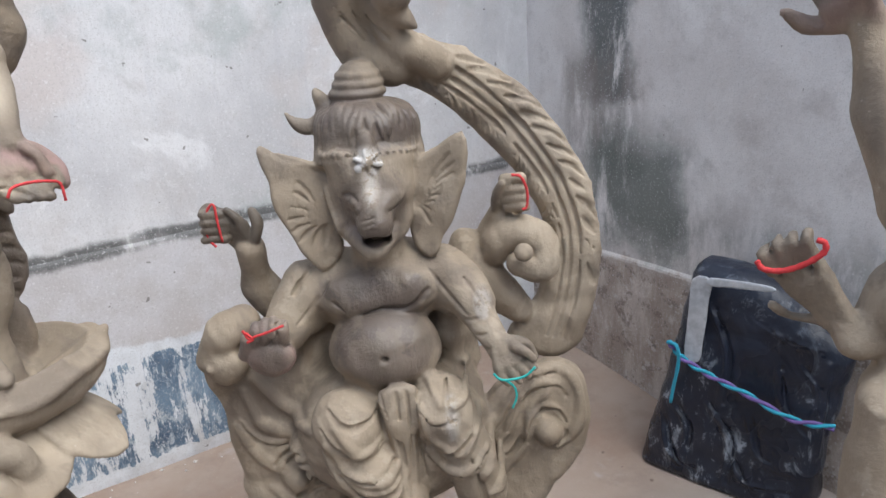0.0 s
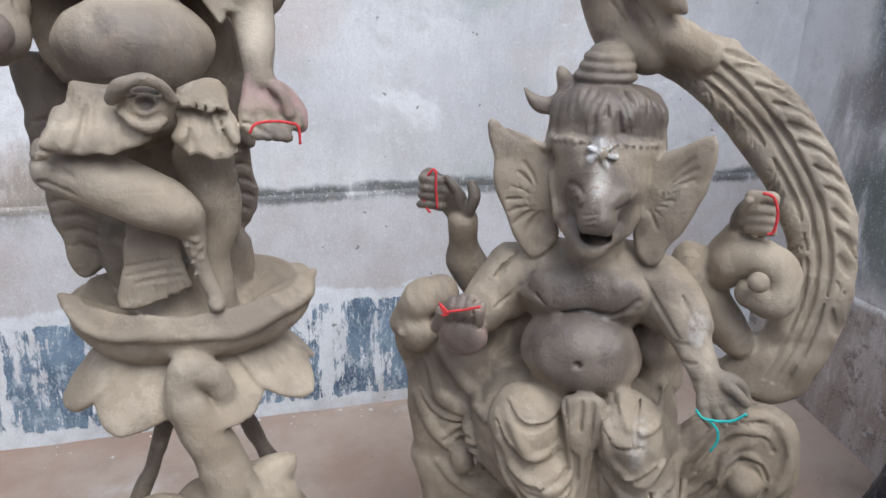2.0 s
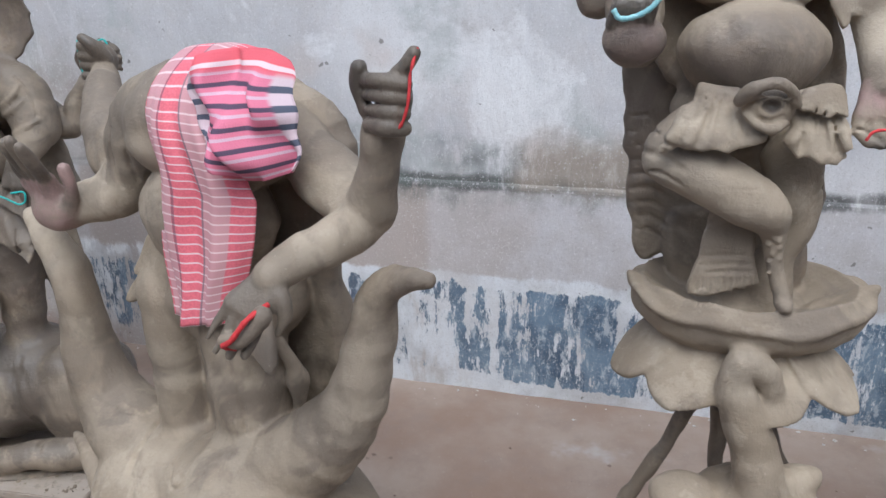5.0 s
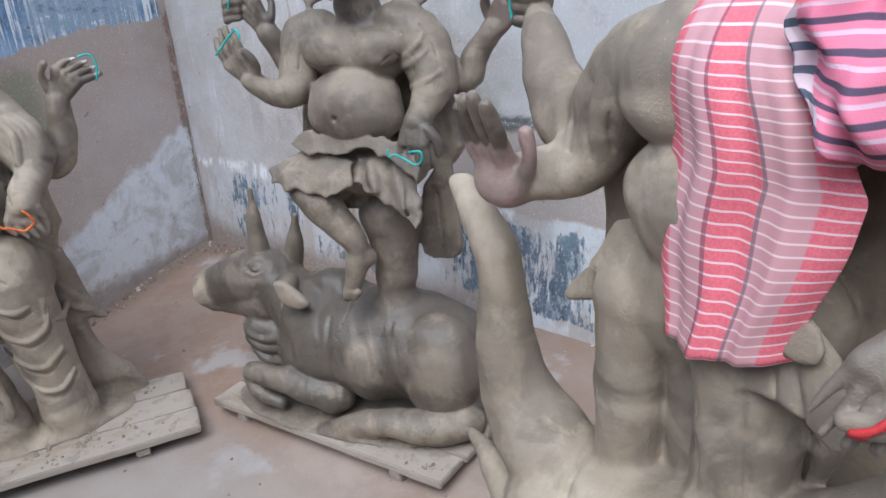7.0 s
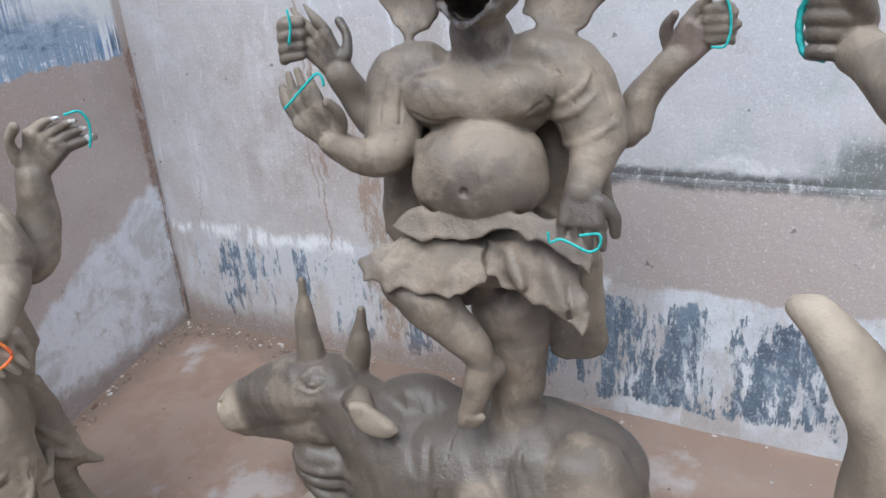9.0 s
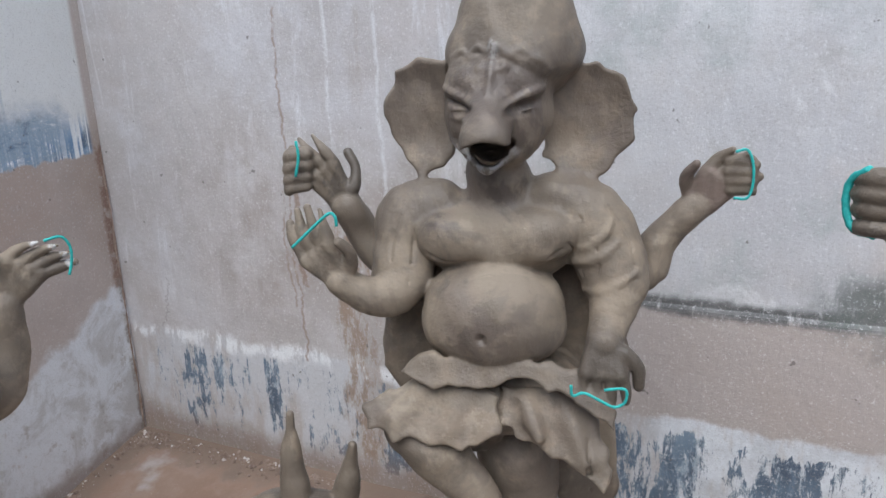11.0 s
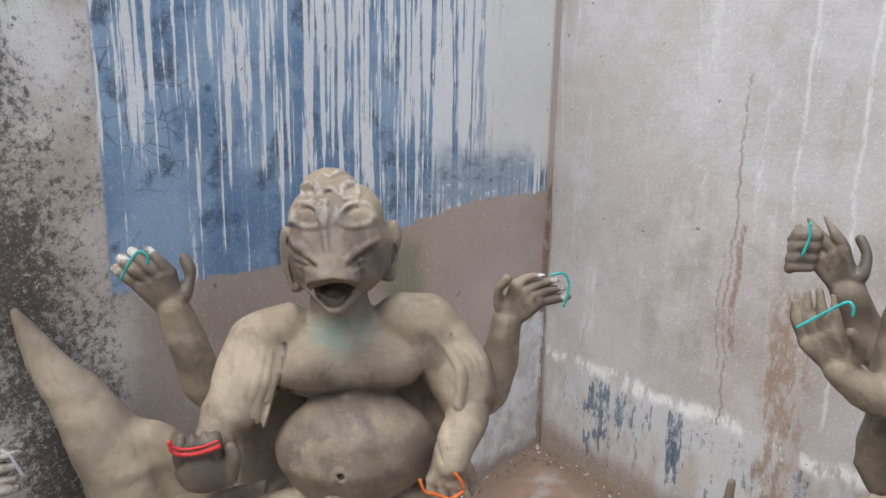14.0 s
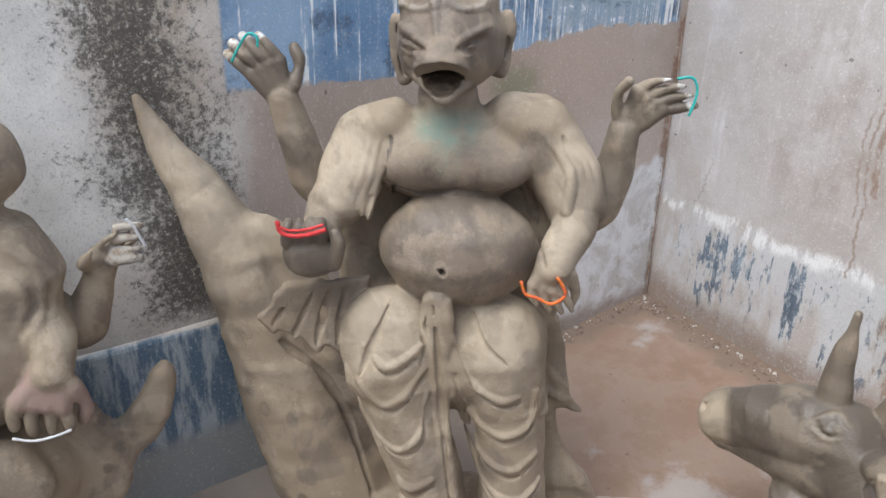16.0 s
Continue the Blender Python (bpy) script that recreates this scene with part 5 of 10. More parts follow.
    s.line([(0.048, 0.633), (0.079, 0.595), (0.123, 0.594), (0.163, 0.626)], 0.0052, -0.18, cut=False, k=0.007)
    s.line([(0.05, 0.623), (0.081, 0.585), (0.125, 0.584), (0.165, 0.617)], 0.0063, -0.18, cut=True, k=0.0015, sink=-0.25)
    s.line([(0.058, 0.582), (0.097, 0.545), (0.148, 0.546), (0.188, 0.579)], 0.0052, -0.18, cut=False, k=0.007)
    s.line([(0.06, 0.573), (0.099, 0.536), (0.15, 0.536), (0.191, 0.57)], 0.0063, -0.18, cut=True, k=0.0015, sink=-0.25)
    s.line([(0.059, 0.702), (0.089, 0.673), (0.132, 0.672)], 0.0052, -0.18, cut=False, k=0.007)
    s.line([(0.061, 0.693), (0.091, 0.664), (0.134, 0.663)], 0.0062, -0.18, cut=True, k=0.0015, sink=-0.25)
    s.line([(-0.118, 0.709), (-0.079, 0.681), (-0.027, 0.68)], 0.0053, -0.18, cut=False, k=0.007)
    s.line([(-0.116, 0.7), (-0.078, 0.672), (-0.026, 0.671)], 0.0064, -0.18, cut=True, k=0.0015, sink=-0.25)
    s.line([(-0.016, 0.721), (0.011, 0.62), (0.027, 0.497)], 0.0055, -0.17, cut=True, k=0.0015, sink=-0.25)
    s.line([(0.065, 0.733), (0.058, 0.628), (0.065, 0.504)], 0.0055, -0.17, cut=True, k=0.0015, sink=-0.25)
    s.line([(0.117, 0.73), (0.125, 0.655)], 0.0056, -0.08, cut=True, k=0.0015, sink=-0.25)
    s.line([(0.161, 0.567), (0.181, 0.488), (0.19, 0.404)], 0.0071, -0.06, cut=True, k=0.0015, sink=-0.25)
    s.ball((0.02, 0.0, 0.05), (0.30, 0.17, 0.25), k=0.03)
    s.stain((-0.01, -0.06, 0.904), (0.119, 0.097, 0.056), (0.98, 0.08, 0), 0.05)
    s.stain((-0.001, -0.1, 0.798), (0.108, 0.119, 0.086), (0.98, 0.08, 0), 0.05)
    s.stain((0.001, -0.08, 1.088), (0.075, 0.112, 0.085), (0.98, 0.08, 0), 0.05)
    s.stain((-0.002, -0.02, 1.24), (0.102, 0.123, 0.072), (0.98, 0.08, 0), 0.05)
    s.stain((-0.217, -0.15, 0.826), (0.042, 0.053, 0.047), (0.98, 0.08, 0), 0.05)
    s.stain((0.203, -0.12, 0.839), (0.045, 0.062, 0.072), (0, 0, -0.4), 0.07)
    s.stain((0.367, 0.05, 1.02), (0.119, 0.087, 0.282), (0, 0, -0.4), 0.07)
    s.stain((-0.203, -0.06, 1.098), (0.074, 0.063, 0.137), (0.1, 0, -0.15), 0.07)
    s.stain((0.171, -0.06, 1.108), (0.091, 0.06, 0.131), (0.1, 0, -0.15), 0.07)
    s.stain((-0.348, -0.03, 0.772), (0.07, 0.07, 0.07), (0, 0, -0.4), 0.07)
    # crushed silver leaf on the brow
    for q, (dx, dz) in enumerate([(-0.004, 0.022), (-0.022, 0.009), (0.021, 0.015), (-0.016, -0.011), (0.025, -0.004), (0.009, -0.020)]):
        s.tube([(0.002, -0.121, 1.180, 0.005), (0.002 + dx, -0.117, 1.180 + dz, 0.0058)], 0.003, (0.15, 0, 0.62))
    s.stain((0.004, -0.12, 1.135), (0.012, 0.05, 0.045), (0.35, 0, 0.30), 0.03)
    s.stain((0.200, -0.10, 0.875), (0.024, 0.06, 0.034), (0.0, 0, 0.20), 0.03)
    s.stain((0.125, -0.17, 0.66), (0.014, 0.06, 0.05), (0.0, 0, 0.25), 0.02)
    ob = new("statue", s.skin("statue", floor=-0.115))
    ob.data.materials.append(clay_mat)
    ob.matrix_world = pose(1.670, 1.845, 0, 0, 0, -34.01)
    tagged(ob, "unfired grey-brown clay elephant-headed idol seated under feather arch", "statue", "clay idols along the wall")
    return ob


clay_seated()


def clay_lotus():
    s = Clay(0.0039, (0.08, 0, 0))
    s.ball((0.065, 0.0, 0.925), (0.192, 0.155, 0.085), k=0.02)
    s.ball((0.065, 0.0, 0.993), (0.188, 0.150, 0.082), k=0.004, cut=True)
    s.tube([(0.065 + 0.193 * math.cos(v), 0.155 * math.sin(v), 0.932 + 0.005 * math.sin(6 * v) + 0.016 * abs(math.cos(v)) ** 6, 0.0075) for v in np.linspace(0, 6.2832, 61)], k=0.02)
    for side in (-1, 1):
        s.slab([(0.065 + side * 0.10, 0.885), (0.065 + side * 0.16, 0.90), (0.065 + side * 0.205, 0.962), (0.065 + side * 0.19, 0.972), (0.065 + side * 0.15, 0.945), (0.065 + side * 0.10, 0.93)], -0.02, 0.018, k=0.02)
    for v in np.linspace(0.2, 6.4832, 9)[:-1]:
        s.ball((0.059 + 0.15 * math.cos(v), 0.12 * math.sin(v), 0.836), (0.014, 0.075, 0.085), k=0.01, turn=(0, -48, math.degrees(v)))
    s.tube([(0.059, 0.02, 0.891, 0.09), (0.059, 0.03, 0.801, 0.05), (0.059, 0.03, 0.721, 0.03)], k=0.03)
    s.ball((0.005, -0.0, 1.474), (0.118, 0.057, 0.075), k=0.03)
    s.ball((-0.039, -0.035, 1.468), (0.066, 0.038, 0.057), k=0.02)
    s.ball((0.062, -0.035, 1.465), (0.058, 0.039, 0.058), k=0.02)
    s.slab([(-0.102, 1.516), (0.112, 1.521), (0.145, 1.437), (0.138, 1.282), (-0.095, 1.287), (-0.128, 1.409)], 0.04, 0.0364, k=0.02)
    s.line([(0.021, 1.525), (0.024, 1.48), (0.025, 1.434)], 0.0042, -0.085, cut=True, k=0.0015, sink=-0.25)
    s.tube([(-0.004, -0.0, 1.531, 0.0354), (-0.003, -0.0, 1.54, 0.03)], k=0.02)
    s.ball((0.019, -0.045, 1.349), (0.108, 0.076, 0.074), k=0.01)
    s.tube([(-0.09, 0.01, 1.524, 0.0351), (-0.136, -0.0, 1.499, 0.0485), (-0.15, -0.0, 1.465, 0.0452)], k=0.03)
    s.tube([(0.097, 0.01, 1.53, 0.0364), (0.135, -0.0, 1.502, 0.042), (0.147, -0.0, 1.457, 0.0424)], k=0.03)
    s.tube([(-0.155, 0.05, 1.464, 0.0362), (-0.214, 0.07, 1.419, 0.0312), (-0.231, 0.06, 1.439, 0.0271), (-0.242, 0.05, 1.475, 0.024), (-0.254, 0.04, 1.497, 0.0237)], k=0.015)
    s.palm((-0.246, 0.04, 1.488), (-0.281, 0.03, 1.536), (-0.314, 0.02, 1.575), (-0.6, 0, -0.6), 0.062, tint=(0.6, 0, 0), thumb=1, curl=0.6, pink=0.4)
    for n in range(4):
        s.tube([(-0.288, 0.02, 1.574 - 0.0175 * n, 0.010), (-0.316, 0.0, 1.577 - 0.0175 * n, 0.0095), (-0.327, 0.012, 1.572 - 0.0175 * n, 0.0075)], 0.003, (0.9, 0, 0))
        s.tube([(0.262, 0.03, 1.628 - 0.0165 * n, 0.0095), (0.282, 0.008, 1.629 - 0.0165 * n, 0.009), (0.292, 0.018, 1.623 - 0.0165 * n, 0.007)], 0.003, (0.7, 0, 0))
    s.tube([(-0.269, 0.02, 1.531, 0.012), (-0.275, -0.0, 1.56, 0.0108), (-0.278, -0.0, 1.577, 0.0083)], k=0.006, tint=(0.75, 0, 0))
    s.tube([(-0.151, -0.0, 1.457, 0.04), (-0.158, -0.03, 1.39, 0.0377), (-0.148, -0.06, 1.359, 0.0337), (-0.164, -0.13, 1.357, 0.0283)], k=0.02)
    s.ball((-0.158, -0.15, 1.373), (0.043, 0.026, 0.035), k=0.02, tint=(0.7, 0.25, 0))
    s.tube([(-0.19, -0.16, 1.394, 0.0098), (-0.184, -0.17, 1.419, 0.0097), (-0.183, -0.155, 1.434, 0.0075)], k=0.004, tint=(0.95, 0, 0))
    s.tube([(-0.174, -0.16, 1.393, 0.0099), (-0.169, -0.17, 1.419, 0.0097), (-0.167, -0.155, 1.434, 0.0076)], k=0.004, tint=(0.95, 0, 0))
    s.tube([(-0.159, -0.16, 1.392, 0.0099), (-0.153, -0.17, 1.418, 0.0098), (-0.152, -0.155, 1.433, 0.0076)], k=0.004, tint=(0.95, 0, 0))
    s.tube([(-0.143, -0.16, 1.391, 0.0099), (-0.138, -0.17, 1.417, 0.0098), (-0.136, -0.155, 1.433, 0.0076)], k=0.004, tint=(0.95, 0, 0))
    s.tube([(0.148, 0.06, 1.455, 0.0386), (0.197, 0.08, 1.408, 0.0338), (0.229, 0.07, 1.442, 0.0316), (0.232, 0.06, 1.491, 0.0253), (0.236, 0.05, 1.524, 0.0241)], k=0.015)
    s.palm((0.236, 0.05, 1.519), (0.257, 0.04, 1.57), (0.279, 0.03, 1.611), (0.8, 0, -0.3), 0.062, tint=(0.55, 0, 0), thumb=1, curl=0.5)
    s.tube([(0.229, 0.03, 1.556, 0.0132), (0.217, 0.02, 1.592, 0.0121), (0.22, 0.02, 1.622, 0.0092)], k=0.006, tint=(0.5, 0, 0))
    s.tube([(0.147, -0.0, 1.466, 0.0423), (0.175, -0.02, 1.421, 0.0366), (0.185, -0.04, 1.376, 0.0309), (0.182, -0.08, 1.327, 0.0248), (0.183, -0.1, 1.303, 0.0237)], k=0.015)
    s.tube([(-0.148, -0.0, 1.487, 0.0485), (-0.156, -0.01, 1.44, 0.0467), (-0.156, -0.02, 1.406, 0.0431)], k=0.003)
    s.tube([(0.13, -0.0, 1.498, 0.0474), (0.155, -0.01, 1.457, 0.0457), (0.175, -0.02, 1.422, 0.0421)], k=0.003)
    s.tube([(0.149, -0.04, 1.405, 0.0063), (0.163, -0.05, 1.401, 0.0081), (0.181, -0.04, 1.413, 0.0063), (0.196, -0.02, 1.431, 0.0073), (0.205, -0.0, 1.451, 0.0056)], k=0.006)
    s.tube([(-0.195, -0.03, 1.417, 0.0059), (-0.176, -0.05, 1.393, 0.0076), (-0.154, -0.06, 1.386, 0.0059), (-0.127, -0.05, 1.395, 0.0059)], k=0.006)
    s.line([(-0.12, 1.515), (-0.112, 1.474), (-0.112, 1.424)], 0.0034, -0.05, cut=True, k=0.0015, sink=-0.25)
    s.line([(-0.156, 1.504), (-0.171, 1.468), (-0.164, 1.418)], 0.0033, -0.05, cut=True, k=0.0015, sink=-0.25)
    s.line([(0.119, 1.52), (0.138, 1.476), (0.146, 1.415)], 0.0036, -0.05, cut=True, k=0.0015, sink=-0.25)
    s.line([(0.14, 1.502), (0.16, 1.463), (0.172, 1.423)], 0.0036, -0.05, cut=True, k=0.0015, sink=-0.25)
    s.line([(0.105, 1.503), (0.12, 1.459), (0.127, 1.415)], 0.0035, -0.05, cut=True, k=0.0015, sink=-0.25)
    s.palm((0.183, -0.1, 1.303), (0.185, -0.12, 1.267), (0.198, -0.13, 1.237), (1, 0, -0.15), 0.066, tint=(0.3, 0, 0), thumb=-1, pink=0.9)
    s.tube([(0.201, -0.12, 1.297, 0.0121), (0.212, -0.13, 1.285, 0.0103), (0.218, -0.13, 1.262, 0.0087)], k=0.006, tint=(0.2, 0.3, 0))
    s.tube([(0.168, -0.125, 1.247, 0.0104), (0.171, -0.135, 1.232, 0.0094), (0.174, -0.14, 1.229, 0.0077)], k=0.004, tint=(0.75, 0, 0))
    s.tube([(0.181, -0.125, 1.246, 0.0104), (0.184, -0.135, 1.231, 0.0095), (0.187, -0.14, 1.228, 0.0077)], k=0.004, tint=(0.75, 0, 0))
    s.tube([(0.195, -0.125, 1.245, 0.0104), (0.197, -0.135, 1.23, 0.0095), (0.201, -0.14, 1.227, 0.0078)], k=0.004, tint=(0.75, 0, 0))
    s.tube([(0.209, -0.125, 1.244, 0.0105), (0.211, -0.135, 1.228, 0.0095), (0.215, -0.14, 1.226, 0.0078)], k=0.004, tint=(0.75, 0, 0))
    s.line([(0.109, 1.494), (0.137, 1.441), (0.147, 1.414)], 0.008, -0.045, cut=False, k=0.007)
    s.line([(0.132, 1.511), (0.165, 1.467), (0.182, 1.44)], 0.0081, -0.045, cut=False, k=0.007)
    s.line([(-0.191, 1.443), (-0.171, 1.451), (-0.16, 1.434)], 0.0084, -0.04, cut=False, k=0.007)
    s.ball((0.008, 0.01, 1.248), (0.098, 0.067, 0.06), k=0.03)
    s.tube([(-0.02, -0.02, 1.235, 0.05), (-0.090, -0.09, 1.197, 0.042), (-0.045, -0.115, 1.176, 0.046), (0.0, -0.12, 1.152, 0.043), (0.047, -0.12, 1.122, 0.035), (0.069, -0.11, 1.088, 0.0215), (0.077, -0.11, 1.045, 0.016), (0.089, -0.11, 1.003, 0.0145), (0.102, -0.12, 0.97, 0.0105)], k=0.012)
    for n in range(12):
        s.ball((0.068 + 0.0012 * n + 0.009 * math.sin(n * 2.4), -0.128 + 0.001 * n, 1.082 - 0.0062 * n), (0.007, 0.006, 0.006), 0.004, (0, 0, -0.6))
    s.ball((0.098, -0.125, 0.972), (0.013, 0.026, 0.010), k=0.008)
    s.tube([(0.098, -0.04, 1.19, 0.045), (0.106, -0.05, 1.15, 0.041), (0.110, -0.045, 1.085, 0.034), (0.098, -0.04, 1.02, 0.028), (0.094, -0.03, 0.97, 0.028)], k=0.015)
    s.slab([(-0.019, 1.114), (0.044, 1.107), (0.055, 1.037), (0.066, 0.98), (0.014, 0.97), (-0.041, 0.966), (-0.033, 1.035)], -0.085, 0.014, k=0.005, gz=0.1)
    s.line([(-0.03, 1.03), (0.013, 1.034), (0.057, 1.037)], 0.0028, -0.06, cut=True, k=0.0015, sink=-0.25)
    s.line([(-0.03, 1.016), (0.013, 1.02), (0.058, 1.023)], 0.0028, -0.06, cut=True, k=0.0015, sink=-0.25)
    s.line([(-0.029, 1.003), (0.014, 1.007), (0.058, 1.01)], 0.0028, -0.06, cut=True, k=0.0015, sink=-0.25)
    s.line([(-0.031, 0.993), (-0.031, 0.957)], 0.0042, -0.06, cut=True, k=0.0015, sink=-0.1)
    s.line([(-0.021, 0.994), (-0.021, 0.958)], 0.0042, -0.06, cut=True, k=0.0015, sink=-0.1)
    s.line([(-0.01, 0.994), (-0.011, 0.958)], 0.0042, -0.06, cut=True, k=0.0015, sink=-0.1)
    s.line([(-0.0, 0.994), (-0.0, 0.958)], 0.0042, -0.06, cut=True, k=0.0015, sink=-0.1)
    s.line([(0.01, 0.995), (0.01, 0.959)], 0.0042, -0.06, cut=True, k=0.0015, sink=-0.1)
    s.line([(0.02, 0.995), (0.02, 0.959)], 0.0042, -0.06, cut=True, k=0.0015, sink=-0.1)
    s.line([(0.031, 0.995), (0.031, 0.96)], 0.0042, -0.06, cut=True, k=0.0015, sink=-0.1)
    s.line([(0.041, 0.996), (0.041, 0.96)], 0.0042, -0.06, cut=True, k=0.0015, sink=-0.1)
    s.line([(0.051, 0.996), (0.051, 0.96)], 0.0042, -0.06, cut=True, k=0.0015, sink=-0.1)
    s.line([(0.061, 0.996), (0.061, 0.961)], 0.0042, -0.06, cut=True, k=0.0015, sink=-0.1)
    s.tube([(0.095, -0.03, 1.005, 0.0325), (0.093, -0.03, 0.923, 0.0388)], k=0.02)
    s.slab([(-0.067, 1.07), (0.149, 1.049), (0.164, 0.915), (0.08, 0.881), (-0.049, 0.909)], 0.06, 0.0405, k=0.02)
    s.slab(ragged([(-0.06, 1.31), (-0.082, 1.275), (-0.118, 1.218), (-0.108, 1.206), (-0.09, 1.218), (-0.073, 1.224), (-0.055, 1.216), (-0.038, 1.223), (-0.02, 1.214), (-0.006, 1.219), (0.012, 1.224), (0.030, 1.238), (0.022, 1.27), (0.0, 1.30)], 0.0045, 0.016, 3), -0.150, 0.013, k=0.004, gz=0.42, gx=-0.12)
    s.slab(ragged([(0.072, 1.30), (0.062, 1.25), (0.052, 1.237), (0.066, 1.222), (0.079, 1.211), (0.092, 1.206), (0.105, 1.196), (0.118, 1.203), (0.132, 1.196), (0.148, 1.212), (0.142, 1.26), (0.128, 1.305)], 0.0045, 0.016, 4), -0.135, 0.013, k=0.004, gz=0.40, gx=0.15)
    s.slab([(0.077, 1.305), (0.070, 1.279), (0.086, 1.277), (0.107, 1.268), (0.120, 1.274), (0.135, 1.270), (0.124, 1.31)], -0.145, 0.011, k=0.004, gz=0.45, gx=0.15)
    for x0, x1, z in ((-0.05, -0.103, 1.212), (-0.042, -0.075, 1.217), (-0.03, -0.045, 1.214), (-0.018, -0.012, 1.217), (-0.008, 0.018, 1.228)):
        s.tube([(x0, -0.128, 1.30, 0.004), ((x0 + x1) / 2, -0.152, 1.262, 0.007), (x1, -0.168, z + 0.014, 0.006)], 0.012, (0, 0, -0.5))
    for x0, x1, z in ((0.088, 0.068, 1.220), (0.098, 0.094, 1.204), (0.110, 0.118, 1.198), (0.122, 0.142, 1.208)):
        s.tube([(x0, -0.118, 1.295, 0.004), ((x0 + x1) / 2, -0.142, 1.25, 0.0065), (x1, -0.154, z + 0.014, 0.006)], 0.012, (0, 0, -0.5))
    s.line([(-0.059, 1.298), (-0.075, 1.271), (-0.091, 1.24)], 0.0046, -0.13, cut=True, k=0.0015, sink=-0.1)
    s.line([(-0.048, 1.298), (-0.061, 1.271), (-0.074, 1.24)], 0.0046, -0.13, cut=True, k=0.0015, sink=-0.1)
    s.line([(-0.038, 1.298), (-0.047, 1.271), (-0.056, 1.24)], 0.0046, -0.13, cut=True, k=0.0015, sink=-0.1)
    s.line([(-0.029, 1.298), (-0.034, 1.271), (-0.038, 1.241)], 0.0046, -0.13, cut=True, k=0.0015, sink=-0.1)
    s.line([(-0.02, 1.298), (-0.019, 1.271), (-0.018, 1.241)], 0.0046, -0.13, cut=True, k=0.0015, sink=-0.1)
    s.line([(-0.012, 1.298), (-0.005, 1.271), (0.003, 1.241)], 0.0046, -0.13, cut=True, k=0.0015, sink=-0.1)
    s.ball((0.029, -0.15, 1.284), (0.036, 0.034, 0.036), k=0.006)
    s.tube([(-0.012, -0.172, 1.292, 0.0075), (0.004, -0.186, 1.312, 0.0105), (0.030, -0.19, 1.319, 0.0115), (0.052, -0.182, 1.307, 0.0095), (0.063, -0.172, 1.288, 0.006)], k=0.004)
    s.tube([(0.0, -0.178, 1.298, 0.004), (0.028, -0.19, 1.302, 0.0045), (0.055, -0.178, 1.292, 0.004)], k=0.003)
    s.ball((0.027, -0.190, 1.286), (0.014, 0.020, 0.009), k=0.002, cut=True, tint=(0.9, 0, 0))
    s.tube([(-0.002, -0.172, 1.274, 0.005), (0.012, -0.182, 1.262, 0.006), (0.032, -0.185, 1.256, 0.0065), (0.050, -0.178, 1.264, 0.005)], k=0.004)
    s.line([(0.008, 1.272), (0.028, 1.266), (0.046, 1.272)], 0.003, -0.2, k=0.0015, sink=-0.25)
    s.line([(0.082, 1.285), (0.081, 1.255), (0.08, 1.22)], 0.0046, -0.12, cut=True, k=0.0015, sink=-0.1)
    s.line([(0.091, 1.285), (0.095, 1.255), (0.099, 1.22)], 0.0046, -0.12, cut=True, k=0.0015, sink=-0.1)
    s.line([(0.101, 1.285), (0.108, 1.255), (0.115, 1.221)], 0.0046, -0.12, cut=True, k=0.0015, sink=-0.1)
    s.line([(0.112, 1.285), (0.121, 1.255), (0.132, 1.221)], 0.0046, -0.12, cut=True, k=0.0015, sink=-0.1)
    rnd = random.Random(8)
    torn = lambda run, n: [(run[0][0] + (run[1][0] - run[0][0]) * q / n + 0.010 * (rnd.random() - 0.5), run[0][1] + (run[1][1] - run[0][1]) * q / n + 0.008 * (rnd.random() - 0.5)) for q in range(n)]
    edge = [(-0.155, 1.33), (0.0, 1.33), (0.12, 1.33)] + torn(((0.150, 1.27), (0.194, 1.10)), 8) + torn(((0.194, 1.10), (0.165, 1.01)), 5)
    edge += [(0.13, 1.0), (0.02, 1.03), (-0.03, 1.014)] + torn(((-0.045, 0.99), (-0.115, 0.955)), 5) + torn(((-0.125, 0.97), (-0.150, 1.12)), 7) + torn(((-0.152, 1.13), (-0.166, 1.30)), 8)
    s.slab(edge, 0.07, 0.026, k=0.006)
    for q in range(9):
        z = 1.005 + 0.026 * q
        s.line([(-0.07, z - 0.002), (-0.105, z + 0.016), (-0.150, z + 0.012)], 0.0052, 0.05, k=0.0015, sink=0.1)
        s.line([(0.140, z + 0.03), (0.160, z + 0.036), (0.190, z + 0.02)], 0.005, 0.05, k=0.0015, sink=0.1)
    s.slab([(0.081, 1.457), (0.123, 1.446), (0.18, 1.318), (0.184, 1.175), (0.136, 1.22), (0.104, 1.371)], 0.05, 0.025, k=0.012)
    s.tube([(0.097, -0.13, 0.771, 0.0156), (0.095, -0.14, 0.817, 0.0198), (0.081, -0.15, 0.86, 0.0246), (0.049, -0.16, 0.885, 0.0258), (0.034, -0.16, 0.854, 0.0276), (0.05, -0.16, 0.796, 0.0318), (0.079, -0.16, 0.727, 0.0381), (0.096, -0.16, 0.658, 0.0428), (0.1, -0.16, 0.577, 0.0571)], k=0.02)
    s.tube([(0.095, -0.13, 0.767, 0.0129), (0.103, -0.12, 0.781, 0.013), (0.119, -0.11, 0.779, 0.0075)], k=0.01)
    s.ball((0.101, -0.13, 0.584), (0.111, 0.101, 0.063), k=0.04)
    s.ball((-0.021, -0.16, 0.616), (0.059, 0.049, 0.032), k=0.02)
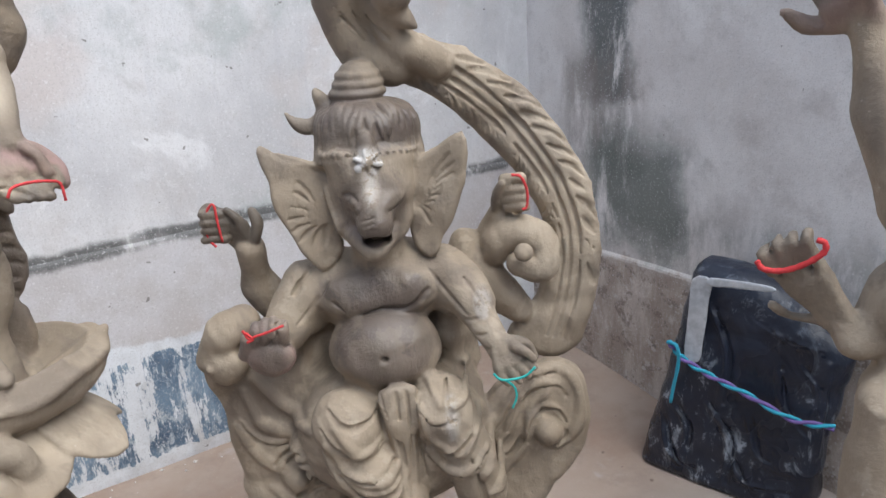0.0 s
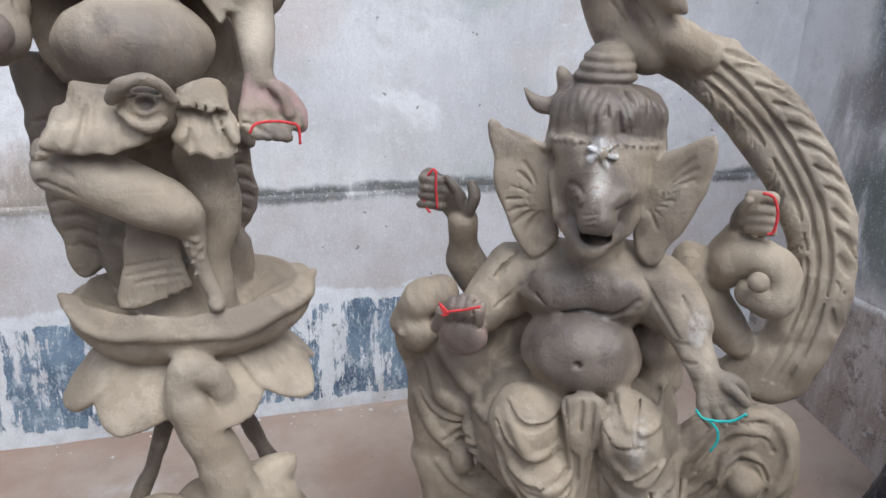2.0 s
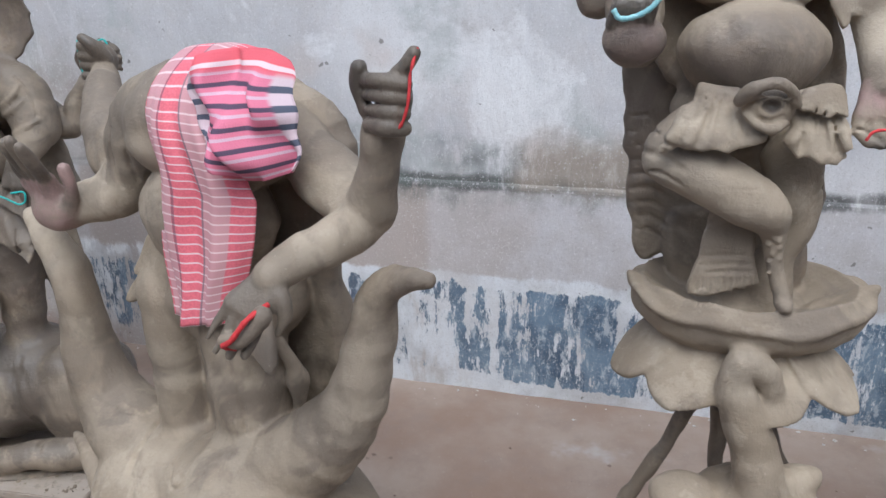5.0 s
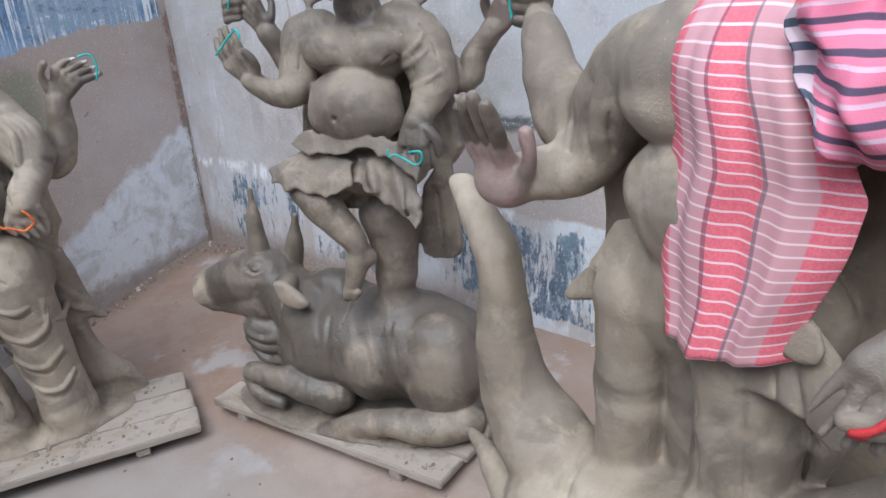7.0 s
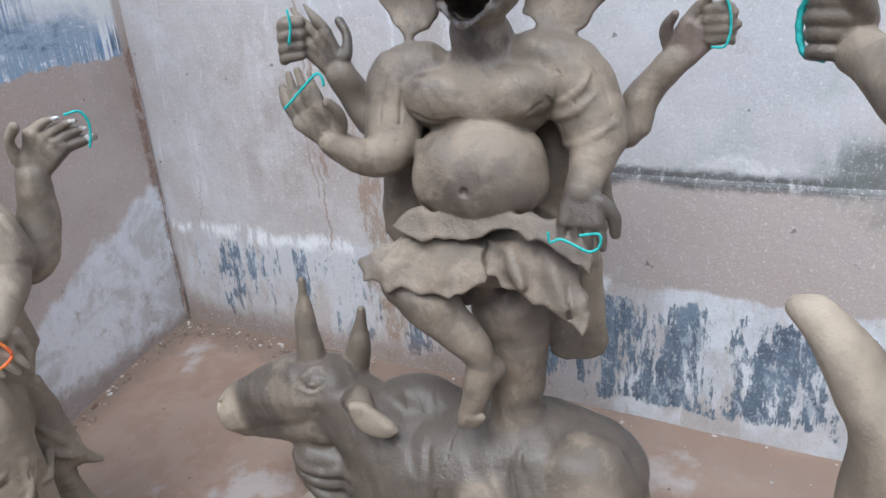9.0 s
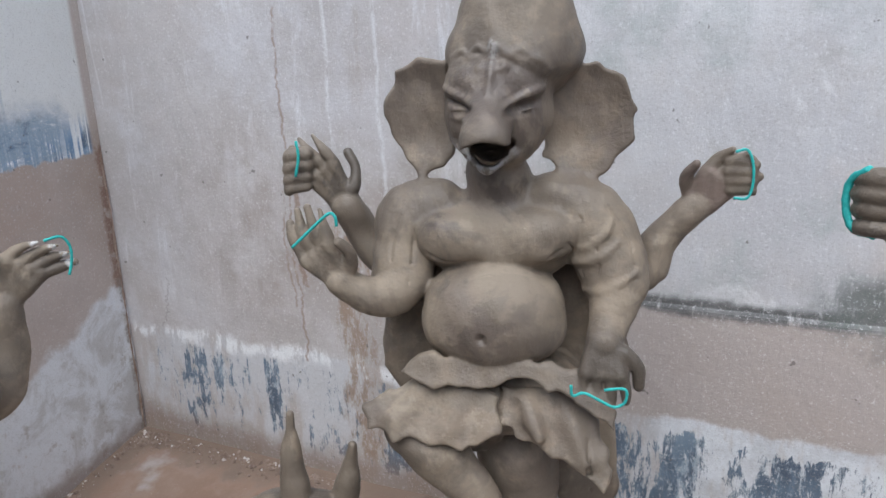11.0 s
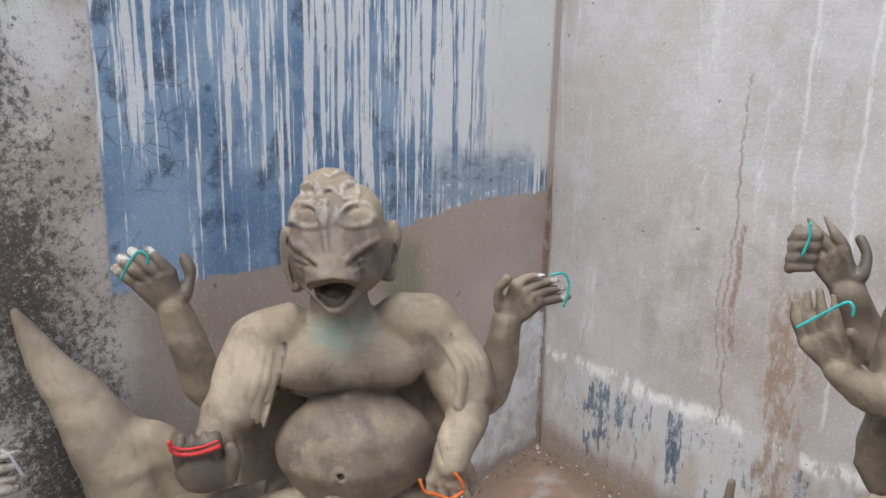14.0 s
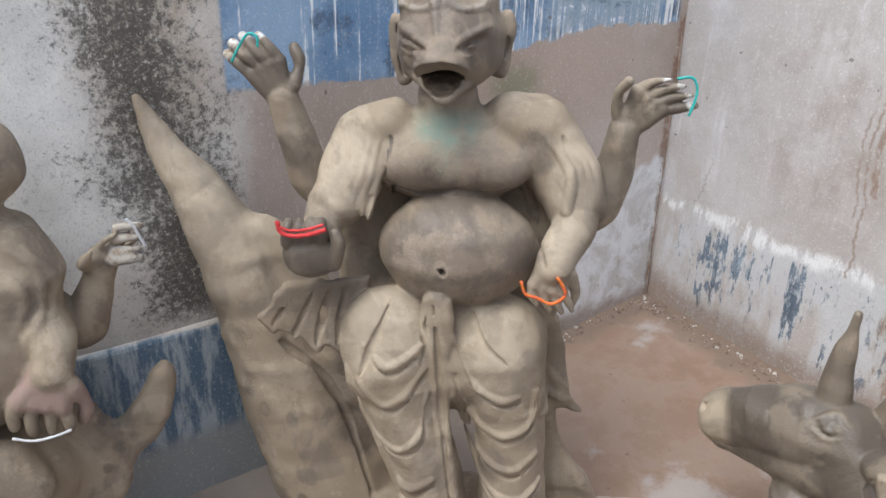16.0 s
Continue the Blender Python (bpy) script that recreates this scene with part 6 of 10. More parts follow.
    s.tube([(0.138, -0.12, 0.634, 0.03), (0.18, -0.1, 0.633, 0.0242), (0.2, -0.09, 0.64, 0.0101)], k=0.02)
    s.tube([(0.001, 0.02, 0.699, 0.0153), (-0.044, 0.02, 0.579, 0.0158), (-0.104, 0.02, 0.449, 0.0164), (-0.151, 0.02, 0.357, 0.0168)], k=0.006, smooth=False, tint=(0.7, 0, 0))
    s.tube([(0.131, 0.02, 0.682, 0.0141), (0.171, 0.02, 0.581, 0.0144), (0.224, 0.02, 0.463, 0.0148), (0.252, 0.02, 0.394, 0.015)], k=0.006, smooth=False, tint=(0.7, 0, 0))
    s.tube([(0.061, 0.08, 0.665, 0.0148), (0.085, 0.08, 0.325, 0.016)], k=0.006, smooth=False, tint=(0.7, 0, 0))
    s.ball((0.1, -0.15, 0.0), (0.17, 0.13, 0.2), k=0.04)
    s.slab(ragged([(0.09, 1.515), (0.13, 1.498), (0.178, 1.46), (0.196, 1.42), (0.182, 1.402), (0.172, 1.407), (0.160, 1.392), (0.148, 1.398), (0.137, 1.372), (0.122, 1.39), (0.110, 1.41), (0.10, 1.46)], 0.0045, 0.016, 5), -0.045, 0.014, k=0.004, gx=0.35, gz=0.12)
    s.slab(ragged([(-0.11, 1.50), (-0.15, 1.50), (-0.19, 1.46), (-0.214, 1.436), (-0.205, 1.425), (-0.19, 1.418), (-0.184, 1.404), (-0.170, 1.402), (-0.162, 1.383), (-0.146, 1.388), (-0.138, 1.366), (-0.124, 1.40), (-0.118, 1.44)], 0.0045, 0.016, 6), -0.045, 0.014, k=0.004, gx=-0.30, gz=0.12)
    for q in (0.0, 0.022, 0.044):
        s.line([(0.112 + q, 1.508 - q * 0.6), (0.128 + q, 1.46 - q * 0.5), (0.128 + q * 1.3, 1.41)], 0.0032, -0.1, k=0.0015, sink=-0.25)
        s.line([(-0.128 - q, 1.50 - q * 0.5), (-0.142 - q, 1.46 - q * 0.5), (-0.140 - q * 1.2, 1.40 + q * 0.3)], 0.0032, -0.1, k=0.0015, sink=-0.25)
    s.stain((0.019, -0.1, 1.343), (0.093, 0.101, 0.059), (0.55, 0.05, 0), 0.07)
    s.stain((-0.129, 0.07, 1.234), (0.058, 0.058, 0.153), (0.55, 0.05, 0), 0.07)
    s.stain((0.172, 0.05, 1.135), (0.04, 0.061, 0.162), (0.55, 0.05, 0), 0.07)
    s.stain((0.007, -0.05, 1.484), (0.171, 0.12, 0.069), (0, 0, -0.75), 0.07)
    s.stain((0.172, -0.04, 1.404), (0.045, 0.081, 0.099), (0, 0, -0.75), 0.07)
    s.stain((-0.145, -0.03, 1.475), (0.051, 0.076, 0.059), (0, 0, -0.75), 0.07)
    s.stain((-0.042, -0.14, 1.257), (0.082, 0.049, 0.021), (0, 0, -0.75), 0.07)
    s.stain((0.113, -0.12, 1.241), (0.06, 0.052, 0.034), (0, 0, -0.75), 0.07)
    s.stain((0.233, -0.13, 0.718), (0.086, 0.115, 0.106), (0, 0, -0.45), 0.07)
    s.stain((0.085, -0.1, 0.868), (0.229, 0.191, 0.057), (0, 0, -0.45), 0.07)
    s.stain((-0.03, -0.13, 1.165), (0.11, 0.07, 0.07), (0, 0, -0.35), 0.07)
    s.stain((0.09, -0.1, 1.03), (0.06, 0.07, 0.12), (0, 0, -0.30), 0.07)
    ob = new("statue", s.skin("statue", floor=-0.115))
    ob.data.materials.append(clay_mat)
    ob.matrix_world = pose(0.860, 1.850, 0, 0, 0, 2.86)
    tagged(ob, "headless clay idol dancing on lotus above a swan", "statue", "clay idols along the wall")
    return ob


clay_lotus()


def clay_boat():
    s = Clay(0.0039, (0.22, 0, 0))
    # back sheet, trunk and hips
    s.slab([(-0.262, 1.0), (-0.25, 0.85), (-0.265, 0.5), (0.0, 0.46), (0.235, 0.56), (0.262, 0.82), (0.24, 0.97), (0.29, 1.19), (0.2, 1.28), (0.05, 1.31), (-0.14, 1.26), (-0.25, 1.16)], 0.12, 0.06, k=0.02)
    s.ball((0.04, 0.05, 1.20), (0.185, 0.10, 0.105), k=0.03)
    s.ball((-0.03, -0.015, 1.205), (0.092, 0.05, 0.082), k=0.015)
    s.ball((0.14, -0.015, 1.20), (0.09, 0.05, 0.082), k=0.015)
    s.ball((0.035, 0.005, 1.055), (0.152, 0.093, 0.108), k=0.012)
    s.ball((0.01, 0.04, 0.90), (0.20, 0.10, 0.12), k=0.03)
    s.tube([(0.05, 0.04, 1.26, 0.06), (0.06, 0.04, 1.275, 0.05)], k=0.03)
    # its right arms: one with the open palm, one raised behind
    s.tube([(-0.04, 0.05, 1.25, 0.075), (-0.13, 0.05, 1.22, 0.075), (-0.19, 0.05, 1.15, 0.068)], k=0.03)
    s.tube([(-0.175, 0.045, 1.16, 0.066), (-0.215, 0.035, 1.09, 0.058), (-0.245, 0.01, 1.052, 0.05), (-0.29, -0.025, 1.04, 0.042), (-0.32, -0.045, 1.03, 0.04)], k=0.02)
    s.palm((-0.322, -0.045, 1.012), (-0.337, -0.085, 1.092), (-0.318, -0.14, 1.168), (-1, 0.1, 0.05), 0.098, tint=(0.75, 0, 0), thumb=1, pink=0.85, curl=0.15)
    s.ball((-0.325, -0.068, 1.035), (0.052, 0.036, 0.045), k=0.02, tint=(0.35, 0.85, 0))
    s.tube([(-0.17, 0.08, 1.17, 0.07), (-0.29, 0.08, 1.105, 0.062), (-0.378, 0.11, 1.15, 0.054), (-0.47, 0.175, 1.215, 0.043), (-0.545, 0.24, 1.243, 0.035)], k=0.02)
    s.ball((-0.577, 0.263, 1.272), (0.036, 0.034, 0.042), k=0.015, tint=(0.85, 0, 0))
    for i in range(4):
        z = 1.310 - 0.023 * i
        s.tube([(-0.555, 0.238, z, 0.0145), (-0.590, 0.225, z + 0.004, 0.014), (-0.612, 0.243, z, 0.0125)], k=0.004, tint=(0.9, 0, 0))
    s.tube([(-0.548, 0.25, 1.28, 0.016), (-0.55, 0.225, 1.315, 0.013), (-0.565, 0.21, 1.335, 0.0105)], k=0.005, tint=(0.9, 0, 0))
    s.line([(-0.215, 1.21), (-0.235, 1.15), (-0.22, 1.09)], 0.0048, -0.0, k=0.0015, sink=-0.25)
    s.line([(-0.175, 1.20), (-0.19, 1.14), (-0.185, 1.08)], 0.0047, -0.0, k=0.0015, sink=-0.25)
    s.line([(-0.14, 1.19), (-0.15, 1.13), (-0.155, 1.09)], 0.0047, -0.0, k=0.0015, sink=-0.25)
    # its left arms: a raised fist, and a lowered one that comes forward
    s.tube([(0.15, 0.05, 1.225, 0.062), (0.24, 0.05, 1.185, 0.055), (0.32, 0.03, 1.145, 0.047)], k=0.03)
    s.tube([(0.30, 0.04, 1.165, 0.05), (0.39, 0.01, 1.115, 0.045), (0.430, -0.01, 1.165, 0.037), (0.449, -0.018, 1.225, 0.032), (0.457, -0.02, 1.262, 0.029)], k=0.015)
    s.ball((0.475, -0.02, 1.300), (0.029, 0.027, 0.038), k=0.012, tint=(0.9, 0, 0))
    for i in range(4):
        z = 1.326 - 0.0195 * i
        s.tube([(0.452, -0.046, z, 0.0118), (0.487, -0.054, z + 0.002, 0.0118), (0.508, -0.040, z - 0.002, 0.0102)], k=0.003, tint=(0.95, 0, 0))
    s.tube([(0.494, -0.040, 1.332, 0.011), (0.510, -0.036, 1.350, 0.009), (0.521, -0.032, 1.366, 0.0065)], k=0.004, tint=(0.95, 0, 0))
    s.tube([(0.440, -0.035, 1.285, 0.0135), (0.434, -0.045, 1.32, 0.013), (0.442, -0.05, 1.343, 0.011)], k=0.005, tint=(0.95, 0, 0))
    s.tube([(0.285, 0.03, 1.16, 0.05), (0.385, 0.0, 1.108, 0.043), (0.385, -0.07, 1.088, 0.036), (0.362, -0.14, 1.072, 0.029), (0.353, -0.165, 1.062, 0.026)], k=0.015)
    s.palm((0.355, -0.165, 1.062), (0.338, -0.205, 1.015), (0.318, -0.235, 0.965), (0.8, 0.5, 0.2), 0.062, tint=(0.6, 0, 0), thumb=-1)
    s.tube([(0.377, -0.215, 1.02, 0.014), (0.355, -0.235, 0.99, 0.0125), (0.322, -0.24, 0.982, 0.0105)], k=0.005, tint=(0.05, 0, -0.3))
    # short cloth of two tiers round the hips, then the two legs and their drape
    s.slab([(-0.115, 0.985), (0.20, 0.965), (0.275, 0.88), (0.27, 0.845), (0.19, 0.862), (0.10, 0.838), (0.02, 0.868), (-0.07, 0.846), (-0.15, 0.852), (-0.232, 0.822), (-0.24, 0.842), (-0.175, 0.915)], -0.035, 0.019, k=0.006, gx=-0.22, gz=0.3)
    s.slab([(-0.10, 1.01), (0.18, 0.99), (0.23, 0.935), (0.12, 0.925), (0.03, 0.945), (-0.07, 0.925), (-0.17, 0.905), (-0.165, 0.935)], -0.045, 0.015, k=0.005, gx=-0.2, gz=0.35)
    for x in (-0.18, -0.13, -0.06, 0.0, 0.06, 0.12, 0.19, 0.23):
        s.line([(x * 0.8, 0.93), (x * 0.95, 0.88), (x, 0.845)], 0.0034, -0.1, k=0.0015, sink=-0.25)
    s.tube([(-0.095, 0.0, 0.88, 0.068), (-0.09, -0.005, 0.76, 0.062), (-0.088, -0.005, 0.55, 0.06)], k=0.012)
    s.tube([(0.10, 0.0, 0.88, 0.085), (0.115, -0.015, 0.76, 0.075), (0.12, -0.015, 0.56, 0.07)], k=0.012)
    s.tube([(0.02, 0.04, 0.86, 0.07), (0.02, 0.05, 0.56, 0.07)], k=0.02)
    s.tube([(0.195, -0.01, 0.84, 0.014), (0.215, 0.01, 0.77, 0.018), (0.20, 0.02, 0.68, 0.015)], k=0.008)
    s.line([(-0.13, 0.82), (-0.125, 0.70), (-0.12, 0.58)], 0.0035, -0.1, k=0.0015, sink=-0.25)
    s.line([(0.07, 0.82), (0.08, 0.70), (0.075, 0.60)], 0.0035, -0.1, k=0.0015, sink=-0.25)
    s.line([(0.14, 0.83), (0.155, 0.72), (0.15, 0.60)], 0.0035, -0.1, k=0.0015, sink=-0.25)
    # the boat: hull, two upturned necks, a fin and the lumps at its bow
    s.ball((0.04, -0.03, 0.42), (0.36, 0.225, 0.175), k=0.04)
    s.ball((0.14, -0.08, 0.54), (0.17, 0.13, 0.10), k=0.05)
    s.ball((-0.14, -0.02, 0.47), (0.17, 0.13, 0.075), k=0.05)
    s.ball((0.0, -0.04, 0.05), (0.33, 0.21, 0.32), k=0.05)
    s.tube([(0.15, -0.05, 0.55, 0.10), (0.285, -0.02, 0.66, 0.078), (0.362, -0.005, 0.77, 0.056), (0.392, 0.0, 0.87, 0.043), (0.408, 0.0, 0.945, 0.037), (0.440, -0.008, 1.0, 0.031), (0.484, -0.014, 1.024, 0.024), (0.527, -0.02, 1.034, 0.013)], k=0.02)
    s.tube([(-0.500, -0.03, 0.982, 0.016), (-0.470, -0.03, 0.970, 0.029), (-0.418, -0.03, 0.915, 0.038), (-0.384, -0.03, 0.84, 0.045), (-0.378, -0.03, 0.75, 0.052), (-0.368, -0.03, 0.66, 0.062), (-0.325, -0.03, 0.57, 0.076), (-0.25, -0.04, 0.52, 0.09), (-0.14, -0.04, 0.47, 0.09)], k=0.02)
    s.tube([(-0.475, -0.05, 0.435, 0.009), (-0.40, -0.07, 0.43, 0.024), (-0.31, -0.09, 0.40, 0.04), (-0.22, -0.10, 0.34, 0.05)], k=0.02)
    s.ball((-0.495, -0.06, 0.982), (0.004, 0.006, 0.003), k=0.003, cut=True)
    s.ball((0.07, -0.22, 0.52), (0.05, 0.05, 0.045), k=0.02)
    s.ball((0.27, -0.2, 0.53), (0.06, 0.06, 0.05), k=0.02)
    s.line([(-0.24, 0.60), (-0.17, 0.585), (-0.11, 0.545), (-0.05, 0.55)], 0.0045, -0.1, k=0.0015, sink=-0.25)
    s.line([(-0.05, 0.56), (0.02, 0.59), (0.06, 0.58), (0.12, 0.62), (0.19, 0.63)], 0.0042, -0.1, k=0.0015, sink=-0.25)
    s.stain((0.37, -0.0, 0.87), (0.073, 0.09, 0.18), (0, 0, -0.4), 0.07)
    s.stain((0.37, -0.03, 1.12), (0.08, 0.11, 0.07), (0, 0, -0.4), 0.07)
    s.stain((0.06, -0.2, 0.54), (0.30, 0.149, 0.074), (0, 0, -0.4), 0.07)
    s.stain((-0.45, -0.03, 0.93), (0.09, 0.072, 0.10), (0, 0, -0.5), 0.07)
    s.stain((-0.26, 0.0, 1.05), (0.07, 0.072, 0.07), (0, 0, -0.45), 0.07)
    ob = new("statue", s.skin("statue", floor=-0.125))
    ob.data.materials.append(clay_mat)
    ob.matrix_world = pose(-0.060, 1.720, 0, 0, 0, -16.4)
    tagged(ob, "headless clay idol standing in a two-necked boat", "statue", "clay idols along the wall")
    return ob


clay_boat()


def clay_bull():
    s = Clay(0.0036, (0.58, 0, 0))
    s.ball((0.047, 0.01, 1.489), (0.126, 0.106, 0.098), k=0.02)
    s.ball((0.048, 0.01, 1.55), (0.105, 0.094, 0.073), k=0.03)
    s.tube([(0.052, 0.01, 1.58, 0.075), (0.047, 0.01, 1.612, 0.0539)], k=0.02)
    s.tube([(0.041, 0.01, 1.626, 0.0538), (0.032, 0.01, 1.656, 0.0639), (0.031, 0.01, 1.699, 0.0511)], k=0.01)
    s.ball((0.021, -0.03, 1.383), (0.097, 0.087, 0.104), k=0.02)
    s.ball((0.018, -0.04, 1.426), (0.094, 0.075, 0.063), k=0.02)
    s.tube([(0.019, -0.06, 1.428, 0.0473), (0.015, -0.1, 1.382, 0.0444), (0.012, -0.135, 1.357, 0.0436), (0.012, -0.15, 1.343, 0.0442)], k=0.018, tint=(0.3, 0, 0))
    s.ball((0.019, -0.23, 1.306), (0.116, 0.071, 0.047), k=0.003, cut=True)
    s.tube([(-0.046, -0.05, 1.338, 0.0192), (-0.029, -0.085, 1.316, 0.0104), (-0.01, -0.11, 1.303, 0.0082), (0.01, -0.125, 1.292, 0.0091), (0.028, -0.11, 1.301, 0.0081), (0.047, -0.09, 1.316, 0.0102), (0.059, -0.05, 1.334, 0.0189)], k=0.008, tint=(0.1, 0, 0.3))
    # open mouth: cuts tinted dark to deepen the shade inside
    s.ball((0.01, -0.12, 1.330), (0.046, 0.096, 0.017), k=0.002, cut=True, tint=(1.5, 0, 0))
    s.ball((0.01, -0.12, 1.316), (0.036, 0.096, 0.014), k=0.002, cut=True, tint=(1.5, 0, 0))
    s.ball((0.009, -0.12, 1.306), (0.021, 0.096, 0.010), k=0.002, cut=True, tint=(1.5, 0, 0))
    for cx, cz, d in ((-0.043, 1.390, -1), (0.070, 1.386, 1)):
        s.line([(cx - d * 0.024, cz + 0.002), (cx, cz + 0.008), (cx + d * 0.028, cz + 0.017)], 0.0095, -0.1, tint=(0.75, 0, 0), k=0.005, sink=0.4)
        s.line([(cx - d * 0.030, cz + 0.010), (cx, cz + 0.025), (cx + d * 0.034, cz + 0.038)], 0.0082, -0.1, cut=False, k=0.006, sink=0.2)
        s.line([(cx - d * 0.014, cz - 0.002), (cx, cz), (cx + d * 0.016, cz + 0.003)], 0.0090, -0.1, cut=False, k=0.002, sink=0.15)
        s.line([(cx - d * 0.018, cz - 0.004), (cx, cz - 0.004), (cx + d * 0.020, cz)], 0.0034, -0.1, tint=(0.9, 0, 0), k=0.0012, sink=0.0)
        s.line([(cx - d * 0.018, cz - 0.013), (cx, cz - 0.014), (cx + d * 0.020, cz - 0.009)], 0.0042, -0.1, cut=False, k=0.005)
    s.line([(-0.056, 1.475), (-0.038, 1.487), (-0.023, 1.481), (-0.008, 1.494), (0.007, 1.486), (0.021, 1.495)], 0.0059, -0.1, cut=False, k=0.007)
    s.line([(0.031, 1.493), (0.049, 1.483), (0.065, 1.489), (0.082, 1.475), (0.097, 1.471), (0.111, 1.453)], 0.0059, -0.1, cut=False, k=0.007)
    s.line([(-0.053, 1.465), (-0.018, 1.475), (0.012, 1.478)], 0.004, -0.1, cut=False, k=0.007)
    s.line([(0.036, 1.481), (0.068, 1.471), (0.105, 1.446)], 0.0039, -0.1, cut=False, k=0.007)
    s.line([(0.017, 1.499), (0.016, 1.461), (0.012, 1.419)], 0.007, -0.1, cut=False, tint=(0, 0, 0.5), k=0.007)
    s.line([(0.03, 1.456), (0.039, 1.46), (0.033, 1.468)], 0.0049, -0.1, cut=False, k=0.007)
    s.line([(0.004, 1.457), (-0.006, 1.459), (-0.0, 1.469)], 0.005, -0.1, cut=False, k=0.007)
    s.slab(ragged([(-0.075, 1.467), (-0.128, 1.476), (-0.176, 1.454), (-0.2, 1.399), (-0.19, 1.337), (-0.164, 1.288), (-0.134, 1.259), (-0.091, 1.273), (-0.068, 1.306), (-0.062, 1.393)], 0.0035, 0.02, 11), 0.02, 0.0144, k=0.005, bow=-0.02)
    s.slab(ragged([(0.104, 1.435), (0.139, 1.457), (0.195, 1.461), (0.246, 1.433), (0.27, 1.379), (0.26, 1.317), (0.221, 1.271), (0.179, 1.239), (0.136, 1.258), (0.094, 1.294)], 0.0035, 0.02, 12), 0.02, 0.0143, k=0.005, bow=-0.02)
    s.tube([(0.014, -0.0, 1.252, 0.0621), (0.014, 0.01, 1.192, 0.0677)], k=0.03)
    s.ball((0.013, -0.0, 1.142), (0.158, 0.086, 0.095), k=0.03)
    s.ball((-0.059, -0.055, 1.147), (0.079, 0.044, 0.053), k=0.015)
    s.ball((0.088, -0.055, 1.157), (0.077, 0.043, 0.052), k=0.015)
    s.line([(-0.116, 1.121), (-0.065, 1.102), (-0.006, 1.118)], 0.0036, -0.1, cut=True, k=0.0015, sink=-0.25)
    s.line([(0.034, 1.12), (0.089, 1.111), (0.147, 1.14)], 0.0035, -0.1, cut=True, k=0.0015, sink=-0.25)
    s.line([(0.017, 1.166), (0.02, 1.122)], 0.0032, -0.1, cut=True, k=0.0015, sink=-0.25)
    s.ball((0.007, -0.05, 0.995), (0.14, 0.11, 0.115), k=0.012)
    s.ball((-0.004, -0.165, 0.986), (0.01, 0.017, 0.01), k=0.01, cut=True)
    s.slab([(-0.19, 1.171), (0.194, 1.181), (0.246, 1.014), (0.245, 0.808), (-0.212, 0.768), (-0.233, 0.988)], 0.07, 0.0578, k=0.02)
    s.tube([(-0.094, -0.0, 1.203, 0.0478), (-0.159, -0.0, 1.178, 0.0623), (-0.171, -0.0, 1.129, 0.0606)], k=0.03)
    s.tube([(0.116, -0.0, 1.209, 0.0506), (0.191, -0.0, 1.177, 0.0656), (0.215, -0.0, 1.12, 0.0616)], k=0.03)
    s.tube([(-0.175, 0.05, 1.101, 0.0532), (-0.234, 0.06, 1.083, 0.0443), (-0.276, 0.05, 1.136, 0.0366), (-0.297, 0.03, 1.193, 0.0323)], k=0.015)
    s.palm((-0.294, 0.03, 1.19), (-0.341, 0.02, 1.259), (-0.39, 0.01, 1.311), (-0.6, 0, -0.6), 0.077, tint=(0.85, 0, 0), thumb=1, curl=0.4)
    s.tube([(-0.365, -0.0, 1.302, 0.014), (-0.39, -0.01, 1.301, 0.0128), (-0.397, -0.01, 1.294, 0.0105)], k=0.004, tint=(0.85, 0, 0))
    s.tube([(-0.367, -0.0, 1.278, 0.014), (-0.392, -0.01, 1.277, 0.0128), (-0.398, -0.01, 1.27, 0.0105)], k=0.004, tint=(0.85, 0, 0))
    s.tube([(-0.368, -0.0, 1.254, 0.0141), (-0.393, -0.01, 1.253, 0.0129), (-0.4, -0.01, 1.246, 0.0106)], k=0.004, tint=(0.85, 0, 0))
    s.tube([(-0.369, -0.0, 1.235, 0.0141), (-0.395, -0.01, 1.234, 0.0129), (-0.401, -0.01, 1.227, 0.0106)], k=0.004, tint=(0.85, 0, 0))
    s.tube([(-0.174, -0.0, 1.129, 0.0606), (-0.169, -0.04, 1.063, 0.0529), (-0.204, -0.08, 1.036, 0.043), (-0.248, -0.11, 1.06, 0.0323), (-0.27, -0.12, 1.08, 0.031)], k=0.02)
    s.palm((-0.262, -0.12, 1.071), (-0.308, -0.13, 1.138), (-0.324, -0.13, 1.213), (0.8, 0, 0.3), 0.071, tint=(0.7, 0, 0), thumb=-1)
    s.tube([(0.208, 0.05, 1.092, 0.0526), (0.287, 0.06, 1.056, 0.0435), (0.331, 0.06, 1.13, 0.0325), (0.382, 0.05, 1.192, 0.0295)], k=0.015)
    s.palm((0.378, 0.05, 1.182), (0.422, 0.04, 1.239), (0.47, 0.03, 1.28), (0.5, 0, -0.75), 0.073, tint=(0.8, 0, 0), thumb=1, curl=0.5, pink=0.2)
    s.tube([(0.436, 0.03, 1.28, 0.0126), (0.464, 0.02, 1.28, 0.0125), (0.474, 0.03, 1.272, 0.0094)], k=0.004, tint=(0.8, 0, 0))
    s.tube([(0.437, 0.03, 1.261, 0.0127), (0.465, 0.02, 1.262, 0.0125), (0.476, 0.03, 1.254, 0.0094)], k=0.004, tint=(0.8, 0, 0))
    s.tube([(0.439, 0.03, 1.242, 0.0127), (0.467, 0.02, 1.243, 0.0126), (0.478, 0.03, 1.234, 0.0095)], k=0.004, tint=(0.8, 0, 0))
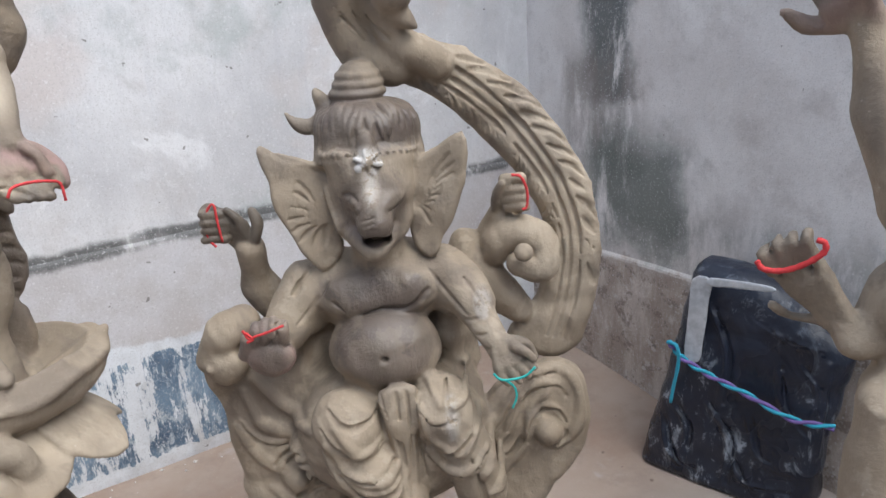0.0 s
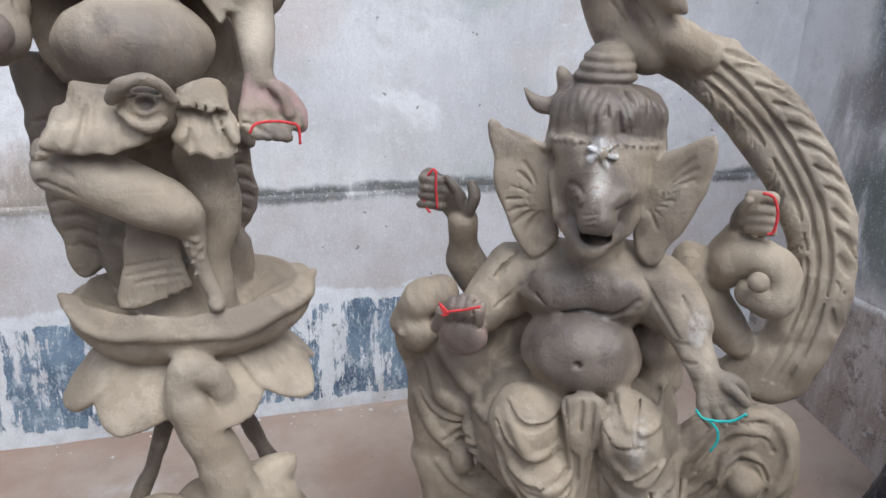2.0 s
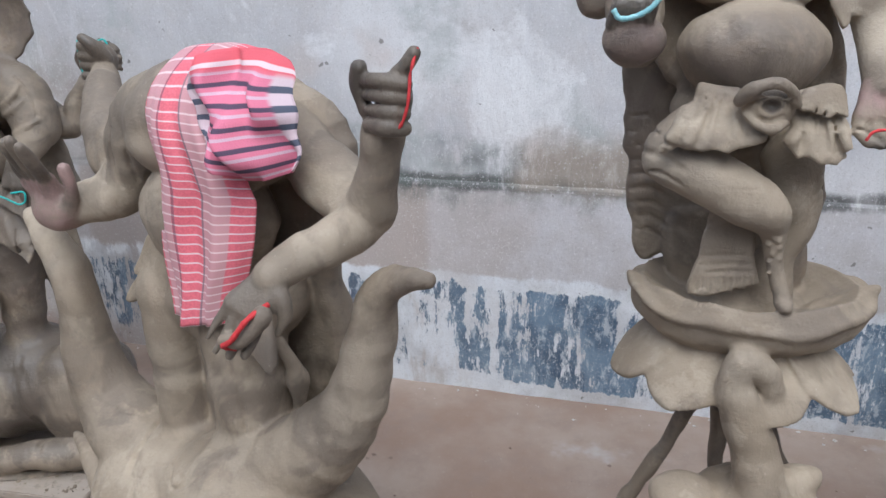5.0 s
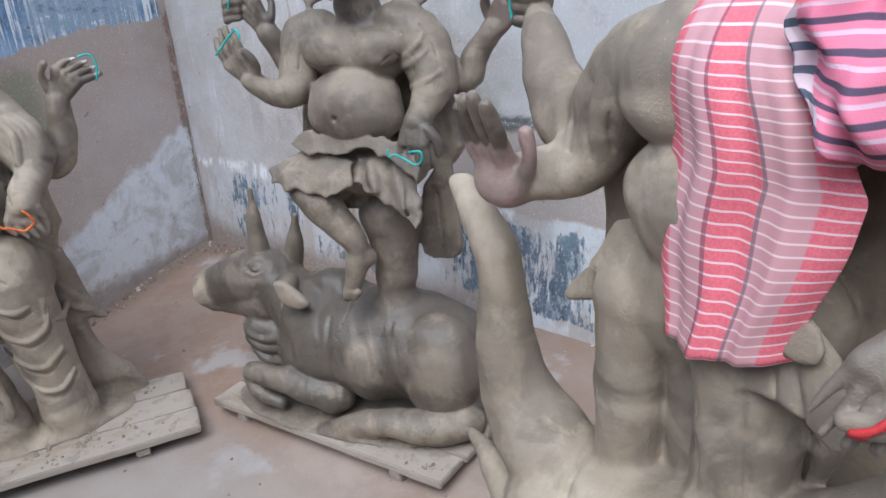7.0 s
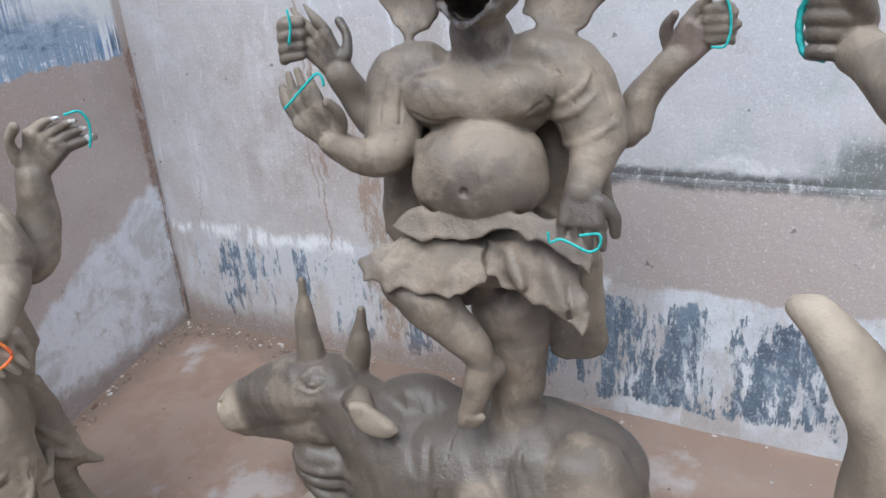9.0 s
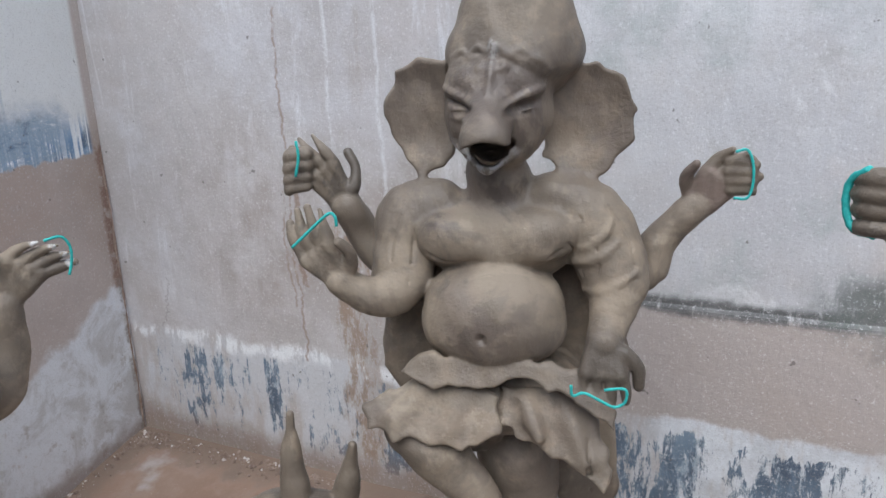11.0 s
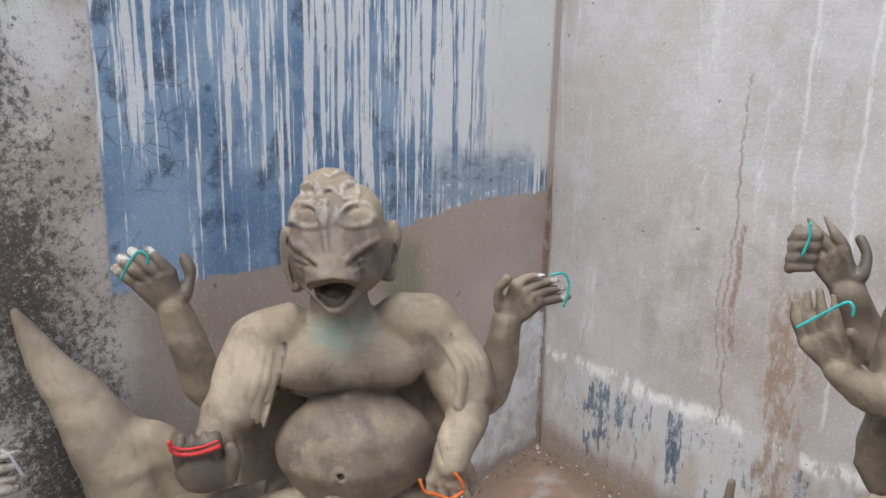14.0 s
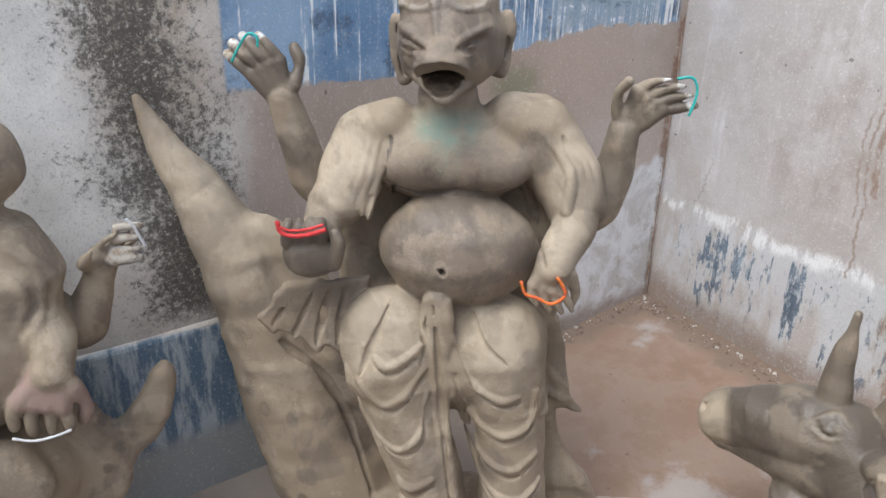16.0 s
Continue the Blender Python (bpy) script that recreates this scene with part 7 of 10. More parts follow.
    s.tube([(0.441, 0.03, 1.225, 0.0127), (0.469, 0.02, 1.226, 0.0126), (0.48, 0.03, 1.217, 0.0095)], k=0.004, tint=(0.8, 0, 0))
    s.tube([(0.203, -0.0, 1.143, 0.0637), (0.236, -0.03, 1.068, 0.0543), (0.228, -0.08, 1.012, 0.0404), (0.217, -0.12, 0.978, 0.0302)], k=0.02)
    s.tube([(0.197, -0.0, 1.16, 0.0701), (0.228, -0.02, 1.093, 0.0654), (0.237, -0.03, 1.062, 0.0609)], k=0.003)
    s.tube([(-0.167, -0.0, 1.147, 0.0674), (-0.172, -0.02, 1.086, 0.0638), (-0.175, -0.03, 1.059, 0.0603)], k=0.003)
    s.line([(0.168, 1.192), (0.201, 1.128), (0.199, 1.06)], 0.0035, -0.06, cut=True, k=0.0015, sink=-0.25)
    s.line([(0.212, 1.215), (0.255, 1.152), (0.269, 1.081)], 0.0035, -0.06, cut=True, k=0.0015, sink=-0.25)
    s.line([(0.149, 1.148), (0.172, 1.093), (0.184, 1.048)], 0.0036, -0.06, cut=True, k=0.0015, sink=-0.25)
    s.line([(-0.164, 1.193), (-0.183, 1.135), (-0.178, 1.076)], 0.0037, -0.06, cut=True, k=0.0015, sink=-0.25)
    s.line([(-0.136, 1.183), (-0.143, 1.113), (-0.15, 1.065)], 0.0037, -0.06, cut=True, k=0.0015, sink=-0.25)
    s.palm((0.216, -0.125, 0.98), (0.214, -0.145, 0.925), (0.218, -0.15, 0.867), (1, 0, 0.1), 0.077, tint=(1.0, 0, 0), thumb=-1)
    s.line([(0.151, 1.1), (0.202, 1.119), (0.236, 1.148)], 0.0063, -0.05, cut=False, k=0.007)
    s.line([(0.169, 1.049), (0.215, 1.062), (0.269, 1.094)], 0.0064, -0.05, cut=False, k=0.007)
    s.line([(0.17, 1.134), (0.21, 1.158), (0.224, 1.186)], 0.0063, -0.05, cut=False, k=0.007)
    s.ball((0.011, -0.0, 0.823), (0.179, 0.132, 0.084), k=0.03)
    s.slab(ragged([(-0.185, 0.87), (-0.232, 0.842), (-0.222, 0.806), (-0.19, 0.80), (-0.165, 0.787), (-0.14, 0.79), (-0.105, 0.779), (-0.071, 0.781), (-0.04, 0.774), (-0.008, 0.786), (0.027, 0.805), (0.03, 0.87), (-0.08, 0.90)], 0.006, 0.02, 13), -0.15, 0.019, k=0.005, gz=0.55)
    s.slab(ragged([(0.022, 0.88), (0.022, 0.806), (0.045, 0.80), (0.068, 0.78), (0.095, 0.777), (0.12, 0.762), (0.155, 0.754), (0.178, 0.738), (0.20, 0.726), (0.218, 0.684), (0.232, 0.74), (0.21, 0.83), (0.148, 0.88)], 0.006, 0.02, 14), -0.148, 0.019, k=0.005, gz=0.42)
    s.slab(ragged([(-0.13, 0.945), (-0.178, 0.912), (-0.158, 0.898), (-0.135, 0.899), (-0.09, 0.886), (-0.055, 0.889), (-0.015, 0.884), (0.025, 0.895), (0.065, 0.905), (0.10, 0.893), (0.139, 0.888), (0.17, 0.870), (0.20, 0.858), (0.235, 0.826), (0.236, 0.866), (0.19, 0.925), (0.02, 0.945)], 0.005, 0.02, 15), -0.155, 0.014, k=0.004, gz=0.5)
    # soft folds of the lower tier
    for x0, x1, z0, z1 in ((-0.12, -0.17, 0.87, 0.825), (-0.05, -0.06, 0.87, 0.81), (0.07, 0.10, 0.86, 0.80), (0.14, 0.19, 0.85, 0.765)):
        s.tube([(x0, -0.125, z0, 0.008), ((x0 + x1) / 2, -0.148, (z0 + z1) / 2, 0.012), (x1, -0.165, z1, 0.010)], 0.05)
    s.slab([(-0.226, 0.789), (0.022, 0.796), (-0.007, 0.702), (-0.145, 0.724)], -0.06, 0.0248, k=0.01)
    s.slab([(0.21, 0.93), (0.235, 0.92), (0.25, 0.70), (0.250, 0.535), (0.13, 0.53), (0.13, 0.70), (0.18, 0.80)], 0.05, 0.024, k=0.008)
    s.line([(0.19, 0.80), (0.195, 0.68), (0.20, 0.56)], 0.005, 0.0, k=0.0015, sink=-0.25)
    s.tube([(-0.09, -0.04, 0.79, 0.083), (-0.145, -0.10, 0.775, 0.062), (-0.088, -0.125, 0.725, 0.056), (-0.038, -0.125, 0.668, 0.045), (0.000, -0.12, 0.605, 0.034), (-0.004, -0.125, 0.555, 0.032), (-0.020, -0.13, 0.50, 0.026), (-0.042, -0.132, 0.447, 0.014)], k=0.012)
    s.ball((0.020, -0.105, 0.575), (0.026, 0.026, 0.030), k=0.02)
    for q in range(4):
        s.tube([(-0.03 + 0.010 * q, -0.148, 0.475, 0.0065), (-0.046 + 0.010 * q, -0.146, 0.448, 0.0052)], k=0.003, smooth=False)
    s.tube([(0.046, -0.0, 0.672, 0.0848), (0.063, -0.0, 0.567, 0.0699), (0.052, -0.0, 0.455, 0.0603), (0.049, -0.0, 0.388, 0.0641)], k=0.02)
    W, M = (1.1, 0, 0), (0.85, 0, 0)
    s.tube([(-0.26, 0.03, 0.165, 0.15), (-0.12, 0.02, 0.205, 0.172), (0.06, 0.02, 0.225, 0.178), (0.20, 0.02, 0.212, 0.158)], k=0.04, tint=W)
    s.ball((0.205, -0.065, 0.205), (0.138, 0.105, 0.175), k=0.018, tint=(0.7, 0, 0))
    s.ball((-0.205, -0.055, 0.185), (0.11, 0.095, 0.145), k=0.022, tint=W)
    s.ball((-0.02, -0.05, 0.20), (0.115, 0.125, 0.14), k=0.03, tint=(0.75, 0, 0))
    s.ball((-0.205, 0.07, 0.355), (0.11, 0.07, 0.075), k=0.07, tint=W)
    s.tube([(-0.25, 0.03, 0.245, 0.135), (-0.345, 0.05, 0.295, 0.108), (-0.42, 0.06, 0.355, 0.092)], k=0.03, tint=W)
    s.tube([(-0.44, 0.06, 0.392, 0.088), (-0.505, 0.06, 0.383, 0.098), (-0.59, 0.06, 0.356, 0.088), (-0.66, 0.06, 0.328, 0.076), (-0.705, 0.06, 0.314, 0.064)], k=0.02, tint=M)
    s.ball((-0.718, 0.06, 0.308), (0.058, 0.074, 0.070), k=0.025, tint=(0.05, 0, 0))
    s.stain((-0.725, 0.03, 0.300), (0.06, 0.10, 0.08), (0.05, 0, -0.2), 0.05)
    s.tube([(-0.695, 0.055, 0.268, 0.044), (-0.62, 0.055, 0.278, 0.054), (-0.53, 0.055, 0.295, 0.074), (-0.46, 0.05, 0.30, 0.080)], k=0.014, tint=M)
    s.line([(-0.765, 0.285), (-0.735, 0.266), (-0.685, 0.264), (-0.635, 0.282)], 0.0048, 0.0, k=0.0015, sink=0.1)
    s.ball((-0.758, 0.008, 0.332), (0.010, 0.02, 0.009), cut=True, k=0.003)
    s.ball((-0.46, 0.004, 0.438), (0.034, 0.024, 0.024), k=0.014, tint=M)
    s.ball((-0.458, -0.026, 0.440), (0.019, 0.012, 0.010), k=0.003, cut=True)
    s.ball((-0.458, -0.016, 0.440), (0.015, 0.010, 0.008), k=0.002, tint=M)
    s.line([(-0.492, 0.452), (-0.458, 0.47), (-0.424, 0.456)], 0.006, 0.0, k=0.004, cut=False)
    s.line([(-0.488, 0.432), (-0.458, 0.421), (-0.428, 0.434)], 0.0045, 0.0, k=0.004, cut=False)
    s.tube([(-0.484, 0.06, 0.455, 0.042), (-0.488, 0.06, 0.57, 0.027), (-0.480, 0.06, 0.69, 0.007)], k=0.012, tint=(0.4, 0, 0))
    s.tube([(-0.398, 0.10, 0.40, 0.040), (-0.367, 0.10, 0.50, 0.028), (-0.350, 0.10, 0.595, 0.007)], k=0.012, tint=(0.4, 0, 0))
    s.slab([(-0.338, 0.44), (-0.30, 0.449), (-0.269, 0.435), (-0.235, 0.405), (-0.212, 0.378), (-0.25, 0.360), (-0.311, 0.375)], -0.09, 0.028, k=0.005, tint=(0.35, 0, 0))
    s.slab([(-0.315, 0.425), (-0.282, 0.432), (-0.25, 0.405), (-0.236, 0.384), (-0.27, 0.382)], -0.118, 0.022, k=0.004, cut=True, tint=(0.8, 0, 0))
    s.tube([(-0.35, -0.0, 0.40, 0.034), (-0.305, -0.07, 0.412, 0.028)], k=0.01, tint=M)
    # dewlap with its folds
    s.slab([(-0.535, 0.25), (-0.54, 0.15), (-0.47, 0.065), (-0.36, 0.06), (-0.32, 0.18), (-0.42, 0.25)], 0.01, 0.10, k=0.03, tint=W)
    for q, (u, v) in enumerate(((0.225, 0.19), (0.185, 0.15), (0.145, 0.105), (0.105, 0.075))):
        s.line([(-0.55 + 0.012 * q, u), (-0.47 + 0.01 * q, v), (-0.37, v + 0.012)], 0.010, 0, cut=False, tint=W, k=0.016)
        s.line([(-0.545 + 0.012 * q, u - 0.020), (-0.465 + 0.01 * q, v - 0.020), (-0.365, v - 0.006)], 0.007, 0, k=0.006, sink=0.3)
    # legs folded under it
    s.tube([(-0.15, -0.11, 0.07, 0.066), (-0.245, -0.135, 0.100, 0.052), (-0.36, -0.135, 0.115, 0.043), (-0.455, -0.125, 0.115, 0.035)], k=0.010, tint=M)
    s.tube([(-0.462, -0.12, 0.105, 0.033), (-0.42, -0.145, 0.055, 0.027), (-0.34, -0.15, 0.03, 0.024)], k=0.008, tint=M)
    s.tube([(-0.13, -0.17, -0.015, 0.029), (-0.03, -0.175, 0.022, 0.040), (0.085, -0.17, 0.046, 0.048), (0.20, -0.15, 0.040, 0.056), (0.29, -0.10, 0.05, 0.06)], k=0.009, tint=(0.6, 0, 0))
    s.ball((-0.148, -0.175, -0.018), (0.038, 0.03, 0.026), k=0.008, tint=M)
    s.line([(-0.165, -0.005), (-0.15, -0.02), (-0.155, -0.035)], 0.003, -0.1, k=0.0015, sink=-0.25)
    s.line([(0.075, 0.36), (0.062, 0.30), (0.075, 0.22), (0.10, 0.14), (0.125, 0.085)], 0.012, -0.1, k=0.014, sink=0.6)
    s.line([(-0.145, 0.34), (-0.14, 0.26), (-0.135, 0.18), (-0.11, 0.10)], 0.011, -0.1, k=0.014, sink=0.6)
    s.line([(-0.083, 0.386), (-0.10, 0.31), (-0.104, 0.289), (-0.132, 0.214), (-0.122, 0.16), (-0.128, 0.121), (-0.135, 0.045)], 0.0036, -0.1, k=0.0012, sink=-0.3)
    s.line([(0.047, 0.374), (0.055, 0.32), (0.069, 0.256), (0.075, 0.20), (0.088, 0.14)], 0.003, -0.1, k=0.0012, sink=-0.3)
    s.line([(-0.335, 0.425), (-0.355, 0.37), (-0.345, 0.33), (-0.36, 0.29)], 0.004, -0.1, k=0.0012, sink=-0.3)
    s.line([(0.206, 0.413), (0.206, 0.365)], 0.0023, -0.1, cut=True, k=0.0015, sink=-0.25)
    s.tube([(0.318, -0.0, 0.29, 0.014), (0.362, -0.03, 0.15, 0.016), (0.358, -0.05, 0.02, 0.018), (0.31, -0.08, -0.03, 0.02), (0.20, -0.13, -0.035, 0.02), (0.10, -0.16, -0.035, 0.016)], k=0.010, tint=(0.45, 0, 0))
    s.stain((0.225, -0.15, 0.24), (0.07, 0.07, 0.09), (0.4, 0, 0), 0.07)
    s.stain((-0.02, -0.17, 0.25), (0.055, 0.06, 0.07), (0.3, 0, 0), 0.07)
    s.stain((0.02, -0.06, 1.392), (0.104, 0.124, 0.093), (0.9, 0.06, 0), 0.07)
    s.stain((-0.017, -0.14, 0.987), (0.075, 0.064, 0.043), (0.9, 0.06, 0), 0.07)
    s.stain((-0.046, -0.12, 1.069), (0.039, 0.064, 0.043), (0.9, 0.06, 0), 0.07)
    s.stain((0.056, -0.09, 1.164), (0.042, 0.063, 0.032), (0.9, 0.06, 0), 0.07)
    s.stain((-0.002, -0.03, 1.247), (0.065, 0.065, 0.044), (0.9, 0.06, 0), 0.07)
    s.stain((-0.153, 0.02, 1.382), (0.068, 0.068, 0.113), (0.9, 0.06, 0), 0.07)
    s.stain((-0.083, -0.08, 1.179), (0.032, 0.043, 0.032), (0.9, 0.06, 0), 0.07)
    s.stain((0.189, 0.02, 1.36), (0.096, 0.128, 0.118), (0.6, 0.04, 0), 0.07)
    s.stain((-0.141, 0.02, 1.371), (0.068, 0.135, 0.113), (0.6, 0.04, 0), 0.07)
    # skirt and legs toned dark for the shade below the belly
    s.stain((0.007, -0.1, 0.825), (0.259, 0.157, 0.079), (0.6, 0.04, 0), 0.07)
    s.stain((-0.019, -0.05, 0.634), (0.241, 0.145, 0.108), (0.6, 0.04, 0), 0.07)
    s.ball((-0.12, -0.04, -0.025), (0.46, 0.17, 0.02), k=0.03)
    s.stain((0.066, -0.05, 1.56), (0.11, 0.13, 0.06), (0.45, 0, -0.05), 0.05)
    s.stain((0.226, -0.05, 1.148), (0.074, 0.095, 0.095), (0.45, 0, -0.05), 0.05)
    s.stain((0.224, -0.09, 1.028), (0.046, 0.063, 0.053), (0.45, 0, -0.05), 0.05)
    s.stain((-0.198, -0.08, 1.046), (0.079, 0.079, 0.045), (0.45, 0, -0.05), 0.05)
    s.stain((0.087, -0.1, 1.169), (0.052, 0.052, 0.031), (0.45, 0, -0.05), 0.05)
    s.stain((0.039, -0.14, 1.081), (0.073, 0.062, 0.037), (0.45, 0, -0.05), 0.05)
    s.stain((-0.076, -0.15, 0.869), (0.131, 0.066, 0.033), (0.45, 0, -0.05), 0.05)
    s.stain((0.02, -0.06, 1.15), (0.12, 0.08, 0.045), (0.5, 0, 0), 0.06)
    s.stain((0.10, -0.13, 0.95), (0.06, 0.08, 0.06), (0.55, 0, 0), 0.06)
    s.stain((-0.10, -0.12, 0.94), (0.05, 0.08, 0.05), (0.5, 0, 0), 0.06)
    s.stain((-0.19, -0.02, 1.12), (0.05, 0.08, 0.06), (0.4, 0, 0), 0.06)
    ob = new("statue", s.skin("statue", floor=-0.025))
    ob.data.materials.append(clay_mat)
    ob.matrix_world = pose(-1.180, 2.280, 0, 0, 0, 14.45)
    tagged(ob, "clay elephant-headed idol dancing on a reclining bull", "statue", "clay idols along the wall")
    return ob


clay_bull()


def clay_swept():
    s = Clay(0.0034, (0.04, 0, 0))
    s.ball((0.003, -0.02, 1.217), (0.111, 0.101, 0.101), k=0.02)
    s.ball((-0.002, -0.0, 1.293), (0.104, 0.096, 0.072), k=0.02)
    s.ball((-0.019, -0.0, 1.353), (0.06, 0.055, 0.038), k=0.008)
    s.ball((-0.021, -0.0, 1.375), (0.04, 0.038, 0.019), k=0.006)
    s.tube([(-0.004, -0.055, 1.240, 0.058), (-0.008, -0.09, 1.210, 0.0565), (-0.01, -0.112, 1.194, 0.0550), (-0.011, -0.122, 1.182, 0.0545)], k=0.018, tint=(0.2, 0, 0))
    s.ball((-0.009, -0.185, 1.136), (0.126, 0.085, 0.055), k=0.003, cut=True)
    s.tube([(-0.073, -0.04, 1.165, 0.0216), (-0.05, -0.08, 1.141, 0.0118), (-0.03, -0.1, 1.124, 0.0093), (-0.009, -0.115, 1.112, 0.0104), (0.012, -0.1, 1.123, 0.0093), (0.03, -0.08, 1.14, 0.0118), (0.052, -0.04, 1.166, 0.0217)], k=0.008, tint=(0.2, 0, 0))
    # mouth cuts, with the darkness inside painted by their tint
    s.ball((-0.011, -0.11, 1.156), (0.047, 0.104, 0.017), k=0.002, cut=True, tint=(1.5, 0, 0))
    s.ball((-0.01, -0.11, 1.143), (0.038, 0.104, 0.019), k=0.002, cut=True, tint=(1.5, 0, 0))
    s.ball((-0.009, -0.11, 1.129), (0.023, 0.104, 0.014), k=0.002, cut=True, tint=(1.5, 0, 0))
    # slanting brows over half-closed eyes
    for cx, cz, d in ((-0.073, 1.213, -1), (0.047, 1.216, 1)):
        s.line([(cx - d * 0.024, cz + 0.002), (cx, cz + 0.008), (cx + d * 0.028, cz + 0.017)], 0.0095, -0.1, tint=(0.75, 0, 0), k=0.005, sink=0.4)
        s.line([(cx - d * 0.030, cz + 0.010), (cx, cz + 0.025), (cx + d * 0.034, cz + 0.038)], 0.0082, -0.1, cut=False, k=0.006, sink=0.2)
        s.line([(cx - d * 0.014, cz - 0.002), (cx, cz), (cx + d * 0.016, cz + 0.003)], 0.0090, -0.1, cut=False, k=0.002, sink=0.15)
        s.line([(cx - d * 0.018, cz - 0.004), (cx, cz - 0.004), (cx + d * 0.020, cz)], 0.0034, -0.1, tint=(0.9, 0, 0), k=0.0012, sink=0.0)
        s.line([(cx - d * 0.018, cz - 0.013), (cx, cz - 0.014), (cx + d * 0.020, cz - 0.009)], 0.0042, -0.1, cut=False, k=0.005)
    s.line([(-0.096, 1.293), (-0.091, 1.318), (-0.066, 1.328), (-0.04, 1.322), (-0.028, 1.297), (-0.04, 1.285), (-0.065, 1.282), (-0.086, 1.286), (-0.096, 1.293)], 0.0058, -0.06, cut=False, tint=(0, 0, 0.28), k=0.004, sink=0.05)
    s.line([(0.069, 1.301), (0.061, 1.324), (0.038, 1.33), (0.012, 1.323), (0.002, 1.3), (0.016, 1.287), (0.041, 1.284), (0.062, 1.289), (0.069, 1.301)], 0.0058, -0.06, cut=False, tint=(0, 0, 0.28), k=0.004, sink=0.05)
    s.line([(-0.022, 1.335), (-0.025, 1.294), (-0.026, 1.269), (-0.022, 1.242)], 0.007, -0.06, cut=False, tint=(0, 0, 0.28), k=0.004, sink=0.05)
    s.line([(-0.033, 1.333), (-0.04, 1.31), (-0.028, 1.29)], 0.0046, -0.06, cut=False, tint=(0, 0, 0.28), k=0.004, sink=0.05)
    s.line([(-0.008, 1.334), (-0.001, 1.311), (-0.013, 1.29)], 0.0046, -0.06, cut=False, tint=(0, 0, 0.28), k=0.004, sink=0.05)
    s.line([(-0.1, 1.281), (-0.091, 1.302)], 0.0058, -0.06, cut=False, tint=(0, 0, 0.28), k=0.004, sink=0.05)
    s.line([(0.076, 1.285), (0.069, 1.308)], 0.0058, -0.06, cut=False, tint=(0, 0, 0.28), k=0.004, sink=0.05)
    s.line([(-0.073, 1.335), (-0.075, 1.355), (-0.059, 1.367), (-0.041, 1.358), (-0.045, 1.34), (-0.059, 1.342)], 0.0057, -0.06, cut=False, tint=(0, 0, 0.28), k=0.004, sink=0.05)
    s.line([(0.04, 1.337), (0.042, 1.355), (0.026, 1.366), (0.008, 1.357), (0.012, 1.339), (0.026, 1.341)], 0.0058, -0.06, cut=False, tint=(0, 0, 0.28), k=0.004, sink=0.05)
    s.line([(-0.054, 1.371), (-0.036, 1.387), (-0.016, 1.379), (0.005, 1.39), (0.021, 1.375)], 0.0057, -0.06, cut=False, tint=(0, 0, 0.28), k=0.004, sink=0.05)
    s.line([(-0.036, 1.345), (-0.018, 1.359), (0.001, 1.345)], 0.0057, -0.06, cut=False, tint=(0, 0, 0.28), k=0.004, sink=0.05)
    s.line([(-0.066, 1.384), (-0.041, 1.394), (-0.011, 1.397), (0.016, 1.386)], 0.0046, -0.06, cut=False, tint=(0, 0, 0.28), k=0.004, sink=0.05)
    s.line([(-0.076, 1.314), (-0.06, 1.319), (-0.046, 1.31), (-0.053, 1.299)], 0.0046, -0.08, cut=True, k=0.0015, sink=-0.25)
    s.line([(0.049, 1.317), (0.033, 1.321), (0.02, 1.312), (0.027, 1.3)], 0.0046, -0.08, cut=True, k=0.0015, sink=-0.25)
    s.slab([(-0.119, 1.266), (-0.093, 1.251), (-0.085, 1.199), (-0.068, 1.147), (-0.085, 1.119), (-0.111, 1.128), (-0.124, 1.205)], -0.0, 0.0293, k=0.008)
    s.slab([(0.089, 1.258), (0.125, 1.281), (0.135, 1.229), (0.125, 1.153), (0.103, 1.143), (0.082, 1.165)], -0.0, 0.0296, k=0.008)
    s.line([(-0.108, 1.245), (-0.103, 1.19), (-0.094, 1.147)], 0.0073, -0.02, cut=True, k=0.0015, sink=-0.25)
    s.line([(0.118, 1.262), (0.12, 1.207), (0.106, 1.164)], 0.0073, -0.02, cut=True, k=0.0015, sink=-0.25)
    s.tube([(0.001, -0.0, 1.093, 0.0674), (0.005, 0.01, 1.032, 0.0813)], k=0.03, tint=(0.25, 0, 0))
    s.ball((0.013, -0.0, 0.969), (0.188, 0.095, 0.105), k=0.03)
    s.ball((-0.066, -0.05, 0.959), (0.093, 0.046, 0.061), k=0.018)
    s.ball((0.096, -0.05, 0.964), (0.092, 0.046, 0.061), k=0.018)
    s.line([(-0.13, 0.93), (-0.056, 0.899), (0.016, 0.914), (0.095, 0.902), (0.17, 0.941)], 0.0071, -0.1, cut=True, k=0.0015, sink=-0.25)
    s.ball((0.035, -0.05, 0.77), (0.181, 0.128, 0.128), k=0.012)
    s.ball((0.002, -0.165, 0.763), (0.011, 0.017, 0.01), k=0.006, cut=True)
    s.line([(-0.008, 0.772), (0.002, 0.777), (0.012, 0.767), (0.008, 0.751), (-0.004, 0.751), (-0.009, 0.761)], 0.0036, -0.165, cut=False, k=0.007)
    s.slab([(-0.183, 1.019), (0.213, 1.031), (0.278, 0.873), (0.279, 0.546), (-0.204, 0.526), (-0.254, 0.769)], 0.06, 0.0625, k=0.02)
    s.tube([(-0.113, -0.0, 1.041, 0.0542), (-0.169, -0.0, 1.001, 0.0697), (-0.189, -0.0, 0.943, 0.0657)], k=0.03)
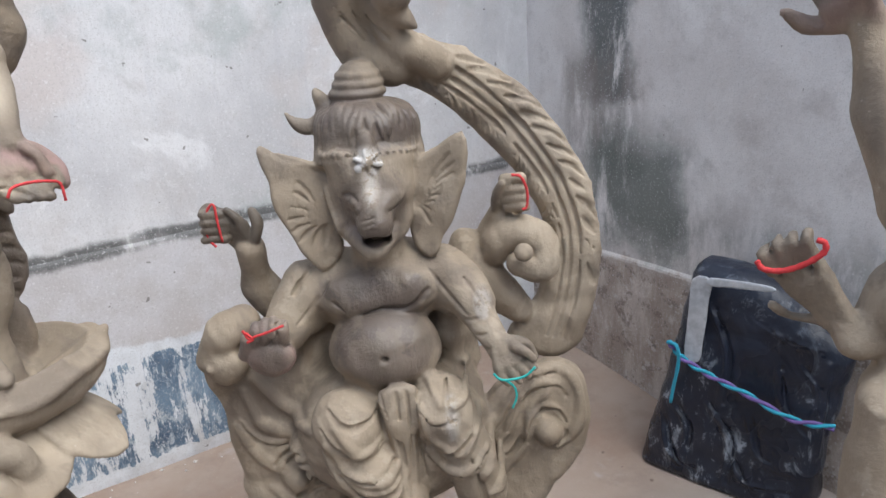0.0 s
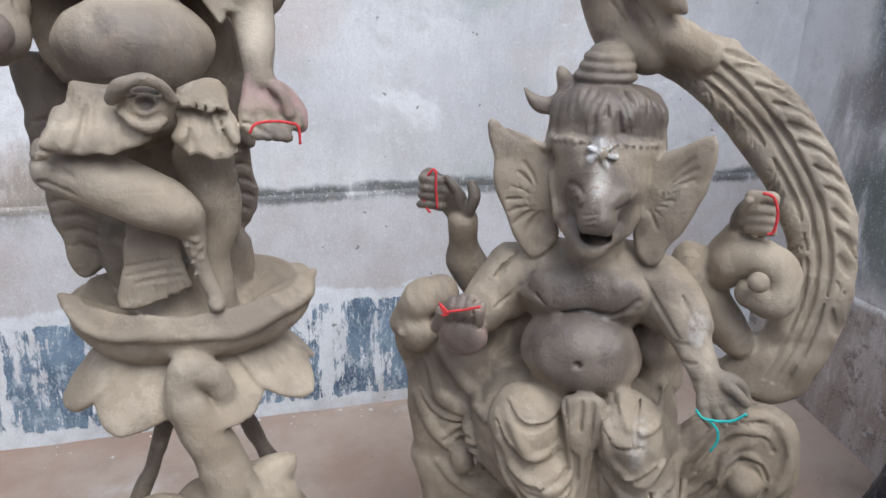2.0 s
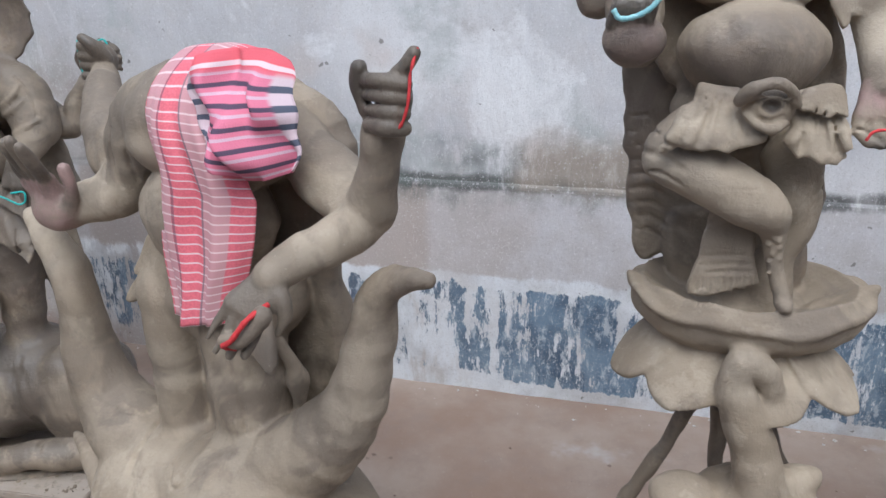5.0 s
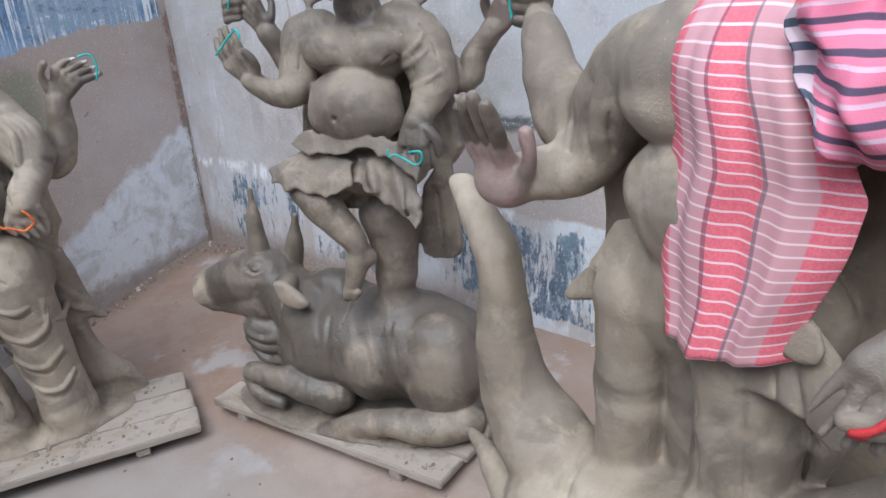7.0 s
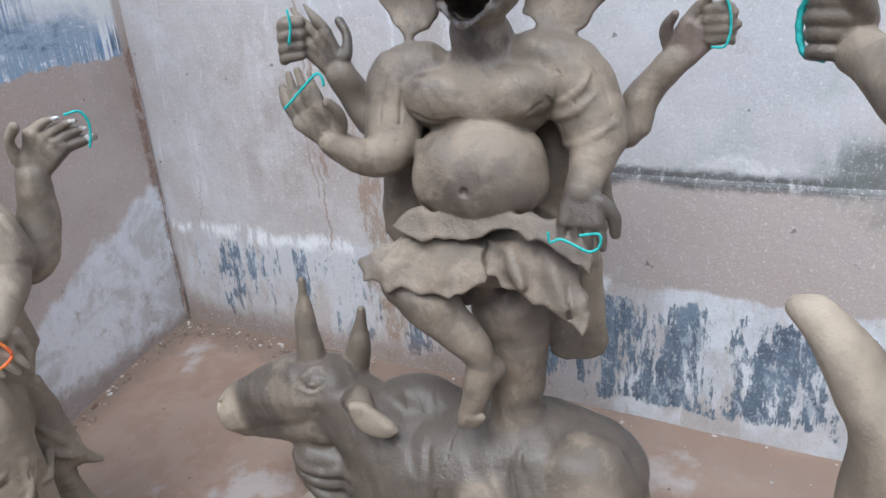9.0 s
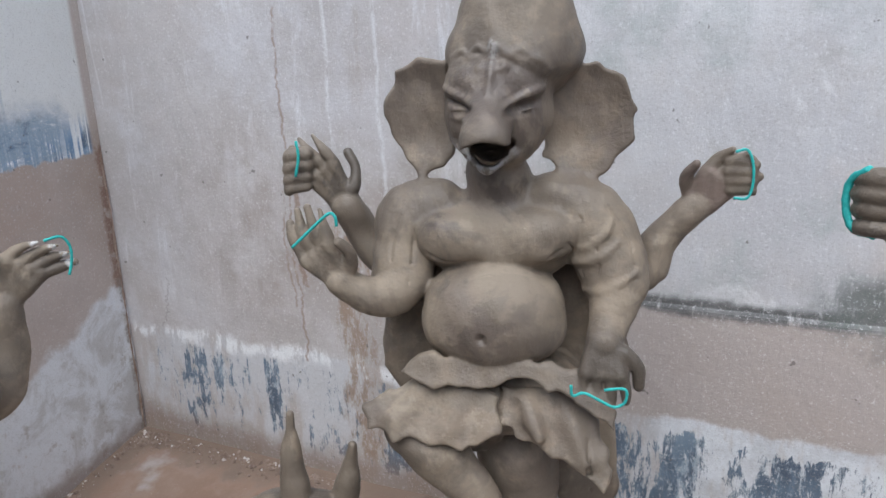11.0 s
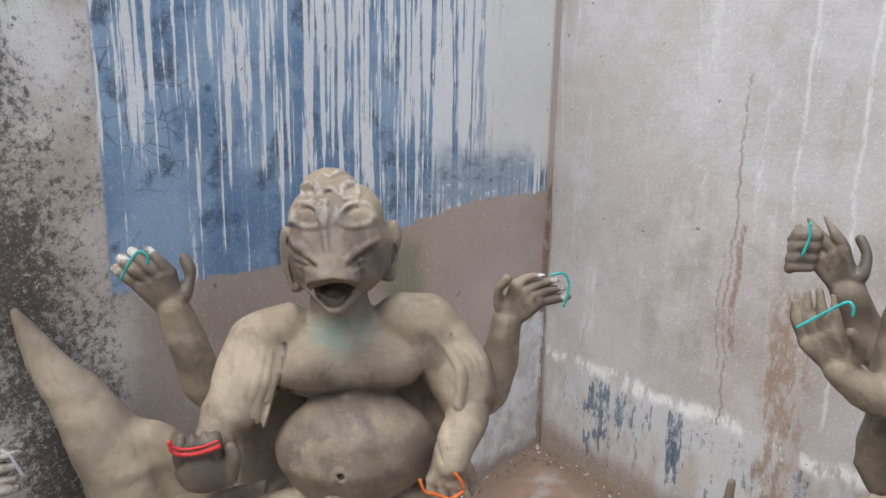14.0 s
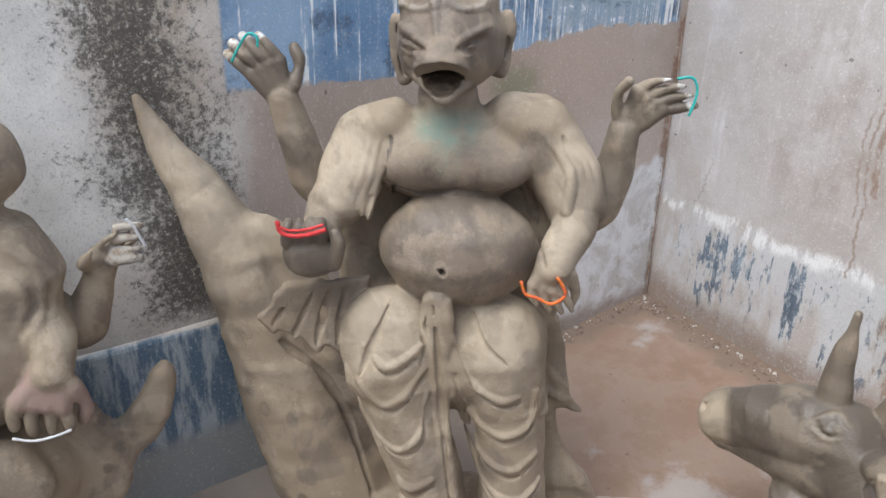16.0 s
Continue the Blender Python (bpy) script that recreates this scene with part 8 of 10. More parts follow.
    s.tube([(0.133, -0.0, 1.055, 0.0563), (0.202, -0.0, 1.026, 0.0739), (0.238, -0.0, 0.957, 0.0676)], k=0.03)
    s.tube([(-0.196, 0.05, 0.915, 0.0575), (-0.293, 0.07, 0.864, 0.0535), (-0.328, 0.06, 0.934, 0.0472), (-0.354, 0.05, 1.022, 0.0383), (-0.368, 0.04, 1.075, 0.0351)], k=0.015)
    s.palm((-0.366, 0.04, 1.071), (-0.398, 0.03, 1.143), (-0.453, 0.02, 1.19), (-0.6, 0, -0.6), 0.087, tint=(0.6, 0, 0), thumb=1, curl=0.5, tip_tint=(0, 0, 0.8))
    s.tube([(-0.182, -0.0, 0.975, 0.0727), (-0.228, -0.04, 0.901, 0.0574), (-0.255, -0.09, 0.846, 0.0442), (-0.271, -0.13, 0.808, 0.0412)], k=0.02)
    s.ball((-0.278, -0.15, 0.781), (0.063, 0.036, 0.051), k=0.015, tint=(0.75, 0, 0))
    s.tube([(-0.325, -0.16, 0.812, 0.0143), (-0.323, -0.17, 0.844, 0.0141), (-0.322, -0.16, 0.857, 0.0106)], k=0.004, tint=(0.75, 0, 0))
    s.tube([(-0.301, -0.16, 0.813, 0.0143), (-0.3, -0.17, 0.845, 0.0141), (-0.299, -0.16, 0.857, 0.0106)], k=0.004, tint=(0.75, 0, 0))
    s.tube([(-0.277, -0.16, 0.814, 0.0143), (-0.276, -0.17, 0.846, 0.0141), (-0.275, -0.16, 0.858, 0.0106)], k=0.004, tint=(0.75, 0, 0))
    s.tube([(-0.256, -0.16, 0.815, 0.0143), (-0.255, -0.17, 0.847, 0.0141), (-0.254, -0.16, 0.859, 0.0106)], k=0.004, tint=(0.75, 0, 0))
    s.tube([(-0.231, -0.16, 0.764, 0.0168), (-0.216, -0.17, 0.814, 0.0142), (-0.221, -0.17, 0.839, 0.0106)], k=0.006, tint=(0.5, 0, 0))
    s.tube([(0.255, 0.05, 0.903, 0.0626), (0.341, 0.06, 0.833, 0.0558), (0.381, 0.06, 0.918, 0.0443), (0.397, 0.05, 1.02, 0.0355)], k=0.015)
    s.palm((0.396, 0.05, 1.026), (0.441, 0.04, 1.093), (0.515, 0.03, 1.116), (0.4, 0, -0.8), 0.088, tint=(0.6, 0, 0), thumb=1, curl=0.4, tip_tint=(0, 0, 0.8))
    s.tube([(0.23, -0.0, 0.983, 0.0722), (0.279, -0.02, 0.899, 0.0627), (0.284, -0.07, 0.838, 0.052), (0.252, -0.11, 0.793, 0.0428), (0.238, -0.13, 0.762, 0.039)], k=0.02)
    s.tube([(0.216, -0.0, 1.001, 0.0793), (0.264, -0.015, 0.93, 0.0774), (0.285, -0.03, 0.883, 0.0701)], k=0.003)
    s.tube([(-0.175, -0.0, 0.989, 0.0774), (-0.208, -0.03, 0.925, 0.0723), (-0.234, -0.06, 0.875, 0.062)], k=0.003)
    s.palm((0.24, -0.13, 0.768), (0.228, -0.145, 0.721), (0.252, -0.15, 0.677), (1, 0, -0.2), 0.086, tint=(0.2, 0, 0), thumb=-1)
    # cloth slung over the upper arms, with its folds
    for n in range(6):
        u = n / 5
        s.tube([(-0.205 + 0.075 * u, -0.050 - 0.012 * math.sin(u * 3), 1.020 - 0.01 * u, 0.010), (-0.228 + 0.085 * u, -0.078 - 0.014 * math.sin(u * 3), 0.945, 0.015), (-0.250 + 0.080 * u, -0.090, 0.868 + 0.012 * math.sin(n * 2.2), 0.013)], 0.004)
    for n in range(4):
        u = n / 3
        s.tube([(0.195 + 0.05 * u, -0.062 + 0.02 * u, 1.045 - 0.005 * u, 0.008), (0.262 + 0.050 * u, -0.085 + 0.035 * u, 0.965, 0.015), (0.262 + 0.070 * u, -0.095 + 0.04 * u, 0.880 - 0.01 * u, 0.012)], 0.005)
    s.line([(-0.118, 1.02), (-0.122, 0.97), (-0.135, 0.915), (-0.13, 0.875)], 0.0042, -0.1, tint=(1.1, 0, 0), k=0.001, sink=-0.2)
    s.line([(0.158, 1.01), (0.172, 0.965), (0.170, 0.915)], 0.0042, -0.1, tint=(1.1, 0, 0), k=0.001, sink=-0.2)
    s.line([(0.245, 1.035), (0.252, 1.02), (0.262, 0.995)], 0.0042, -0.1, tint=(1.1, 0, 0), k=0.001, sink=-0.2)
    s.line([(-0.045, 0.68), (-0.050, 0.64), (-0.046, 0.60), (-0.055, 0.56)], 0.004, -0.1, tint=(1.1, 0, 0), k=0.001, sink=-0.2)
    s.line([(-0.157, 0.897), (-0.177, 0.831)], 0.0075, -0.06, cut=True, k=0.0015, sink=-0.25)
    s.line([(-0.12, 0.873), (-0.107, 0.912), (-0.033, 0.895), (0.016, 0.91)], 0.0074, -0.06, cut=True, k=0.0015, sink=-0.25)
    s.line([(0.15, 0.908), (0.183, 0.883), (0.205, 0.831)], 0.0075, -0.06, cut=True, k=0.0015, sink=-0.25)
    s.line([(0.174, 0.922), (0.197, 0.858), (0.215, 0.778)], 0.0076, -0.06, cut=True, k=0.0015, sink=-0.25)
    s.ball((0.012, -0.0, 0.504), (0.25, 0.167, 0.167), k=0.04)
    s.ball((-0.124, -0.1, 0.563), (0.109, 0.104, 0.12), k=0.03)
    s.ball((0.132, -0.08, 0.54), (0.116, 0.106, 0.127), k=0.03)
    s.tube([(-0.116, -0.11, 0.501, 0.1025), (-0.069, -0.11, 0.346, 0.0843), (-0.019, -0.1, 0.188, 0.0791), (0.015, -0.1, -0.049, 0.089)], k=0.03)
    s.tube([(0.149, -0.08, 0.479, 0.099), (0.172, -0.08, 0.319, 0.0859), (0.19, -0.08, 0.129, 0.0836), (0.204, -0.08, -0.097, 0.0996)], k=0.03)
    s.slab([(-0.044, 0.692), (0.024, 0.688), (0.029, 0.517), (0.034, 0.347), (0.062, 0.112), (0.013, 0.109), (-0.013, 0.345), (-0.029, 0.529)], -0.15, 0.0332, k=0.01)
    s.line([(-0.206, 0.515), (-0.186, 0.425), (-0.134, 0.329), (-0.08, 0.315), (-0.036, 0.369), (-0.027, 0.463)], 0.0104, -0.14, cut=False, k=0.007)
    s.line([(-0.203, 0.495), (-0.183, 0.403), (-0.13, 0.306), (-0.076, 0.292), (-0.032, 0.346), (-0.023, 0.442)], 0.0065, -0.14, cut=True, k=0.0015, sink=-0.25)
    s.line([(-0.223, 0.485), (-0.205, 0.369), (-0.144, 0.24), (-0.073, 0.184), (-0.011, 0.221)], 0.011, -0.14, cut=False, k=0.007)
    s.line([(-0.219, 0.463), (-0.201, 0.346), (-0.141, 0.217), (-0.068, 0.16), (-0.006, 0.198)], 0.0069, -0.14, cut=True, k=0.0015, sink=-0.25)
    s.line([(-0.227, 0.439), (-0.193, 0.28), (-0.115, 0.164), (-0.044, 0.097)], 0.0113, -0.14, cut=False, k=0.007)
    s.line([(-0.223, 0.417), (-0.19, 0.257), (-0.11, 0.14), (-0.039, 0.072)], 0.0071, -0.14, cut=True, k=0.0015, sink=-0.25)
    s.line([(-0.164, 0.591), (-0.113, 0.546), (-0.037, 0.585)], 0.0101, -0.14, cut=False, k=0.007)
    s.line([(-0.16, 0.571), (-0.109, 0.526), (-0.033, 0.564)], 0.0064, -0.14, cut=True, k=0.0015, sink=-0.25)
    s.line([(-0.178, 0.502), (-0.114, 0.444), (-0.033, 0.523)], 0.0103, -0.14, cut=False, k=0.007)
    s.line([(-0.175, 0.481), (-0.11, 0.422), (-0.029, 0.502)], 0.0065, -0.14, cut=True, k=0.0015, sink=-0.25)
    s.line([(0.026, 0.599), (0.068, 0.497), (0.135, 0.452), (0.18, 0.457)], 0.0104, -0.14, cut=False, k=0.007)
    s.line([(0.031, 0.579), (0.073, 0.477), (0.14, 0.43), (0.185, 0.436)], 0.0065, -0.14, cut=True, k=0.0015, sink=-0.25)
    s.line([(0.028, 0.526), (0.066, 0.405), (0.14, 0.345), (0.211, 0.38), (0.219, 0.459)], 0.0104, -0.14, cut=False, k=0.007)
    s.line([(0.033, 0.505), (0.071, 0.383), (0.146, 0.322), (0.217, 0.358), (0.224, 0.437)], 0.0065, -0.14, cut=True, k=0.0015, sink=-0.25)
    s.line([(0.033, 0.45), (0.084, 0.293), (0.166, 0.244), (0.232, 0.284)], 0.0108, -0.14, cut=False, k=0.007)
    s.line([(0.038, 0.429), (0.089, 0.27), (0.172, 0.22), (0.237, 0.261)], 0.0068, -0.14, cut=True, k=0.0015, sink=-0.25)
    s.line([(0.042, 0.34), (0.107, 0.193), (0.192, 0.152), (0.251, 0.2)], 0.011, -0.14, cut=False, k=0.007)
    s.line([(0.046, 0.318), (0.112, 0.169), (0.198, 0.128), (0.257, 0.177)], 0.0069, -0.14, cut=True, k=0.0015, sink=-0.25)
    s.line([(-0.013, 0.678), (-0.003, 0.537), (0.014, 0.354), (0.033, 0.154)], 0.0083, -0.16, cut=True, k=0.0015, sink=-0.25)
    s.line([(-0.03, 0.65), (-0.041, 0.535)], 0.0076, -0.16, cut=True, k=0.0015, sink=-0.25)
    s.line([(-0.111, 0.674), (-0.149, 0.588), (-0.175, 0.514)], 0.0077, -0.16, cut=True, k=0.0015, sink=-0.25)
    s.line([(0.061, 0.681), (0.089, 0.598), (0.155, 0.543)], 0.0076, -0.16, cut=True, k=0.0015, sink=-0.25)
    s.slab(ragged([(-0.345, 0.695), (-0.412, 0.617), (-0.381, 0.572), (-0.367, 0.581), (-0.337, 0.538), (-0.321, 0.55), (-0.289, 0.509), (-0.267, 0.525), (-0.23, 0.496), (-0.17, 0.577), (-0.169, 0.693)], 0.004, 0.022, 21), -0.09, 0.0204, k=0.004, gx=0.3)
    s.line([(-0.32, 0.685), (-0.38, 0.596)], 0.0065, -0.1, cut=True, k=0.0015, sink=-0.25)
    s.line([(-0.289, 0.676), (-0.337, 0.561)], 0.0065, -0.1, cut=True, k=0.0015, sink=-0.25)
    s.line([(-0.257, 0.666), (-0.289, 0.53)], 0.0065, -0.1, cut=True, k=0.0015, sink=-0.25)
    s.line([(-0.221, 0.668), (-0.244, 0.52)], 0.0065, -0.1, cut=True, k=0.0015, sink=-0.25)
    s.tube([(-0.719, 0.09, 1.055, 0.0104), (-0.669, 0.09, 0.945, 0.0373), (-0.588, 0.09, 0.811, 0.0713), (-0.514, 0.1, 0.661, 0.0995), (-0.456, 0.12, 0.467, 0.1254), (-0.391, 0.13, 0.252, 0.1531), (-0.305, 0.13, 0.026, 0.1759), (-0.227, 0.12, -0.256, 0.1976)], k=0.02, smooth=False)
    s.slab([(-0.514, 0.744), (-0.394, 0.756), (-0.267, 0.568), (-0.183, 0.37), (-0.091, 0.119), (-0.055, -0.249), (-0.292, -0.262), (-0.411, 0.064), (-0.481, 0.426)], 0.1, 0.0895, k=0.03)
    s.line([(-0.399, 0.475), (-0.318, 0.38), (-0.249, 0.244), (-0.177, 0.024)], 0.0124, 0.02, cut=True, k=0.0015, sink=-0.25)
    s.stain((-0.49, -0.0, 0.334), (0.016, 0.13, 0.025), (0.55, 0, 0))
    s.stain((-0.45, -0.0, 0.284), (0.016, 0.132, 0.025), (0.55, 0, 0))
    s.stain((-0.378, -0.0, 0.261), (0.016, 0.132, 0.025), (0.55, 0, 0))
    s.stain((-0.344, -0.0, 0.21), (0.016, 0.133, 0.025), (0.55, 0, 0))
    s.stain((-0.334, -0.0, 0.091), (0.017, 0.137, 0.026), (0.55, 0, 0))
    s.stain((-0.36, -0.0, 0.013), (0.017, 0.139, 0.026), (0.55, 0, 0))
    s.stain((-0.473, -0.0, 0.176), (0.016, 0.134, 0.025), (0.55, 0, 0))
    s.slab([(0.213, 0.478), (0.293, 0.546), (0.338, 0.332), (0.376, 0.272), (0.308, 0.277), (0.342, 0.151), (0.431, 0.021), (0.469, -0.181), (0.274, -0.191)], 0.06, 0.0654, k=0.015)
    s.line([(0.239, 0.381), (0.3, 0.333), (0.366, 0.297)], 0.0103, 0.03, cut=False, k=0.007)
    s.line([(0.256, 0.432), (0.321, 0.351)], 0.0102, 0.03, cut=False, k=0.007)
    s.stain((0.014, -0.05, 0.951), (0.171, 0.11, 0.068), (0.7, 0.06, 0), 0.07)
    s.stain((0.035, -0.1, 0.788), (0.173, 0.185, 0.121), (0.7, 0.06, 0), 0.07)
    s.stain((-0.004, -0.06, 1.18), (0.126, 0.172, 0.126), (0.7, 0.06, 0), 0.07)
    # shade between tail and leg, put into the clay's tone
    s.stain((-0.207, 0.05, 0.296), (0.089, 0.119, 0.179), (0.7, 0.06, 0), 0.07)
    s.ball((0.0, -0.02, -0.03), (0.40, 0.17, 0.04), k=0.03)
    s.stain((0.275, -0.06, 0.955), (0.062, 0.11, 0.098), (0.0, 0, -0.6), 0.03)
    s.stain((-0.205, -0.06, 0.942), (0.068, 0.111, 0.092), (0.0, 0, -0.55), 0.03)
    s.stain((0.265, -0.09, 0.819), (0.061, 0.086, 0.074), (0.0, 0, -0.5), 0.07)
    s.stain((-0.118, -0.15, 0.598), (0.101, 0.113, 0.101), (0.0, 0, -0.5), 0.07)
    s.stain((0.131, -0.13, 0.524), (0.077, 0.103, 0.116), (0.0, 0, -0.5), 0.07)
    s.stain((-0.573, 0.05, 0.833), (0.174, 0.16, 0.254), (0.0, 0, -0.5), 0.07)
    s.stain((-0.073, -0.15, 0.342), (0.093, 0.107, 0.147), (0.0, 0, -0.5), 0.07)
    s.stain((0.001, -0.03, 1.039), (0.068, 0.109, 0.041), (0.3, -0.75, 0), 0.07)
    s.stain((0.001, -0.07, 0.988), (0.016, 0.072, 0.041), (0.3, -0.75, 0), 0.07)
    for c, r in (((0.40, 0.05, 1.03), 0.07), ((0.375, 0.05, 0.93), 0.06), ((-0.34, 0.05, 0.98), 0.06), ((0.19, -0.03, 1.0), 0.055), ((0.10, -0.1, 0.83), 0.05), ((-0.05, -0.1, 0.72), 0.06)):
        s.stain(c, (r * 0.8, 0.12, r), (0.55, 0, 0), 0.03)
    ob = new("statue", s.skin("statue", floor=-0.03))
    ob.data.materials.append(clay_mat)
    ob.matrix_world = pose(-2.240, 1.520, 0, 0, 0, 60.33)
    tagged(ob, "clay elephant-headed idol before a sweeping upturned tail", "statue", "clay idols along the wall")
    return ob


clay_swept()


def clay_next():
    s = Clay(0.006, (0, 0, 0))
    s.ball((-0.073, 0.02, 0.719), (0.173, 0.127, 0.138), k=0.03)
    s.ball((-0.098, -0.0, 0.576), (0.164, 0.141, 0.153), k=0.03)
    s.tube([(-0.041, -0.0, 0.871, 0.0607), (-0.028, -0.0, 0.939, 0.0652)], k=0.03)
    s.ball((-0.017, -0.0, 0.994), (0.097, 0.091, 0.102), k=0.03)
    s.tube([(0.019, -0.0, 0.827, 0.0679), (0.043, -0.0, 0.761, 0.0718), (0.035, -0.0, 0.685, 0.0637)], k=0.03)
    s.tube([(0.039, 0.04, 0.665, 0.0582), (0.115, 0.05, 0.591, 0.0505), (0.154, 0.04, 0.659, 0.0423), (0.179, 0.03, 0.728, 0.0343)], k=0.015)
    s.palm((0.178, 0.03, 0.726), (0.201, 0.02, 0.776), (0.254, 0.01, 0.812), (0.5, 0, 0.6), 0.075, tint=(0.35, 0, 0), thumb=1)
    s.tube([(0.224, -0.0, 0.835, 0.013), (0.271, -0.01, 0.838, 0.0107)], k=0.004, tint=(0.3, 0, 0.3))
    s.tube([(0.22, -0.0, 0.81, 0.0131), (0.268, -0.01, 0.812, 0.0108)], k=0.004, tint=(0.3, 0, 0.3))
    s.tube([(0.217, -0.0, 0.784, 0.0132), (0.265, -0.01, 0.787, 0.0108)], k=0.004, tint=(0.3, 0, 0.3))
    s.tube([(0.214, -0.0, 0.765, 0.0132), (0.263, -0.01, 0.767, 0.0109)], k=0.004, tint=(0.3, 0, 0.3))
    s.tube([(0.03, -0.0, 0.686, 0.0612), (0.068, -0.05, 0.638, 0.0514), (0.076, -0.09, 0.605, 0.0416), (0.067, -0.11, 0.578, 0.039)], k=0.02)
    s.palm((0.067, -0.11, 0.578), (0.043, -0.125, 0.518), (0.039, -0.13, 0.461), (1, 0, -0.1), 0.105, tint=(0.35, 0, 0), thumb=-1, pink=0.6)
    s.line([(0.035, 0.832), (0.075, 0.778), (0.066, 0.691), (0.033, 0.644)], 0.0104, -0.05, cut=False, k=0.007)
    s.line([(0.059, 0.829), (0.098, 0.762), (0.086, 0.687)], 0.0104, -0.05, cut=False, k=0.007)
    s.line([(0.012, 0.811), (0.043, 0.733), (0.015, 0.661)], 0.0103, -0.05, cut=False, k=0.007)
    s.slab([(0.007, 0.47), (0.104, 0.433), (0.158, 0.355), (0.215, 0.415), (0.274, 0.493), (0.306, 0.442), (0.262, 0.308), (0.203, 0.248), (0.172, 0.172), (0.118, 0.102), (-0.063, 0.056)], 0.02, 0.0541, k=0.012)
    s.stain((0.131, -0.0, 0.37), (0.012, 0.078, 0.016), (0.55, 0, 0))
    s.stain((0.124, -0.0, 0.236), (0.012, 0.08, 0.016), (0.55, 0, 0))
    s.stain((0.156, -0.0, 0.292), (0.012, 0.08, 0.016), (0.55, 0, 0))
    s.stain((0.19, -0.0, 0.316), (0.012, 0.08, 0.016), (0.55, 0, 0))
    s.ball((-0.114, -0.0, 0.272), (0.189, 0.139, 0.164), k=0.04)
    s.tube([(-0.055, -0.08, 0.363, 0.0599), (-0.02, -0.1, 0.309, 0.0557)], k=0.02)
    s.ball((-0.152, -0.0, 0.071), (0.223, 0.157, 0.157), k=0.04)
    ob = new("statue", s.skin("statue", floor=-0.135))
    ob.data.materials.append(clay_mat)
    ob.matrix_world = pose(-2.460, 0.620, 0, 0, 0, 84.26)
    tagged(ob, "clay idol in draped cloth with raised open palm", "statue", "clay idols along the wall")
    return ob


clay_next()


def clay_edge():
    s = Clay(0.006, (0, 0, 0))
    s.tube([(0.04, -0.0, 1.08, 0.0617), (0.003, -0.0, 1.044, 0.0397), (-0.024, -0.02, 1.016, 0.0257), (-0.038, -0.02, 1.029, 0.0237)], k=0.02)
    s.palm((-0.039, -0.02, 1.027), (-0.087, -0.03, 1.087), (-0.123, -0.03, 1.128), (0.7, 0, -0.5), 0.066, tint=(0.35, 0, 0), thumb=1, curl=0.3)
    s.tube([(-0.13, -0.04, 1.102, 0.0101), (-0.14, -0.05, 1.124, 0.0093), (-0.139, -0.04, 1.131, 0.0072)], k=0.004, tint=(0.45, 0, 0))
    s.tube([(-0.115, -0.04, 1.115, 0.01), (-0.124, -0.05, 1.137, 0.0092), (-0.124, -0.04, 1.145, 0.0071)], k=0.004, tint=(0.45, 0, 0))
    s.tube([(-0.099, -0.04, 1.124, 0.0099), (-0.109, -0.05, 1.145, 0.0091), (-0.108, -0.04, 1.152, 0.007)], k=0.004, tint=(0.45, 0, 0))
    s.tube([(-0.084, -0.04, 1.127, 0.0098), (-0.093, -0.05, 1.148, 0.009), (-0.092, -0.04, 1.155, 0.007)], k=0.004, tint=(0.45, 0, 0))
    s.tube([(0.042, -0.0, 1.153, 0.0467), (-0.009, -0.0, 1.231, 0.0347), (-0.033, -0.0, 1.31, 0.029), (-0.047, -0.0, 1.368, 0.0234), (-0.059, -0.0, 1.406, 0.0219)], k=0.02)
    s.palm((-0.057, -0.0, 1.399), (-0.077, -0.01, 1.425), (-0.11, -0.01, 1.47), (0.8, 0, -0.5), 0.071, tint=(0.2, 0, 0), thumb=1, pink=0.4)
    s.ball((0.081, 0.05, 1.037), (0.107, 0.078, 0.121), k=0.03)
    s.ball((0.097, -0.0, 0.907), (0.12, 0.099, 0.127), k=0.03)
    s.ball((0.112, -0.0, 0.74), (0.126, 0.104, 0.118), k=0.04)
    s.tube([(0.064, 0.02, 1.163, 0.0401), (0.056, -0.0, 1.215, 0.0387)], k=0.03)
    s.ball((0.052, -0.0, 1.248), (0.058, 0.058, 0.064), k=0.03)
    s.tube([(0.016, -0.05, 0.945, 0.0349), (0.017, -0.05, 0.88, 0.0428), (0.026, -0.05, 0.797, 0.0511)], k=0.02)
    s.line([(-0.0, 0.952), (0.012, 0.948), (0.022, 0.958)], 0.0053, -0.1, cut=False, k=0.007)
    s.tube([(0.12, 0, 0.5, 0.16), (0.12, 0, -0.1, 0.17)], k=0.03)
    ob = new("statue", s.skin("statue", floor=-0.13))
    ob.data.materials.append(clay_mat)
    ob.matrix_world = pose(1.894, 0.950, 0, 0, 0, -66.53)
    tagged(ob, "clay idol with upturned palm tied with red string", "statue", "clay idols along the wall")
    return ob


clay_edge()


# ---- loose things: strings, stick, cloth, boards, bundle, rubble ----
red_mat = plain("red_string", (0.62, 0.045, 0.05), (0.50, 0.03, 0.035), 200, 0.7, 0.3)
teal_mat = plain("teal_string", (0.03, 0.36, 0.33), (0.05, 0.45, 0.42), 200, 0.6, 0.3)
pale_teal_mat = plain("pale_teal_ribbon", (0.22, 0.48, 0.52), (0.35, 0.60, 0.62), 150, 0.5, 0.3)
orange_mat = plain("orange_string", (0.70, 0.20, 0.03), (0.62, 0.09, 0.04), 90, 0.7, 0.3)
white_mat = plain("white_string", (0.68, 0.66, 0.68), (0.56, 0.58, 0.60), 150, 0.7, 0.3)
